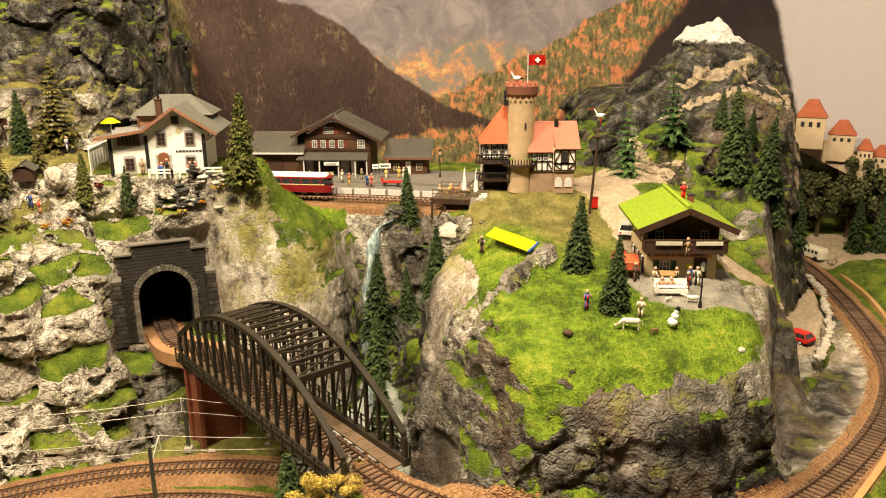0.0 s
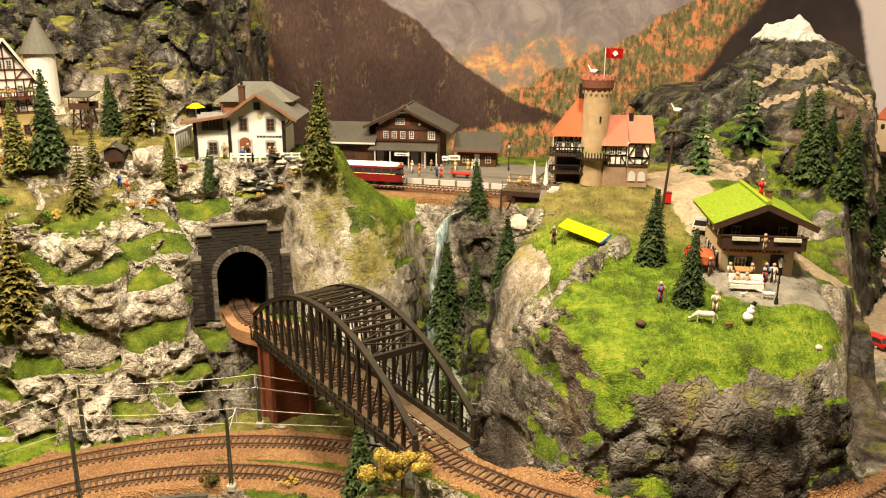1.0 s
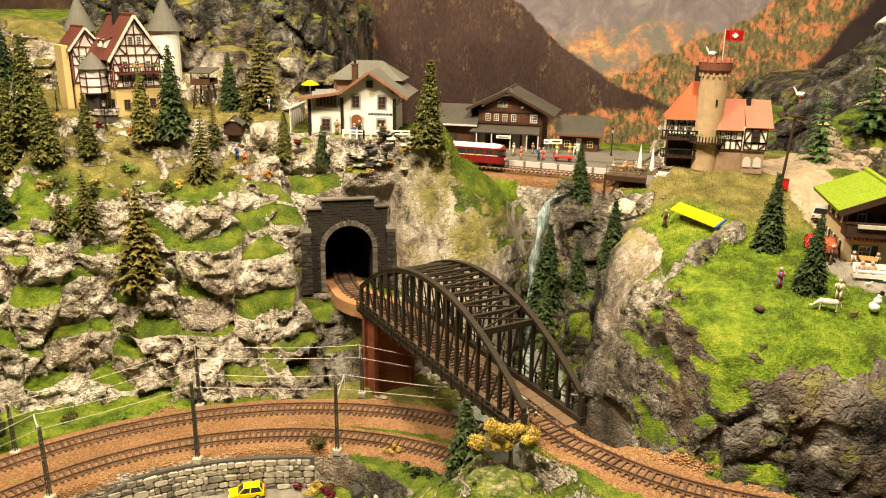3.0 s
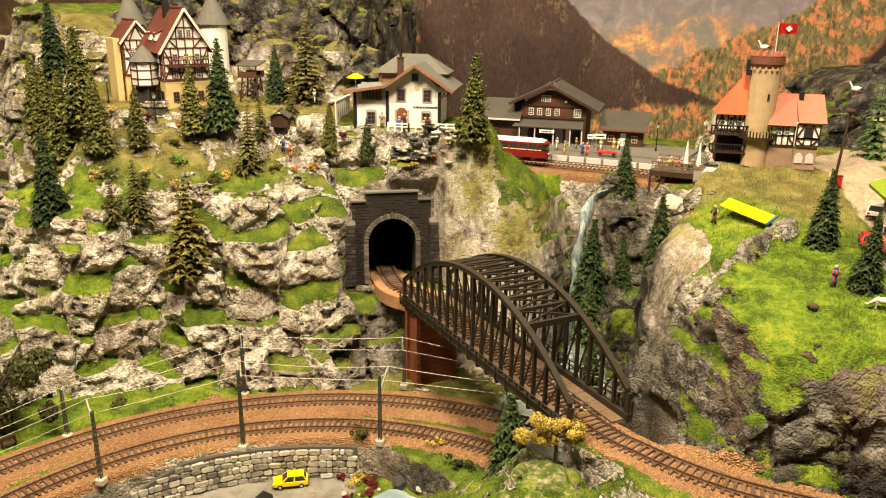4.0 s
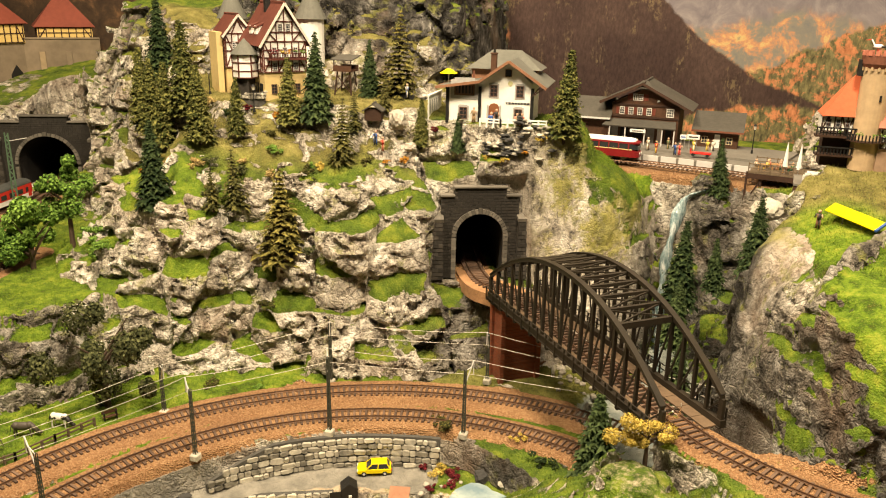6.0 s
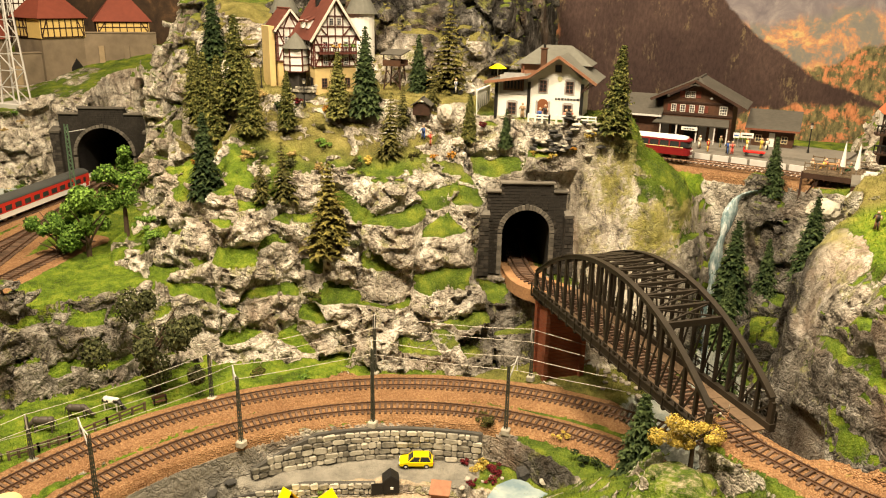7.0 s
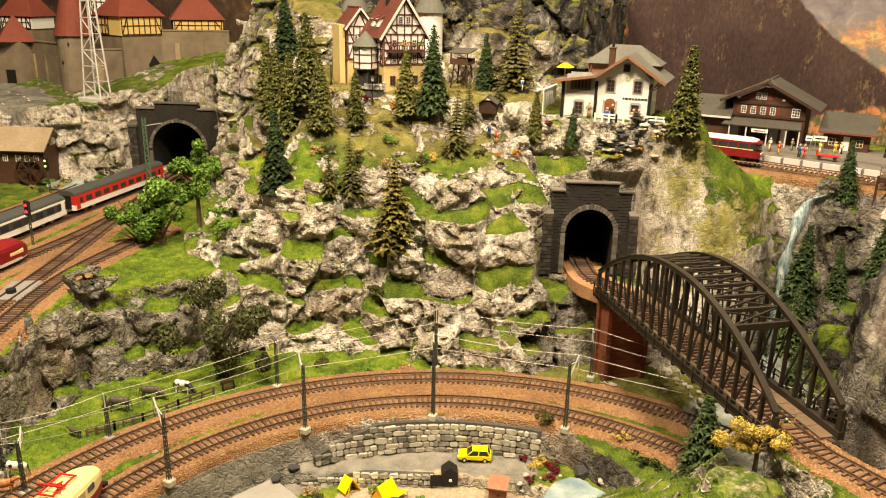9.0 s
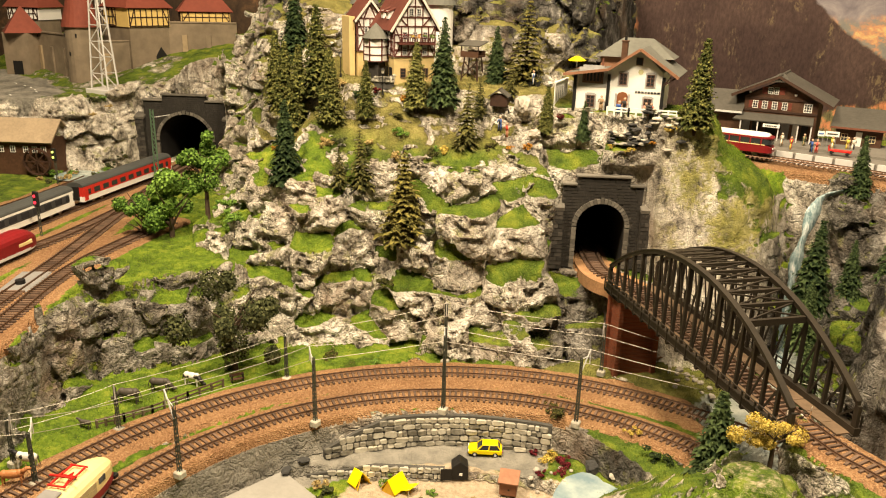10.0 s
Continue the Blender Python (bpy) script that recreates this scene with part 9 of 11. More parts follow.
def car(x, y, L, mat_, label, turn, z=None, cat="car", tall=1.0, roof=None, lift=0.0):
    """A small model car: lower body, cabin with windows, wheels, lights."""
    z = surface_z(x, y) if z is None else z
    k = L / 0.044
    th = thing("model_" + cat, pose(x, y, z + lift, 0, 0, turn) @ Matrix.Diagonal((k, k, k * tall, 1)), label, cat)
    bm = bmesh.new()
    prism(bm, [(-0.022, 0.0035), (0.022, 0.0035), (0.0222, 0.0068), (0.0205, 0.0088), (0.0100, 0.0098), (-0.0215, 0.0102), (-0.0222, 0.007)], -0.0098, 0.0098)
    bmesh.ops.bevel(bm, geom=bm.edges[:], offset=0.0008, segments=2, affect="EDGES")
    part("body", bm, mat_, th, smooth_faces=False)
    bm = bmesh.new()
    lo = [(-0.0205, -0.0090), (0.0105, -0.0090), (0.0105, 0.0090), (-0.0205, 0.0090)]
    hi = [(-0.0165, -0.0072), (0.0035, -0.0072), (0.0035, 0.0072), (-0.0165, 0.0072)]
    a = [bm.verts.new((p, q, 0.0098)) for p, q in lo]
    c = [bm.verts.new((p, q, 0.0162)) for p, q in hi]
    for i in range(4):
        bm.faces.new((a[i], a[(i + 1) % 4], c[(i + 1) % 4], c[i]))
    bm.faces.new(c)
    part("cabin_glass", bm, M_GLASS, th)
    part("roof", boxes((-0.0168, -0.0074, 0.0158, 0.0038, 0.0074, 0.0169), bev=0.0004), roof or mat_, th)
    for s in (-1, 1):
        for p0, p1 in (((0.0105, 0.0098), (0.0035, 0.0160)), ((-0.0045, 0.0098), (-0.0055, 0.0160)), ((-0.0205, 0.0098), (-0.0165, 0.0160))):
            part("pillar", beam(bmesh.new(), (p0[0], s * 0.0091, p0[1]), (p1[0], s * 0.0074, p1[1]), 0.0010, 0.0012), mat_, th)
        for wx in (-0.0135, 0.0135):
            wl = part("wheel", tube(bmesh.new(), (wx, s * 0.0078, 0.0034), (wx, s * 0.0101, 0.0034), 0.0034, n=14), M_BLACK, th)
            part("rim", tube(bmesh.new(), (wx, s * 0.0101, 0.0034), (wx, s * 0.0104, 0.0034), 0.0018, n=10), M_LIGHTGREY, wl)
        part("headlight", boxes((0.0215, s * 0.0068 - 0.0016, 0.0062, 0.0226, s * 0.0068 + 0.0016, 0.0082)), M_WHITE, th)
        part("tail_light", boxes((-0.0226, s * 0.0075 - 0.0014, 0.0066, -0.0215, s * 0.0075 + 0.0014, 0.0086)), M_RED, th)
        part("bumper", boxes((s * 0.0222 - 0.0006, -0.009, 0.0036, s * 0.0222 + 0.0006, 0.009, 0.0052)), M_BLACK, th)
    return th


def rubble(x, y, r, mat_, label, seed, z=None, s=(1, 1, 0.7)):
    rng = random.Random(seed)
    bm = bmesh.new()
    bmesh.ops.create_icosphere(bm, subdivisions=3 if r > 0.009 else 2, radius=1.0)
    for v in bm.verts:
        q = v.co * 1.7 + Vector((seed, seed * 2.3, seed * 0.7))
        v.co *= 0.9 + 0.28 * noise.noise(q) + 0.16 * noise.noise(q * 2.7) + rng.uniform(-0.05, 0.05)
    z = surface_z(x, y) if z is None else z
    ob = part("stone", bm, mat_)
    ob.matrix_basis = pose(x, y, z + r * 0.25, 0, 0, rng.uniform(0, 360)) @ Matrix.Diagonal((r * s[0], r * s[1], r * s[2], 1))
    tagged(ob, label, "stone", "loose stones")


M_PALESTONE = plain("pale_plaster_stone", (0.40, 0.355, 0.29), 0.9, var=0.35, scale=90, bumpy=0.002)
M_DARKROCK = plain("black_washed_rock", (0.045, 0.043, 0.04), 0.9, var=0.6, scale=70, bumpy=0.003)


def stone_wall(pts, z0, z1, label, seed, course=0.0075, lean=0.35, mat_=None):
    """Random rubble facing: each stone a bulging piece of its own."""
    mat_ = mat_ or M_GREYSTONE
    rng = random.Random(seed)
    line = spline(pts, 0.002)
    th = thing("retaining_wall", Matrix(), label, "stone wall")
    bm = bmesh.new()
    rings = []
    for i, q in enumerate(line):
        d = line[min(i + 1, len(line) - 1)] - line[max(i - 1, 0)]
        n = Vector((d[1], -d[0], 0)).normalized()
        c = Vector((q[0], q[1], 0))
        back = c - n * 0.005
        zt = z0 + (z1 - z0) * min(1, 0.3 + i * 0.002 / 0.11)
        rings.append([bm.verts.new((c.x, c.y, z0 - 0.01)), bm.verts.new((*(c - n * lean * (zt - z0))[:2], zt)), bm.verts.new((*(back - n * lean * (zt - z0))[:2], zt)), bm.verts.new((back.x, back.y, z0 - 0.01))])
    for a, c in zip(rings, rings[1:]):
        for i in range(4):
            bm.faces.new((a[i], a[(i + 1) % 4], c[(i + 1) % 4], c[i]))
    bm.faces.new(rings[0])
    bm.faces.new(rings[-1][::-1])
    part("wall_core", bm, M_MORTARGREY, th)
    s = np.r_[0, np.cumsum(np.linalg.norm(np.diff(line, axis=0), axis=1))]
    shapes = []
    for k in range(7):
        b2 = bmesh.new()
        m = 8
        ring = [(p * rng.uniform(0.86, 1.0), q * rng.uniform(0.86, 1.0)) for p, q in ((0.5, 0.28), (0.36, 0.5), (-0.34, 0.5), (-0.5, 0.3), (-0.5, -0.28), (-0.36, -0.5), (0.35, -0.5), (0.5, -0.3))]
        o = [b2.verts.new((p * 1.05, 0.15, q * 1.05)) for p, q in ring]
        f1 = [b2.verts.new((p * 0.98, -0.25, q * 0.98)) for p, q in ring]
        f2 = [b2.verts.new((p * 0.84, -0.42 + rng.uniform(-0.10, 0.10), q * 0.82)) for p, q in ring]
        for j in range(m):
            for u, w in ((o, f1), (f1, f2)):
                b2.faces.new((u[j], u[(j + 1) % m], w[(j + 1) % m], w[j]))
        b2.faces.new(f2)
        bmesh.ops.recalc_face_normals(b2, faces=b2.faces[:])
        me = bpy.data.meshes.new("wall_stone")
        b2.to_mesh(me)
        b2.free()
        me.materials.append(mat_)
        shapes.append(me)
    z, row, count = z0, 0, 0
    while z < z1 - 0.002:
        hh = course * rng.uniform(0.75, 1.2)
        u = rng.uniform(0, 0.006)
        while u < s[-1] - 0.004:
            w = course * rng.choice((0.7, 0.9, 1.1, 1.4, 1.9)) * rng.uniform(0.9, 1.15)
            x, y = np.interp(u + w / 2, s, line[:, 0]), np.interp(u + w / 2, s, line[:, 1])
            i = min(np.searchsorted(s, u + w / 2), len(line) - 2)
            d = line[i + 1] - line[i]
            n = Vector((d[1], -d[0], 0)).normalized()
            back = lean * (z + hh / 2 - z0)
            m = pose(x - n.x * back, y - n.y * back, z + hh / 2, math.degrees(math.atan(-lean)) * 0.8 + rng.uniform(-9, 9), rng.uniform(-7, 7), math.degrees(math.atan2(d[1], d[0])) + rng.uniform(-6, 6)) @ Matrix.Diagonal((w * 1.02, 0.0050 * rng.uniform(0.7, 1.3), hh * rng.uniform(0.85, 1.06), 1))
            if count < 300 and z + hh * 0.6 < z0 + (z1 - z0) * min(1, 0.3 + u / 0.11) + 0.001:
                share("wall_stone", rng.choice(shapes), th, m)
                count += 1
            u += w
        z += hh
        row += 1
    return th


M_MORTARGREY = plain("dark_joint", (0.075, 0.07, 0.06), 0.95, var=0.4)
stone_wall([(-0.561, 0.589), (-0.525, 0.629), (-0.471, 0.671), (-0.417, 0.698), (-0.358, 0.715), (-0.334, 0.719)], 0.952, 0.990, "mossy grey rubble retaining wall between road and tracks", 3, 0.0078, 0.12)
stone_wall([(-0.570, 0.566), (-0.538, 0.583), (-0.497, 0.603), (-0.455, 0.622), (-0.428, 0.634)], 0.936, 0.9545, "low grey rubble wall below the road", 5, 0.0065, 0.12)

# camp site below the road
car(-0.404, 0.690, 0.039, M_YELLOW, "small bright yellow model hatchback parked on the road", 203, 0.952)


def tent(x, y, turn, L, label, awning):
    th = thing("tent", pose(x, y, 0.938, 0, 0, turn) @ Matrix.Diagonal((0.82, 0.82, 0.85, 1)), label, "tent", "tents on the camp site")
    w, h = 0.011, 0.021
    bm = bmesh.new()
    slab(bm, [(-L / 2, -w - 0.002, 0.004), (L / 2, -w - 0.002, 0.004), (L / 2, 0, h), (-L / 2, 0, h)], 0.0007)
    slab(bm, [(-L / 2, w + 0.002, 0.004), (L / 2, w + 0.002, 0.004), (L / 2, 0, h), (-L / 2, 0, h)], 0.0007)
    part("tent_roof", bm, M_YELLOW, th)
    for s in (-1, 1):
        part("side_wall", boxes((-L / 2 + 0.001, s * w - 0.0005, 0, L / 2 - 0.001, s * w + 0.0005, 0.006)), P_YELWALL, th)
    bm = bmesh.new()
    x1 = -L / 2 + 0.001
    vs = [bm.verts.new(q) for q in ((x1, -w, 0), (x1, w, 0), (x1, 0, h - 0.001))]
    vb = [bm.verts.new((q.co.x + 0.0006, q.co.y, q.co.z)) for q in vs]
    bm.faces.new(vs)
    bm.faces.new(vb[::-1])
    for i in range(3):
        bm.faces.new((vs[i], vs[(i + 1) % 3], vb[(i + 1) % 3], vb[i]))
    part("gable_wall", bm, P_YELWALL, th)
    bm = bmesh.new()
    for s in (-1, 1):
        slab(bm, [(L / 2, s * w, 0), (L / 2 - 0.001, s * 0.002, h - 0.003), (L / 2 + 0.004, s * (w + 0.001), 0.001)], 0.0006)
    part("door_flap", bm, P_YELWALL, th)
    if awning:
        part("awning", slab(bmesh.new(), [(-0.004, -w - 0.002, 0.0062), (L / 2, -w - 0.002, 0.0062), (L / 2 + 0.003, -w - 0.017, 0.013), (-0.004, -w - 0.017, 0.013)], 0.0007), M_YELLOW, th)
        for px in (-0.003, L / 2 + 0.001):
            part("awning_pole", tube(bmesh.new(), (px, -w - 0.016, 0), (px, -w - 0.016, 0.0128), 0.0005, n=5), M_LIGHTGREY, th)


P_YELWALL = plain("amber_tent_cloth", (0.72, 0.42, 0.02), 0.6, var=0.1)
tent(-0.513, 0.586, -20, 0.018, "small bright yellow ridge tent on the camp site", False)
tent(-0.472, 0.596, 78, 0.030, "bright yellow ridge tent with a raised awning", True)

th = thing("black_kiosk", pose(-0.417, 0.648, 0.942, 0, 0, 28) @ Matrix.Diagonal((0.85, 0.85, 0.9, 1)), "small black box with an open flap beside the road", "kiosk")
bm = bmesh.new()
prism(bm, [(-0.011, 0), (0.011, 0), (0.011, 0.018), (0, 0.026), (-0.011, 0.018)], -0.010, 0.010)
bmesh.ops.bevel(bm, geom=bm.edges[:], offset=0.0006, segments=1, affect="EDGES")
part("box", bm, M_BLACK, th)
part("flap", boxes((-0.026, -0.012, 0.001, -0.0112, -0.0108, 0.017)), M_BLACK, th)
part("latch", boxes((-0.001, -0.0112, 0.007, 0.003, -0.0100, 0.010)), M_WHITE, th)
th = thing("garden_hut", pose(-0.357, 0.648, 0.941, 0, 0, 14) @ Matrix.Diagonal((0.9, 0.9, 0.9, 1)), "little brown wooden hut with a lean-to roof", "hut")
part("box", boxes((-0.0105, -0.0085, 0, 0.0105, 0.0085, 0.018), bev=0.0005), plain("hut_brown", (0.22, 0.095, 0.05), 0.7), th)
part("roof_board", slab(bmesh.new(), [(-0.0125, -0.012, 0.0195), (0.0125, -0.012, 0.0195), (0.0125, 0.011, 0.0255), (-0.0125, 0.011, 0.0255)], 0.0018), plain("hut_roof_brown", (0.32, 0.15, 0.085), 0.7), th)
part("spy_hole", tube(bmesh.new(), (0.001, -0.0088, 0.0085), (0.001, -0.0082, 0.0085), 0.0013, n=8), M_BLACK, th)
th = thing("concrete_block", pose(-0.585, 0.520, 0.930, 0, 0, -20), "light grey concrete slab edge beside the camp", "slab")
part("block", boxes((-0.02, -0.075, 0, 0.045, 0.030, 0.018), bev=0.001), plain("light_concrete", (0.27, 0.255, 0.225), 0.8, var=0.12), th)
for k, (x, y, r) in enumerate(((-0.587, 0.552, 0.007), (-0.577, 0.572, 0.006))):
    rubble(x, y, r, M_DARKROCK, "black-washed rock lump beside the road", 30 + k, s=(1.3, 0.9, 0.5))
rubble(-0.280, 0.730, 0.017, M_DARKROCK, "large dark rock below the track edge", 41, z=0.953, s=(1.5, 0.8, 0.5))
rubble(-0.250, 0.722, 0.016, M_GREYSTONE, "large grey rock below the track edge", 42, z=0.953, s=(1.3, 0.8, 0.5))
rng = random.Random(9)
for k in range(26):
    rubble(rng.uniform(-0.345, -0.285), rng.uniform(0.655, 0.705), rng.uniform(0.002, 0.0045), M_PALESTONE, "small pale stone at the pond's edge", 60 + k)
for k, (x, y, r, mt, lb) in enumerate(((-0.334, 0.712, 0.0135, M_YELLOWLEAF, "golden yellow flock bush by the stone wall"), (-0.350, 0.714, 0.010, M_WINE, "wine-red flock bush by the stone wall"), (-0.314, 0.712, 0.013, M_WINE, "wine-red flock bush by the stone wall"),
                                      (-0.312, 0.692, 0.009, M_WINE, "wine-red flock bush by the pond"), (-0.330, 0.678, 0.008, M_WINE, "small wine-red flock bush by the pond"), (-0.246, 0.741, 0.010, M_YELLOWLEAF, "golden yellow flock bush beside the track"), (-0.213, 0.716, 0.016, M_SPRUCE, "low dark green flock bush beside the track"),
                                      (-0.335, 0.738, 0.014, M_OLIVE, "olive flock bush at the wall's end"), (-0.345, 0.752, 0.009, M_OLIVE, "olive flock bush at the wall's end"), (-0.549, 0.560, 0.012, M_STRAW, "dry straw-coloured tuft beside the tents"), (-0.532, 0.553, 0.011, M_DARKLEAF, "dark flock bush beside the tents"),
                                      (-0.535, 0.236 + 0.3, 0.010, M_DARKLEAF, "dark flock bush beside the tents"), (-0.438, 0.585, 0.009, M_OLIVE, "olive grass tuft on the camp site"), (-0.43, 0.606, 0.008, M_BROAD, "green grass tuft on the camp site"), (-0.485, 0.598, 0.009, M_BROAD, "green grass tuft on the camp site"),
                                      (-0.387, 0.622, 0.0035, M_STRAW, "tiny dry tuft on the sand"))):
    bush(x, y, r, mt, lb, 100 + k, z=surface_z(x, y) - r * 0.1)

# pond
mw, nt, b = mat_base("milky_pond", 0.12, 0.0, 0.5)
pn = noise_tex(nt, coords(nt), 30, 4, 0.6)
nt.links.new(ramp(nt, pn, [(0.35, (0.17, 0.24, 0.27)), (0.6, (0.36, 0.42, 0.40)), (0.75, (0.48, 0.50, 0.42))]), b.inputs["Base Color"])
bump(nt, b, noise_tex(nt, coords(nt), 160, 3), 0.0006)
bm = bmesh.new()
pr = random.Random(2)
rim = []
for k in range(30):
    a = 6.283 * k / 30
    r = 1 + 0.14 * math.sin(3 * a + 1) + pr.uniform(-0.06, 0.06)
    rim.append(bm.verts.new((-0.268 + 0.040 * r * math.cos(a), 0.648 + 0.056 * r * math.sin(a), 0.9555)))
bm.faces.new(rim)
low = bmesh.ops.extrude_face_region(bm, geom=bm.faces[:])
for v in low["geom"]:
    if isinstance(v, bmesh.types.BMVert):
        v.co.z -= 0.03
tagged(part("pond_water", bm, mw), "pale milky blue pond between stones", "water", kind="structure")

# left meadow between the cliff and the tracks
cow_w = paint("white_coat", (0.66, 0.62, 0.54))
cow_b = paint("black_coat", (0.02, 0.018, 0.016))
animal(-0.765, 0.599, 0.026, 0.019, cow_w, "black and white spotted cow grazing on the meadow", "cow", 6, cow_b, True)
animal(-0.781, 0.382, 0.026, 0.019, cow_w, "black and white spotted cow standing on the meadow", "cow", 200, cow_b)
animal(-0.766, 0.355, 0.026, 0.018, paint("fox_brown_coat", (0.42, 0.17, 0.06)), "light brown cow lying near the track", "cow", 35)
gd = paint("grey_brown_coat", (0.07, 0.058, 0.046))
animal(-0.802, 0.533, 0.028, 0.021, gd, "dark grey-brown horse on the meadow", "horse", 206, head_low=True)
animal(-0.792, 0.572, 0.027, 0.020, gd, "dark grey-brown horse grazing on the meadow", "horse", 22, head_low=True)
animal(-0.804, 0.471, 0.015, 0.012, gd, "small dark sheep on the meadow", "sheep", 195)
animal(-0.301, 0.916, 0.020, 0.016, paint("donkey_grey", (0.20, 0.16, 0.12)), "grey-brown donkey below the bridge pier", "donkey", 30)
animal(-0.241, 0.932, 0.013, 0.011, cow_w, "small white goat below the bridge", "goat", 100)
animal(-0.264, 0.948, 0.013, 0.011, P_BROWN, "small brown goat below the bridge", "goat", 10)
M_WEATHER = plain("weathered_timber", (0.13, 0.095, 0.06), 0.85, var=0.35)
ff = thing("meadow_fence", Matrix(), "weathered wooden rail fence round the meadow", "fence")
run = [(-0.79, 0.475), (-0.775, 0.50), (-0.762, 0.53), (-0.745, 0.57), (-0.727, 0.612)]
fence(ff, [(x, y, surface_z(x, y)) for x, y in run], 4, 0.011, M_WEATHER)
bn = thing("bench", pose(-0.723, 0.634, surface_z(-0.723, 0.634), 0, 0, 55), "small brown wooden bench by the meadow fence", "bench")
part("seat", boxes((-0.009, -0.002, 0.004, 0.009, 0.003, 0.005)), M_BROWNWOOD, bn)
part("backrest", boxes((-0.009, 0.003, 0.007, 0.009, 0.0038, 0.011)), M_BROWNWOOD, bn)
for u in (-0.007, 0.007):
    part("leg", boxes((u - 0.0006, -0.002, 0, u + 0.0006, 0.0036, 0.0105)), M_BLACK, bn)
rng = random.Random(12)
for k in range(14):
    rubble(rng.uniform(-0.235, -0.175), rng.uniform(0.895, 0.945), rng.uniform(0.0025, 0.006), M_PALESTONE, "pale loose stone on the river bank", 130 + k)

# meadow hill
figurine(0.133, 0.703, P_BLUE, P_RED2, "model figure in blue shirt and red trousers on the meadow", turn=30)
figurine(0.181, 0.689, P_CREAM, P_TAN, "model figure in cream shirt on the meadow", turn=-20)
animal(0.168, 0.672, 0.020, 0.012, paint("wool", (0.62, 0.55, 0.44)), "shaggy white sheep with dark rump on the meadow", "sheep", 170, head_low=True)
animal(0.189, 0.668, 0.007, 0.006, P_BROWN, "tiny dark lamb on the meadow", "lamb", 10)
sm = thing("snowman", pose(0.2055, 0.674, surface_z(0.2055, 0.674), 0, 18, 0), "small white snowman with a black hat on the meadow", "snowman")
part("ball", ball(bmesh.new(), (0, 0, 0.0042), 0.0048, (1, 1, 0.95), 12), M_WHITE, sm, smooth_faces=True)
part("ball", ball(bmesh.new(), (0, 0, 0.0102), 0.0036, (1, 1, 0.95), 12), M_WHITE, sm, smooth_faces=True)
part("ball", ball(bmesh.new(), (0, 0, 0.0148), 0.0026, (1, 1, 0.95), 12), M_WHITE, sm, smooth_faces=True)
bm = tube(bmesh.new(), (0, 0, 0.0165), (0, 0, 0.0169), 0.0028, n=12)
tube(bm, (0, 0, 0.0168), (0, 0, 0.0195), 0.0018, n=12)
part("hat", bm, M_BLACK, sm)
rubble(0.110, 0.669, 0.005, M_BARK, "reddish stone in the grass", 151)
rubble(0.262, 0.648, 0.004, M_PALESTONE, "pale stone in the grass", 152)
bn = thing("garden_bench", pose(0.221, 0.732, surface_z(0.221, 0.732), 0, 0, -4), "long white bench on the inn terrace", "bench")
part("seat", boxes((-0.016, -0.004, 0.0062, 0.016, 0.003, 0.0074)), M_WHITE, bn)
part("backrest", boxes((-0.016, 0.003, 0.0085, 0.016, 0.0042, 0.0135)), M_WHITE, bn)
part("front_board", boxes((-0.016, -0.0048, 0.001, 0.016, -0.0038, 0.0050)), M_WHITE, bn)
for u in (-0.014, 0.014):
    part("side_panel", boxes((u - 0.0007, -0.004, 0, u + 0.0007, 0.004, 0.0125)), M_WHITE, bn)
animal(0.238, 0.716, 0.016, 0.009, cow_w, "small white goat lying on the terrace edge", "goat", 170)
animal(0.214, 0.716, 0.007, 0.005, cow_w, "tiny white lamb on the terrace", "lamb", 20)


def lantern(x, y, h, label, z=None):
    z = surface_z(x, y) - 0.001 if z is None else z
    th = thing("street_lantern", pose(x, y, z), label, "street lamp")
    bm = tube(bmesh.new(), (0, 0, 0), (0, 0, h * 0.14), 0.0022, 0.0014, n=10)
    tube(bm, (0, 0, h * 0.13), (0, 0, h * 0.80), 0.0009, 0.0007, n=8)
    tube(bm, (0, 0, h * 0.45), (0, 0, h * 0.48), 0.0014, n=8)
    part("post", bm, M_BLACK, th)
    part("lamp_glass", tube(bmesh.new(), (0, 0, h * 0.80), (0, 0, h * 0.93), 0.0018, 0.0028, n=6), M_LAMPGLASS, th)
    bm = tube(bmesh.new(), (0, 0, h * 0.93), (0, 0, h), 0.0036, 0.0006, n=6)
    tube(bm, (0, 0, h * 0.785), (0, 0, h * 0.80), 0.0022, n=6)
    part("cap", bm, M_BLACK, th)


M_LAMPGLASS = paint("milky_lamp_glass", (0.50, 0.46, 0.38), 0.2)
lantern(0.243, 0.708, 0.046, "black lantern post on the inn terrace")
lantern(-0.710, 0.973, 0.040, "black lantern post below the timbered house")
lantern(-0.808, 1.009, 0.040, "black lantern post below the timbered house")
tb = thing("garden_table", pose(0.224, 0.757, surface_z(0.224, 0.757), 0, 0, -9), "honey-coloured wooden table in front of the inn", "table")
part("tabletop", boxes((-0.007, -0.010, 0.0088, 0.007, 0.006, 0.0098)), M_WOOD, tb)
for u in (-0.0055, 0.0055):
    for w in (-0.008, 0.004):
        part("leg", boxes((u - 0.0006, w - 0.0006, 0, u + 0.0006, w + 0.0006, 0.0088)), M_WOOD, tb)
figurine(0.213, 0.760, P_CREAM, P_TAN, "seated model figure in cream at the table", turn=90, seated=True)
figurine(0.235, 0.760, P_TAN, P_DARK, "seated model figure in tan at the table", turn=-90, seated=True)
figurine(0.213, 0.735, P_PINK, P_TAN, "seated model figure in pink on the bench", turn=0, seated=True)
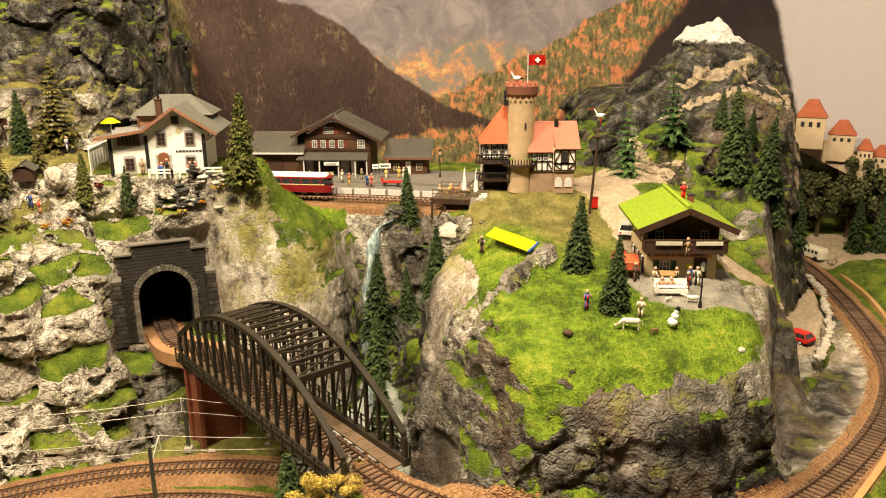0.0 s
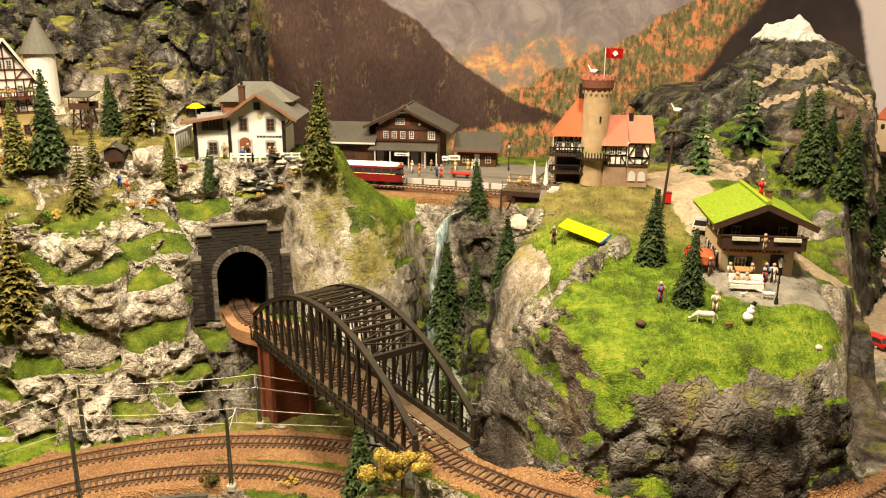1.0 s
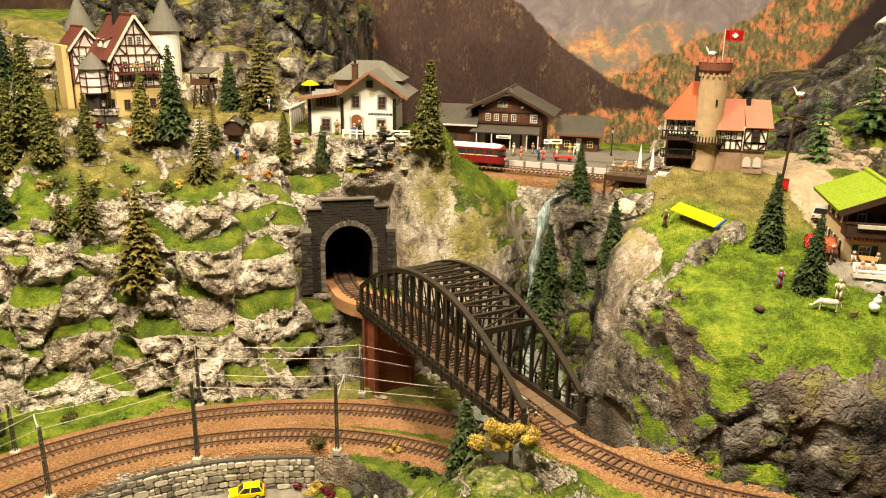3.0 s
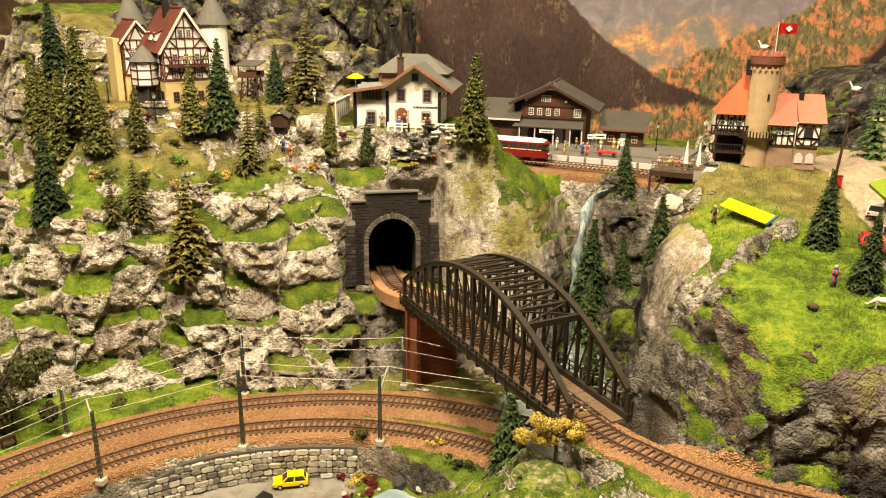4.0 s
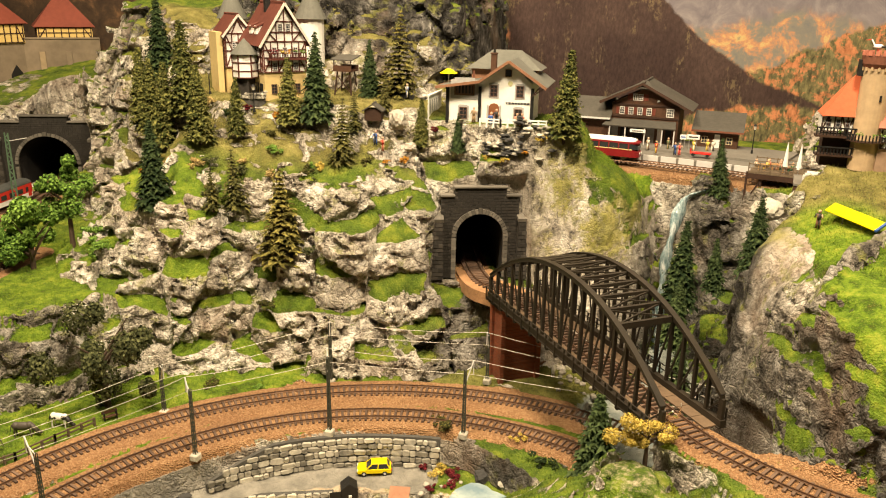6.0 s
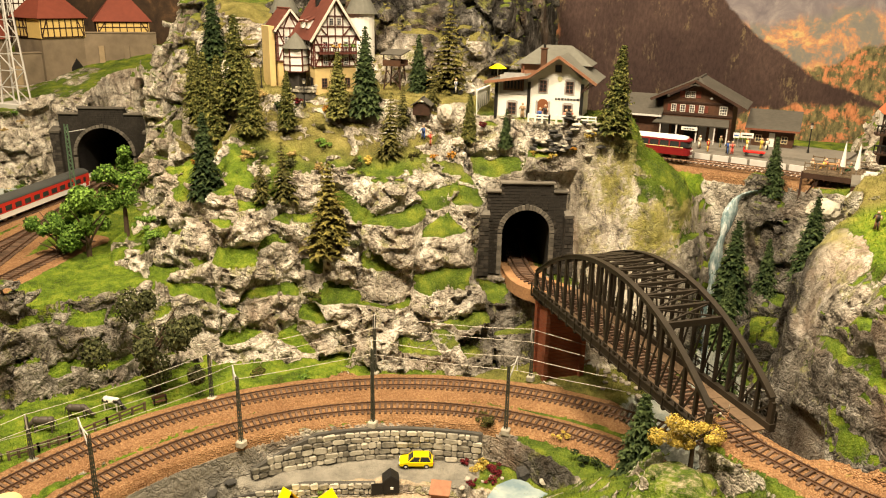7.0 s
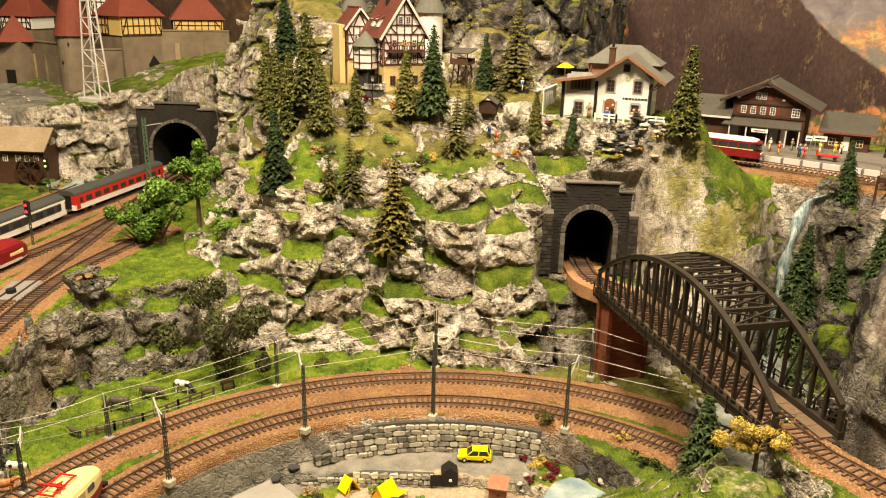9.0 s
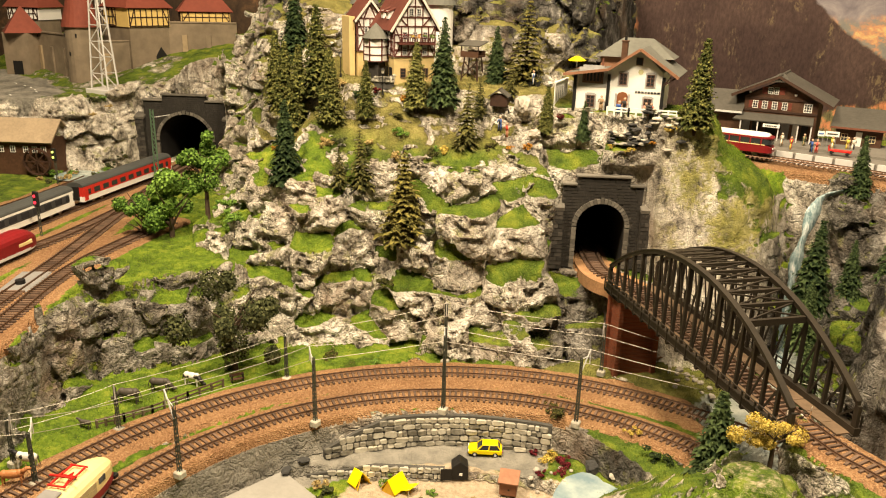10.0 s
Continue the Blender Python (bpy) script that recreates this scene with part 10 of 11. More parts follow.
figurine(0.222, 0.735, P_TAN, P_PINK, "seated model figure in tan on the bench", turn=0, seated=True)
figurine(0.240, 0.739, P_DARK, P_RED2, "model figure in dark coat on the terrace", turn=40)
figurine(0.246, 0.752, P_BLUE, P_DARK, "model figure in blue beside the inn door", turn=10)
figurine(0.253, 0.751, P_CREAM, P_DARK, "model figure in white beside the inn door", turn=-30)
figurine(0.193, 0.760, P_DARK, P_BROWN, "model figure in dark clothes beside the red car", turn=60)
figurine(0.042, 0.846, P_DARK, P_BROWN, "model figure in dark clothes behind the glider", turn=-30)
gl = thing("hang_glider", pose(0.073, 0.838, surface_z(0.073, 0.838) + 0.003, 0, 0, -32) @ Matrix.Diagonal((0.85, 0.85, 0.85, 1)), "bright yellow delta glider wing lying tilted on the hill", "glider")
bm = bmesh.new()
slab(bm, [(-0.031, -0.010, 0.012), (0.031, -0.012, 0.0), (0.033, 0.012, 0.006), (-0.029, 0.012, 0.018)], 0.0012)
part("wing", bm, M_YELLOW, gl)
part("leading_edge", beam(bmesh.new(), (0.032, -0.013, -0.0005), (0.034, 0.013, 0.0055), 0.003, 0.0024), P_BLUE, gl)
part("keel", tube(bmesh.new(), (-0.029, 0.001, 0.0125), (0.032, 0.0, 0.0005), 0.0008, n=6), M_GREY, gl)
part("strut", tube(bmesh.new(), (0.010, 0.0, 0.003), (0.012, 0.0, -0.008), 0.0009, n=6), M_GREY, gl)
part("strut", tube(bmesh.new(), (-0.012, 0.0, 0.008), (-0.012, 0.0, -0.006), 0.0009, n=6), M_GREY, gl)
pl = thing("leaning_pole", pose(0.176, 0.92, surface_z(0.176, 0.92) - 0.003), "dark leaning wooden pole with a nest on top", "pole")
part("shaft", tube(bmesh.new(), (0, 0, 0), (0.006, 0, 0.092), 0.0018, 0.0013, n=8), M_TIMBER, pl)
part("nest", ball(bmesh.new(), (0.006, 0, 0.094), 0.0055, (1, 1, 0.45), 9), M_TIMBER, pl)
th = thing("red_box", pose(0.183, 0.928, surface_z(0.183, 0.928)), "small red box at the foot of the pole", "box")
part("body", boxes((-0.004, -0.003, 0, 0.004, 0.003, 0.012), bev=0.0005), M_RED, th)
part("lid", boxes((-0.0044, -0.0034, 0.012, 0.0044, 0.0034, 0.0132), bev=0.0003), M_DARKRED, th)
car(0.186, 0.800, 0.036, M_RED, "small red model car beside the inn", 80, cat="car")
wgn = thing("farm_wagon", pose(0.192, 0.777, surface_z(0.192, 0.777), 0, 0, 78), "orange-red wooden farm wagon beside the inn", "wagon")
part("box", boxes((-0.016, -0.008, 0.006, 0.016, 0.008, 0.015), bev=0.0006), plain("orange_red_boards", (0.42, 0.09, 0.035), 0.6), wgn)
for u in (-0.011, 0.011):
    for s in (-1, 1):
        part("wheel", tube(bmesh.new(), (u, s * 0.0082, 0.005), (u, s * 0.0095, 0.005), 0.005, n=14), M_BROWNWOOD, wgn)
car(0.212, 0.873, 0.040, M_WHITE, "white model car on the sandy square", 70)
car(0.438, 0.907, 0.044, M_RED, "flat red sports car on the sandy lot", 122, tall=0.8)
vn = thing("model_van", pose(0.655, 1.315, surface_z(0.655, 1.315), 0, 0, 112), "cream white model camper van beyond the loop", "van")
part("body", hull(0.052, 0.022, 0.004, 0.019, 0.004, 0.006), paint("ivory_paint", (0.68, 0.62, 0.47), 0.35), vn)
part("window_band", hull(0.0505, 0.0224, 0.0125, 0.0175, 0.0, 0.006), M_GLASS, vn)
for k in range(6):
    u = -0.020 + k * 0.008
    for s in (-1, 1):
        part("window_post", boxes((u - 0.0012, s * 0.0111 - 0.0005, 0.0122, u + 0.0012, s * 0.0111 + 0.0005, 0.018)), M_WHITE, vn)
for u in (-0.015, 0.015):
    for s in (-1, 1):
        part("wheel", tube(bmesh.new(), (u, s * 0.009, 0.004), (u, s * 0.0114, 0.004), 0.004, n=14), M_BLACK, vn)
tm = thing("old_tram", pose(0.520, 1.112, 1.118, 0, 0, 68), "brown and ochre old omnibus with dark windows on the lot", "bus")
ochre = paint("ochre_paint", (0.34, 0.16, 0.04), 0.45)
part("body", hull(0.046, 0.024, 0.004, 0.015, 0.0, 0.003), ochre, tm)
part("window_band", hull(0.0455, 0.0236, 0.015, 0.026, 0.0, 0.003), M_GLASS, tm)
part("roof", hull(0.047, 0.0245, 0.026, 0.0275, 0.004, 0.003), P_BROWN, tm)
for s in (-1, 1):
    for k in range(6):
        u = -0.021 + k * 0.0084
        part("window_post", boxes((u - 0.0008, s * 0.0119 - 0.0005, 0.015, u + 0.0008, s * 0.0119 + 0.0005, 0.026)), ochre, tm)
    for y in (-0.011, -0.004, 0.004, 0.011):
        part("end_post", boxes((s * 0.0226 - 0.0006, y - 0.0008, 0.012, s * 0.0226 + 0.0006, y + 0.0008, 0.026)), ochre, tm)
    for u in (-0.014, 0.014):
        part("wheel", tube(bmesh.new(), (u, s * 0.010, 0.004), (u, s * 0.0122, 0.004), 0.004, n=14), M_BLACK, tm)
# kerb of edge stones round the lot
rng = random.Random(21)
edge = spline([(0.442, 0.850), (0.465, 0.885), (0.489, 0.922), (0.518, 0.983), (0.536, 1.03), (0.554, 1.075), (0.562, 1.11), (0.567, 1.16)], 0.0125)
for k, (x, y) in enumerate(edge):
    rubble(float(x) + rng.uniform(-0.002, 0.002), float(y), rng.uniform(0.0055, 0.0085), M_PALESTONE, "flat pale edge stone beside the sandy lot", 170 + k, z=1.118, s=(1.1, 0.8, 0.55))
# roof ornaments of the inn
sa = surface_z(0.24, 0.8)
figurine(0.256, 0.823, M_RED, M_RED, "red and white toy figurine on the turf roof", z=1.3185, h=0.019, turn=10)
th = thing("toy_chimney", pose(0.264, 0.822, 1.3165), "small brown brick chimney on the turf roof", "chimney")
part("stack", boxes((-0.003, -0.003, -0.004, 0.003, 0.003, 0.007), bev=0.0003), M_FLUE, th)
part("cap", boxes((-0.0036, -0.0036, 0.007, 0.0036, 0.0036, 0.0082)), M_DARKSTONE, th)
figurine(0.243, 0.757, P_TAN, P_TAN, "small model figure on the inn balcony", z=1.2755, h=0.019)

# massif details
th = thing("dark_hut", pose(-0.528, 0.991, surface_z(-0.528, 0.991), 0, 0, 12), "small dark brown wooden hut on the cliff", "hut")
part("wall", boxes((-0.012, -0.010, 0, 0.012, 0.010, 0.016)), M_TIMBER, th)
gable_roof(th, -0.015, 0.015, 0.0, 0.014, 0.014, 0.024, -0.013, 0.013, 0.0015, M_ROOFDARK)
figurine(-0.520, 0.977, P_BLUE, P_DARK, "model figure in blue beside the dark hut", turn=20)
figurine(-0.508, 0.974, P_RED2, P_TAN, "model figure in red beside the dark hut", turn=-20)
rubble(-0.494, 0.995, 0.017, M_PALESTONE, "large white plaster boulder on the cliff top", 201, s=(1.1, 0.8, 0.95))
rubble(-0.470, 0.985, 0.010, M_PALESTONE, "pale boulder on the cliff top", 202)
cy = thing("bicycle", pose(-0.506, 1.068, surface_z(-0.506, 1.068), 0, 0, 15), "tiny dark bicycle on the path", "bicycle")
for u in (-0.006, 0.006):
    part("wheel", tube(bmesh.new(), (u, -0.0003, 0.004), (u, 0.0003, 0.004), 0.004, n=14), M_BLACK, cy)
part("frame", beam(beam(bmesh.new(), (-0.006, 0, 0.004), (0.005, 0, 0.008), 0.0006, 0.0008), (0.006, 0, 0.004), (0.004, 0, 0.010), 0.0006, 0.0008), M_BLACK, cy)
figurine(-0.507, 1.068, P_CREAM, P_BLUE, "model figure with yellow cap on the bicycle", z=surface_z(-0.507, 1.068) + 0.003, turn=100)
lt = thing("lookout_tower", pose(-0.614, 1.085, surface_z(-0.614, 1.085)), "dark brown wooden lookout tower with braced legs", "tower")
for sx in (-1, 1):
    for sy in (-1, 1):
        part("leg", beam(bmesh.new(), (sx * 0.014, sy * 0.012, 0), (sx * 0.010, sy * 0.009, 0.036), 0.002, 0.002), M_TIMBER, lt)
    part("brace", beam(bmesh.new(), (sx * 0.0135, -0.0118, 0.004), (-sx * 0.011, -0.0098, 0.030), 0.0014, 0.0014), M_TIMBER, lt)
part("platform", boxes((-0.015, -0.014, 0.036, 0.015, 0.014, 0.0385)), M_BROWNWOOD, lt)
part("parapet", boxes((-0.015, -0.014, 0.0385, 0.015, -0.0132, 0.045)), M_BROWNWOOD, lt)
part("parapet", boxes((-0.015, 0.0132, 0.0385, 0.015, 0.014, 0.045)), M_BROWNWOOD, lt)
part("canopy", slab(bmesh.new(), [(-0.018, -0.017, 0.054), (0.018, -0.017, 0.054), (0.018, 0.017, 0.060), (-0.018, 0.017, 0.060)], 0.0015), M_ROOFDARK, lt)
for sx in (-1, 1):
    part("canopy_post", boxes((sx * 0.014 - 0.0007, -0.0135, 0.038, sx * 0.014 + 0.0007, -0.0121, 0.0545)), M_TIMBER, lt)
stone_wall([(-0.745, 0.992), (-0.735, 0.983), (-0.72, 0.980), (-0.705, 0.986), (-0.700, 0.996)], 1.333, 1.3465, "low round grey stone wall below the timbered house", 11, 0.0045, 0.05)
k = 0
rng = random.Random(33)
for x, y, r, mt, lb in ((-0.752, 0.880, 0.015, M_STRAW, "straw-coloured flock bush on the forest slope"), (-0.645, 0.905, 0.014, M_STRAW, "straw-coloured flock bush on the forest slope"), (-0.695, 0.905, 0.016, M_DARKLEAF, "dark green flock bush on the forest slope"),
                        (-0.66, 0.935, 0.014, M_BROAD, "fresh green flock bush on the forest slope"), (-0.60, 0.915, 0.015, M_OLIVE, "olive flock bush on the forest slope"), (-0.585, 0.93, 0.013, M_YELLOWLEAF, "yellow-green flock bush on the forest slope"), (-0.745, 0.96, 0.013, M_SPRUCE, "dark green flock bush under firs"),
                        (-0.675, 0.975, 0.010, M_ORANGELEAF, "orange flock bush below the timbered house"), (-0.72, 0.97, 0.010, M_WINE, "reddish flock bush below the timbered house"), (-0.79, 0.985, 0.012, M_STRAW, "straw-coloured flock bush by the lantern"), (-0.845, 0.885, 0.009, M_ORANGELEAF, "orange flock tuft on the rock"),
                        (-0.63, 0.84, 0.016, M_OLIVE, "olive flock bush on the cliff"), (-0.575, 0.865, 0.013, M_DARKLEAF, "dark flock bush on the cliff"), (-0.71, 0.855, 0.018, M_DARKLEAF, "dark flock bush on the cliff"), (-0.525, 0.955, 0.012, M_OLIVE, "olive flock bush on the cliff"),
                        (-0.475, 0.975, 0.009, M_ORANGELEAF, "rust-red flock tuft near the boulder"), (-0.434, 0.985, 0.009, M_WINE, "rust-red flock tuft near the boulder"), (-0.335, 0.985, 0.009, M_YELLOWLEAF, "yellow flower tuft below the guesthouse fence"), (-0.325, 0.978, 0.008, M_ORANGELEAF, "red flower tuft below the guesthouse fence"),
                        (-0.308, 0.990, 0.008, M_ORANGELEAF, "red flower tuft below the guesthouse fence"), (-0.285, 0.993, 0.009, M_YELLOWLEAF, "yellow flower tuft below the guesthouse fence"), (-0.36, 0.985, 0.008, M_YELLOWLEAF, "yellow flower tuft below the guesthouse fence"), (-0.245, 1.005, 0.016, M_OLIVE, "olive flock bush under the tall fir"),
                        (-0.275, 1.012, 0.014, M_OLIVE, "olive flock bush under the tall fir"), (-0.86, 0.80, 0.02, M_BROAD, "bright green leafy bush on the cliff flank"), (-0.90, 0.83, 0.022, M_BROAD, "bright green leafy bush on the cliff flank"), (-0.655, 0.745, 0.012, M_OLIVE, "olive flock bush at the cliff foot"),
                        (-0.60, 0.765, 0.010, M_BROAD, "green flock bush at the cliff foot"), (-0.755, 0.66, 0.014, M_DARKLEAF, "dark flock bush at the cliff foot")):
    k += 1
    bush(x, y, r, mt, lb, 200 + k, z=surface_z(x, y) - r * 0.15)
# jagged dark stones below the guesthouse fence
for k in range(70):
    x = rng.uniform(-0.368, -0.272)
    y = 0.994 + 0.10 * max(0, x + 0.31) + rng.uniform(-0.003, 0.004)
    rubble(x, y + rng.uniform(-0.003, 0.003), rng.uniform(0.003, 0.007), M_DARKROCK if k % 2 else M_GREYSTONE, "flat grey rockery stone below the fence", 240 + k, s=(1.2, 0.8, 0.4))
figurine(-0.360, 1.004, P_BLUE, P_BLUE, "seated model figure in blue at the guesthouse", z=1.317, turn=10, seated=True)
figurine(-0.353, 1.004, P_DARK, P_DARK, "model figure in dark clothes at the guesthouse", z=1.317)
figurine(-0.318, 1.008, P_RED2, P_PINK, "seated model figure in red at the guesthouse", z=1.317, seated=True)
figurine(-0.325, 1.008, P_PINK, P_TAN, "seated model figure in pink at the guesthouse", z=1.317, turn=30, seated=True)
figurine(-0.386, 1.008, P_TAN, P_TAN, "model figure in tan at the guesthouse corner", z=1.317)

# station people and goods; platform level
ZP = 1.2452
for k, (x, y, bd, lg, lb) in enumerate(((-0.226, 1.285, P_RED2, P_DARK, "model figure in red on the platform"), (-0.218, 1.300, P_DARK, P_DARK, "railway official in dark uniform on the platform"), (-0.201, 1.297, P_PINK, P_CREAM, "model figure in pink and white on the platform"),
                                        (-0.188, 1.282, P_DARK, P_DARK, "model figure in black on the platform"), (-0.182, 1.282, P_DARK, P_DARK, "model figure in black on the platform"), (-0.165, 1.305, P_CREAM, P_TAN, "model figure in cream on the platform"), (-0.150, 1.275, P_RED2, P_YEL, "model figure in orange-red on the platform"),
                                        (-0.120, 1.270, P_BLUE, P_DARK, "model figure in blue on the platform"), (-0.113, 1.270, P_PINK, P_RED2, "model figure in pink on the platform"), (-0.133, 1.315, P_TAN, P_GREEN, "model figure in tan on the platform"), (-0.092, 1.318, P_YEL, P_CREAM, "model figure in yellow beside the sign"),
                                        (-0.070, 1.325, P_YEL, P_TAN, "model figure in yellow by the annex"), (-0.062, 1.325, P_CREAM, P_DARK, "model figure in white by the annex"))):
    figurine(x, y, bd, lg, lb, z=ZP, turn=k * 47)
ct = thing("luggage_cart", pose(-0.080, 1.274, ZP, 0, 0, -8), "bright red flat luggage cart on the platform", "cart")
part("deck", boxes((-0.016, -0.006, 0.004, 0.016, 0.006, 0.0065), bev=0.0004), M_RED, ct)
part("end_board", boxes((-0.0165, -0.006, 0.0065, -0.0155, 0.006, 0.012)), M_RED, ct)
for u in (-0.011, 0.011):
    for s in (-1, 1):
        part("wheel", tube(bmesh.new(), (u, s * 0.0055, 0.0025), (u, s * 0.0065, 0.0025), 0.0025, n=10), M_BLACK, ct)
cr = thing("goods_crate", pose(-0.238, 1.300, ZP, 0, 0, 10), "grey-red stacked goods crate on the platform", "crate")
part("box", boxes((-0.007, -0.005, 0, 0.007, 0.005, 0.008), bev=0.0005), M_FLUE, cr)
part("cover", boxes((-0.0072, -0.0052, 0.008, 0.0072, 0.0052, 0.013), bev=0.001), M_GREY, cr)
for x, w, up, blue in ((-0.110, 0.010, 0.018, False), (-0.094, 0.020, 0.019, True)):
    sg = thing("station_sign", pose(x, 1.322, ZP), "white station board with dark lettering bars", "sign")
    part("board", boxes((-w / 2, -0.0006, up, w / 2, 0.0006, up + 0.008)), M_WHITE, sg)
    for u in (-w * 0.3, w * 0.3):
        part("post", tube(bmesh.new(), (u, 0.0008, 0), (u, 0.0008, up + 0.004), 0.0006, n=6), M_GREY, sg)
    part("lettering", boxes((-w * 0.36, -0.0010, up + 0.003, w * 0.36, -0.0007, up + 0.005)), M_BLUE if not blue else M_BLACK, sg)
lantern(0.000, 1.33, 0.050, "tall twin-headed dark platform lamp", ZP)

# ---- waterfall, beer garden on the footbridge, board edge ----
mf, nt, b = mat_base("falling_water", 0.15, 0.0, 0.5)
st_ = nt.nodes.new("ShaderNodeMapping")
st_.inputs["Scale"].default_value = (1, 1, 0.25)
nt.links.new(coords(nt), st_.inputs[0])
wn_ = noise_tex(nt, st_.outputs[0], 190, 4, 0.65)
nt.links.new(ramp(nt, wn_, [(0.38, (0.12, 0.19, 0.20)), (0.52, (0.30, 0.38, 0.38)), (0.68, (0.70, 0.72, 0.70))]), b.inputs["Base Color"])
bump(nt, b, wn_, 0.002)
course = spline([(-0.045, 1.185, 1.216), (-0.066, 1.172, 1.2125), (-0.085, 1.160, 1.208), (-0.097, 1.150, 1.200), (-0.103, 1.140, 1.180), (-0.107, 1.132, 1.155), (-0.112, 1.126, 1.125), (-0.114, 1.120, 1.09), (-0.115, 1.10, 1.02), (-0.113, 1.07, 0.995), (-0.105, 1.0, 0.985)], 0.004)
rng = random.Random(8)
bm = bmesh.new()
rings = []
for i, q in enumerate(course):
    w = 0.0065 + 0.0025 * math.sin(i * 0.35) + rng.uniform(-0.001, 0.001)
    ring = []
    for k in range(7):
        u = k / 6 * 2 - 1
        ring.append(bm.verts.new((q[0] + u * w, q[1] - 0.004 * (1 - u * u) + rng.uniform(-0.001, 0.001) + 0.4 * u * w, q[2] + 0.002 * (1 - u * u) + rng.uniform(-0.0008, 0.0008))))
    ring += [bm.verts.new((q[0] + u * w, q[1] + 0.006 + 0.4 * u * w, q[2] - 0.004)) for u in (1, -1)]
    rings.append(ring)
for a, c in zip(rings, rings[1:]):
    for i in range(9):
        bm.faces.new((a[i], a[(i + 1) % 9], c[(i + 1) % 9], c[i]))
bm.faces.new(rings[0])
bm.faces.new(rings[-1][::-1])
tagged(part("waterfall", bm, mf, smooth_faces=True), "narrow pale blue waterfall dropping into the gorge", "waterfall", kind="structure")

# wooden terrace bridge beside the castle inn
tb = thing("terrace_bridge", Matrix(), "dark timber terrace bridge with rails beside the castle inn", "footbridge")
A, B = Vector((-0.012, 1.165, 1.2475)), Vector((0.075, 1.145, 1.2475))
d = (B - A).normalized()
nrm = Vector((-d.y, d.x, 0))
L = (B - A).length
for k in range(22):
    u = (k + 0.5) / 22
    c = A + d * (L * u)
    part("deck_plank", beam(bmesh.new(), c - nrm * 0.004, c + nrm * 0.060, L / 22 * 0.9, 0.0022), M_WEATHER, tb)
for off in (-0.003, 0.058):
    for zz in (0.0065, 0.0125):
        part("rail", beam(bmesh.new(), A + nrm * off + Vector((0, 0, zz)), B + nrm * off + Vector((0, 0, zz)), 0.0012, 0.0014), M_WEATHER, tb)
    for k in range(7):
        c = A + d * (L * k / 6) + nrm * off
        part("rail_post", beam(bmesh.new(), c, c + Vector((0, 0, 0.0145)), 0.0014, 0.0014), M_WEATHER, tb)
    part("girder", beam(bmesh.new(), A + nrm * off - Vector((0, 0, 0.005)), B + nrm * off - Vector((0, 0, 0.005)), 0.003, 0.007), M_TIMBER, tb)
for x0 in (-0.010, 0.010):
    c = A + d * (0.008 + x0)
    part("leg", beam(bmesh.new(), c + Vector((0, 0, -0.06)), c, 0.003, 0.003), M_TIMBER, tb)
part("leg_brace", beam(bmesh.new(), A + d * -0.002 + Vector((0, 0, -0.05)), A + d * 0.018 + Vector((0, 0, -0.01)), 0.002, 0.002), M_TIMBER, tb)
rng = random.Random(14)
cols = (P_CREAM, P_YEL, P_RED2, P_TAN, P_PINK, P_GREEN)
for k, (u, v) in enumerate(((0.16, 0.018), (0.34, 0.030), (0.54, 0.016))):
    c = A + d * (L * u) + nrm * v
    t_ = thing("beer_table", pose(c.x, c.y, 1.2488, 0, 0, 20 * k), "small pale beer garden table on the terrace", "table", "beer garden tables")
    part("tabletop", boxes((-0.006, -0.004, 0.0078, 0.006, 0.004, 0.0088)), M_WOOD, t_)
    for s in (-1, 1):
        part("leg", boxes((s * 0.0045 - 0.0005, -0.003, 0, s * 0.0045 + 0.0005, 0.003, 0.0078)), M_WOOD, t_)
    for s in (-1, 1):
        figurine(c.x + s * 0.008, c.y + 0.001, cols[(2 * k + (s > 0)) % 6], cols[(k + 3) % 6], "seated model guest at a terrace table", z=1.2488, turn=-90 * s, seated=True)
for k, (x, y) in enumerate(((0.035, 1.160), (0.052, 1.150))):
    ps = thing("closed_parasol", pose(x, y, 1.2488), "tall closed white parasol on the terrace", "parasol", "closed parasols")
    part("pole", tube(bmesh.new(), (0, 0, 0), (0, 0, 0.046), 0.0006, n=6), M_LIGHTGREY, ps)
    bm = tube(bmesh.new(), (0, 0, 0.010), (0, 0, 0.043), 0.0040, 0.0008, n=9)
    part("canopy", bm, M_WHITE, ps)
tr_ = thing("stone_terrace", pose(0.070, 1.075, 1.232, 0, 0, -6), "brown boarded terrace with steps beside the castle inn", "terrace")
part("retaining_board", boxes((-0.030, -0.02, 0, 0.030, 0.045, 0.022), bev=0.001), M_BROWNWOOD, tr_)
part("floor", boxes((-0.031, -0.021, 0.022, 0.031, 0.046, 0.0245)), M_PAVE, tr_)
for k in range(3):
    bn = thing("white_bench", pose(0.062 + 0.004 * k, 1.066 + 0.014 * k, 1.2565, 0, 0, -6), "long white bench on the inn terrace", "bench", "white terrace benches")
    part("seat", boxes((-0.014, -0.003, 0.0045, 0.014, 0.002, 0.0057)), M_WHITE, bn)
    part("backrest", boxes((-0.014, 0.0018, 0.0065, 0.014, 0.0027, 0.011)), M_WHITE, bn)
    for u in (-0.012, 0.012):
        part("side_panel", boxes((u - 0.0006, -0.003, 0, u + 0.0006, 0.0026, 0.010)), M_WHITE, bn)
rubble(0.045, 1.02, 0.022, M_GREYSTONE, "large grey boulder under the castle inn", 401, z=1.236, s=(1.3, 0.9, 0.7))
rubble(0.012, 1.06, 0.020, M_GREYSTONE, "grey boulder under the castle inn", 402, z=1.213, s=(1.2, 0.8, 0.8))

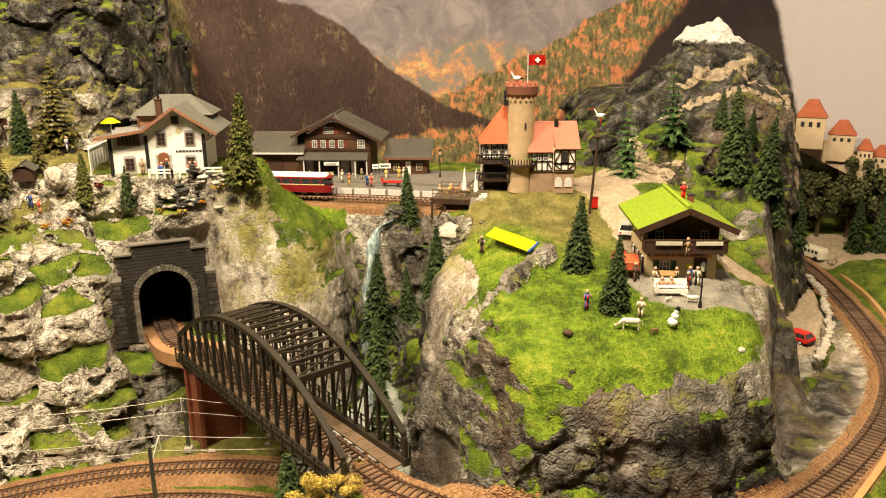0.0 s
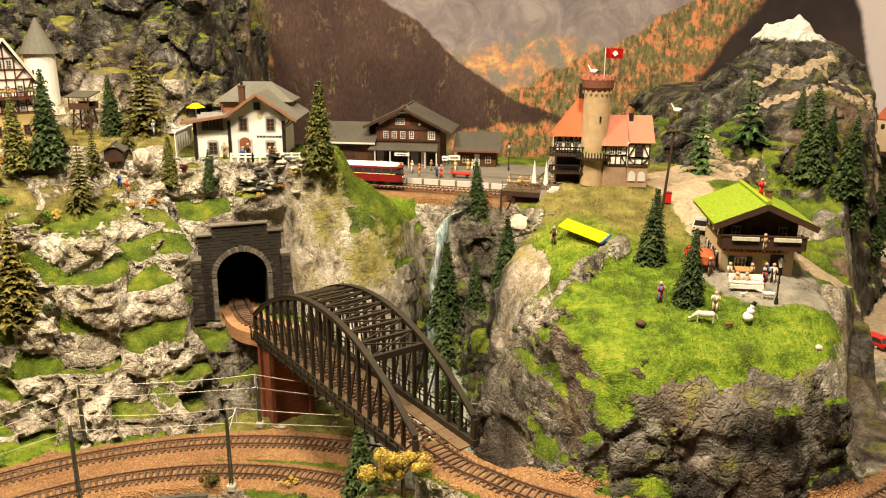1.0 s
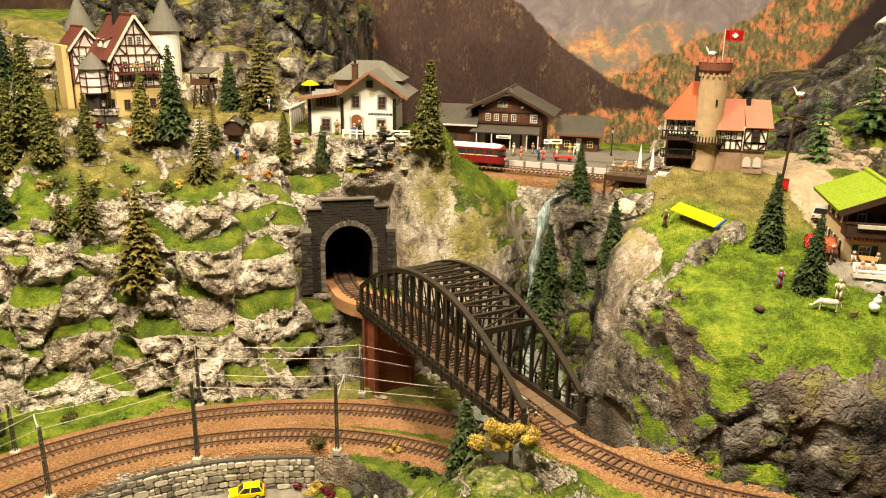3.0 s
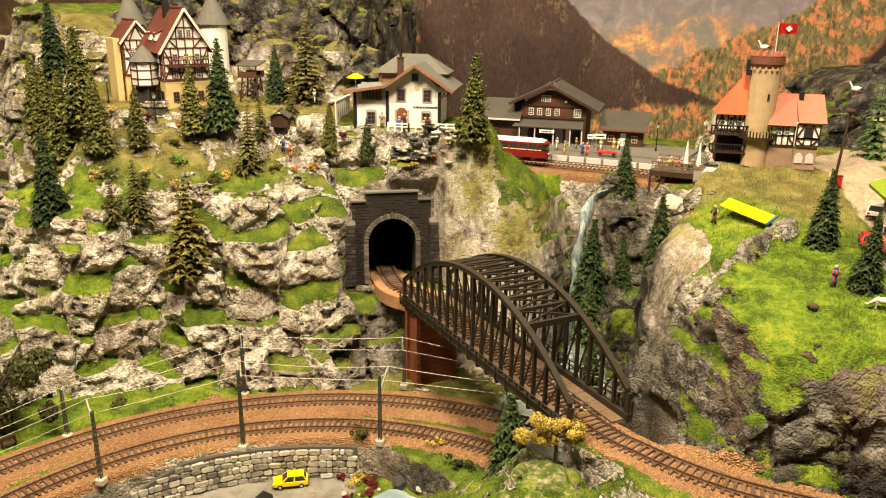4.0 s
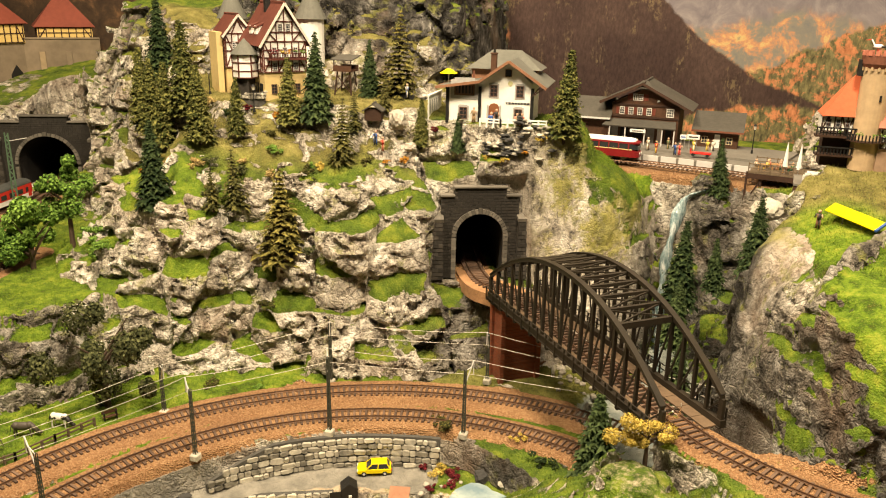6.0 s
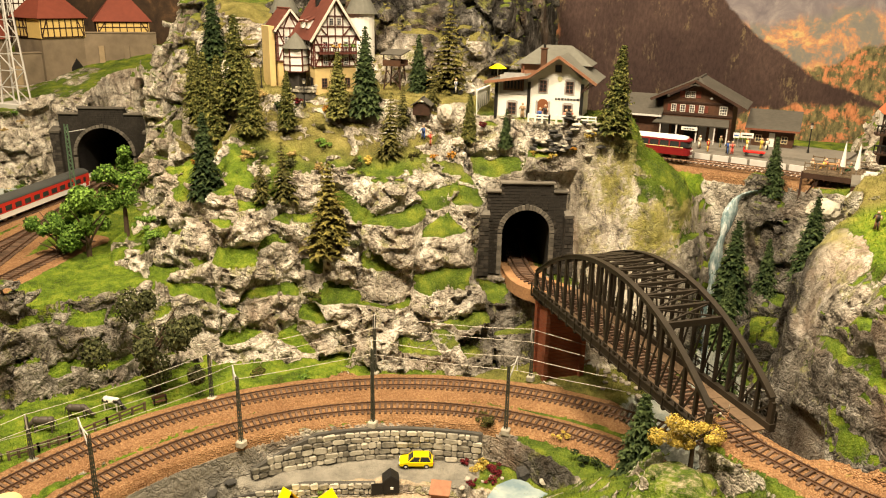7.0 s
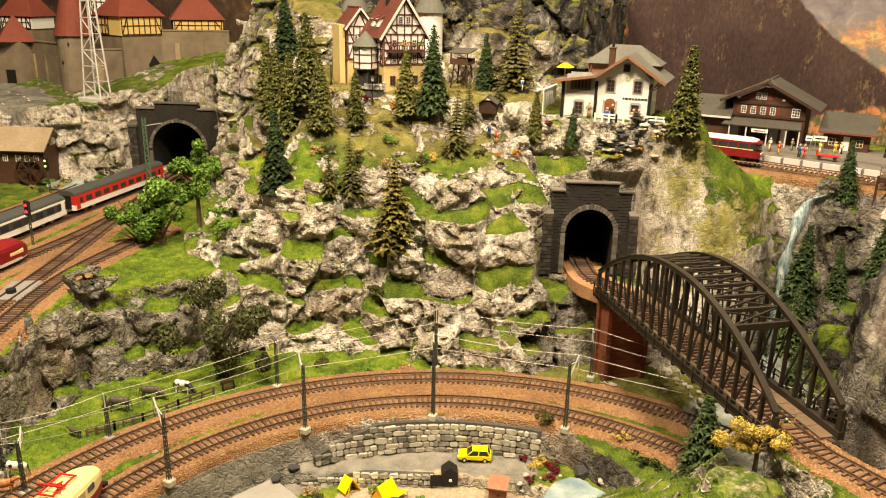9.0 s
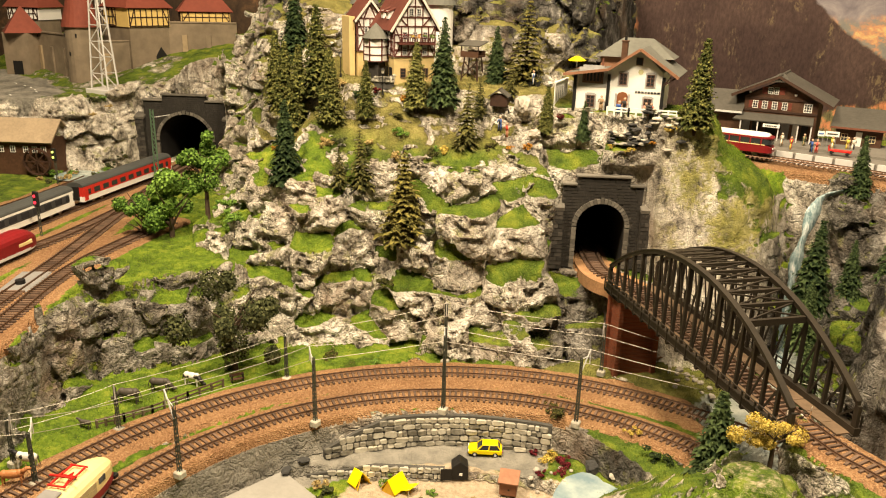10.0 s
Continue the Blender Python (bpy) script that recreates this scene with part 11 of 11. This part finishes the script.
# plywood edge board round the loop
edge = spline([(0.05, 0.492), (0.12, 0.482), (0.20, 0.484), (0.262, 0.512), (0.312, 0.552), (0.363, 0.603), (0.424, 0.668), (0.49, 0.752), (0.55, 0.85), (0.60, 0.96), (0.64, 1.1), (0.655, 1.22)], 0.01)
bm = sweep(bmesh.new(), edge, [(-0.003, -0.10), (0.003, -0.10), (0.003, 0.0), (-0.003, 0.0)], 1.103, 0)
tagged(part("edge_board", bm, M_WOOD), "curved plywood edge board beside the upper line", "board", kind="structure")

# printed castle on the panorama: thin boards just before the sheet
M_CASTLE = plain("printed_castle_wall", (0.52, 0.40, 0.26), 0.75, var=0.2, scale=60)
M_CASTLEROOF = plain("printed_castle_roof", (0.42, 0.12, 0.055), 0.75, var=0.25, scale=90)


def castle_house(x, z, w, h, rh, label):
    th = thing("castle_house", pose(x, 1.455, z, 0, 0, -28), label, "castle")
    part("wall", boxes((-w / 2, 0, -0.03, w / 2, 0.02, h)), M_CASTLE, th)
    bm = bmesh.new()
    prism(bm, [(-w * 0.56, h - 0.002), (w * 0.56, h - 0.002), (w * 0.16, h + rh), (-w * 0.16, h + rh)], -0.002, 0.022)
    part("roof", bm, M_CASTLEROOF, th)
    for k in range(3):
        u = (k - 1) * w * 0.27
        part("window", boxes((u - w * 0.06, -0.0008, h * 0.35, u + w * 0.06, 0.0, h * 0.65)), M_GLASS, th)


for row in ((0.690, 1.300, 0.050, 0.030, 0.030), (0.752, 1.275, 0.045, 0.022, 0.024), (0.800, 1.245, 0.026, 0.022, 0.018), (0.835, 1.235, 0.04, 0.020, 0.018)):
    castle_house(*row, "distant castle house with orange-red roof on the panorama")
cw = thing("castle_wall", pose(0.755, 1.462, 1.262, 0, 24, -28), "sand-coloured distant castle wall on the panorama", "castle")
part("wall", boxes((-0.10, 0, -0.03, 0.12, 0.012, 0.006)), M_CASTLE, cw)
# storks
for x, y, z, lb in ((0.091, 0.966, 1.432, "white stork with dark wings on the castle tower"), (0.184, 0.920, 1.392, "white stork on the nest of the leaning pole")):
    sk = thing("stork", pose(x, y, z, 0, 0, 160), lb, "stork")
    part("body", ball(bmesh.new(), (0, 0, 0.005), 0.0034, (1.6, 0.8, 0.8), 8), M_WHITE, sk, smooth_faces=True)
    part("neck", tube(bmesh.new(), (0.004, 0, 0.006), (0.008, 0, 0.0125), 0.0009, 0.0007, n=6), M_WHITE, sk)
    part("beak", tube(bmesh.new(), (0.008, 0, 0.0122), (0.014, 0, 0.0115), 0.0006, 0.0002, n=5), M_RED, sk)
    part("wing_tip", ball(bmesh.new(), (-0.004, 0, 0.005), 0.0028, (1.5, 0.9, 0.5), 7), P_DARK, sk, smooth_faces=True)
    for s in (-1, 1):
        part("leg", tube(bmesh.new(), (0, s * 0.0012, 0.003), (0, s * 0.0012, -0.004), 0.0004, n=5), M_RED, sk)
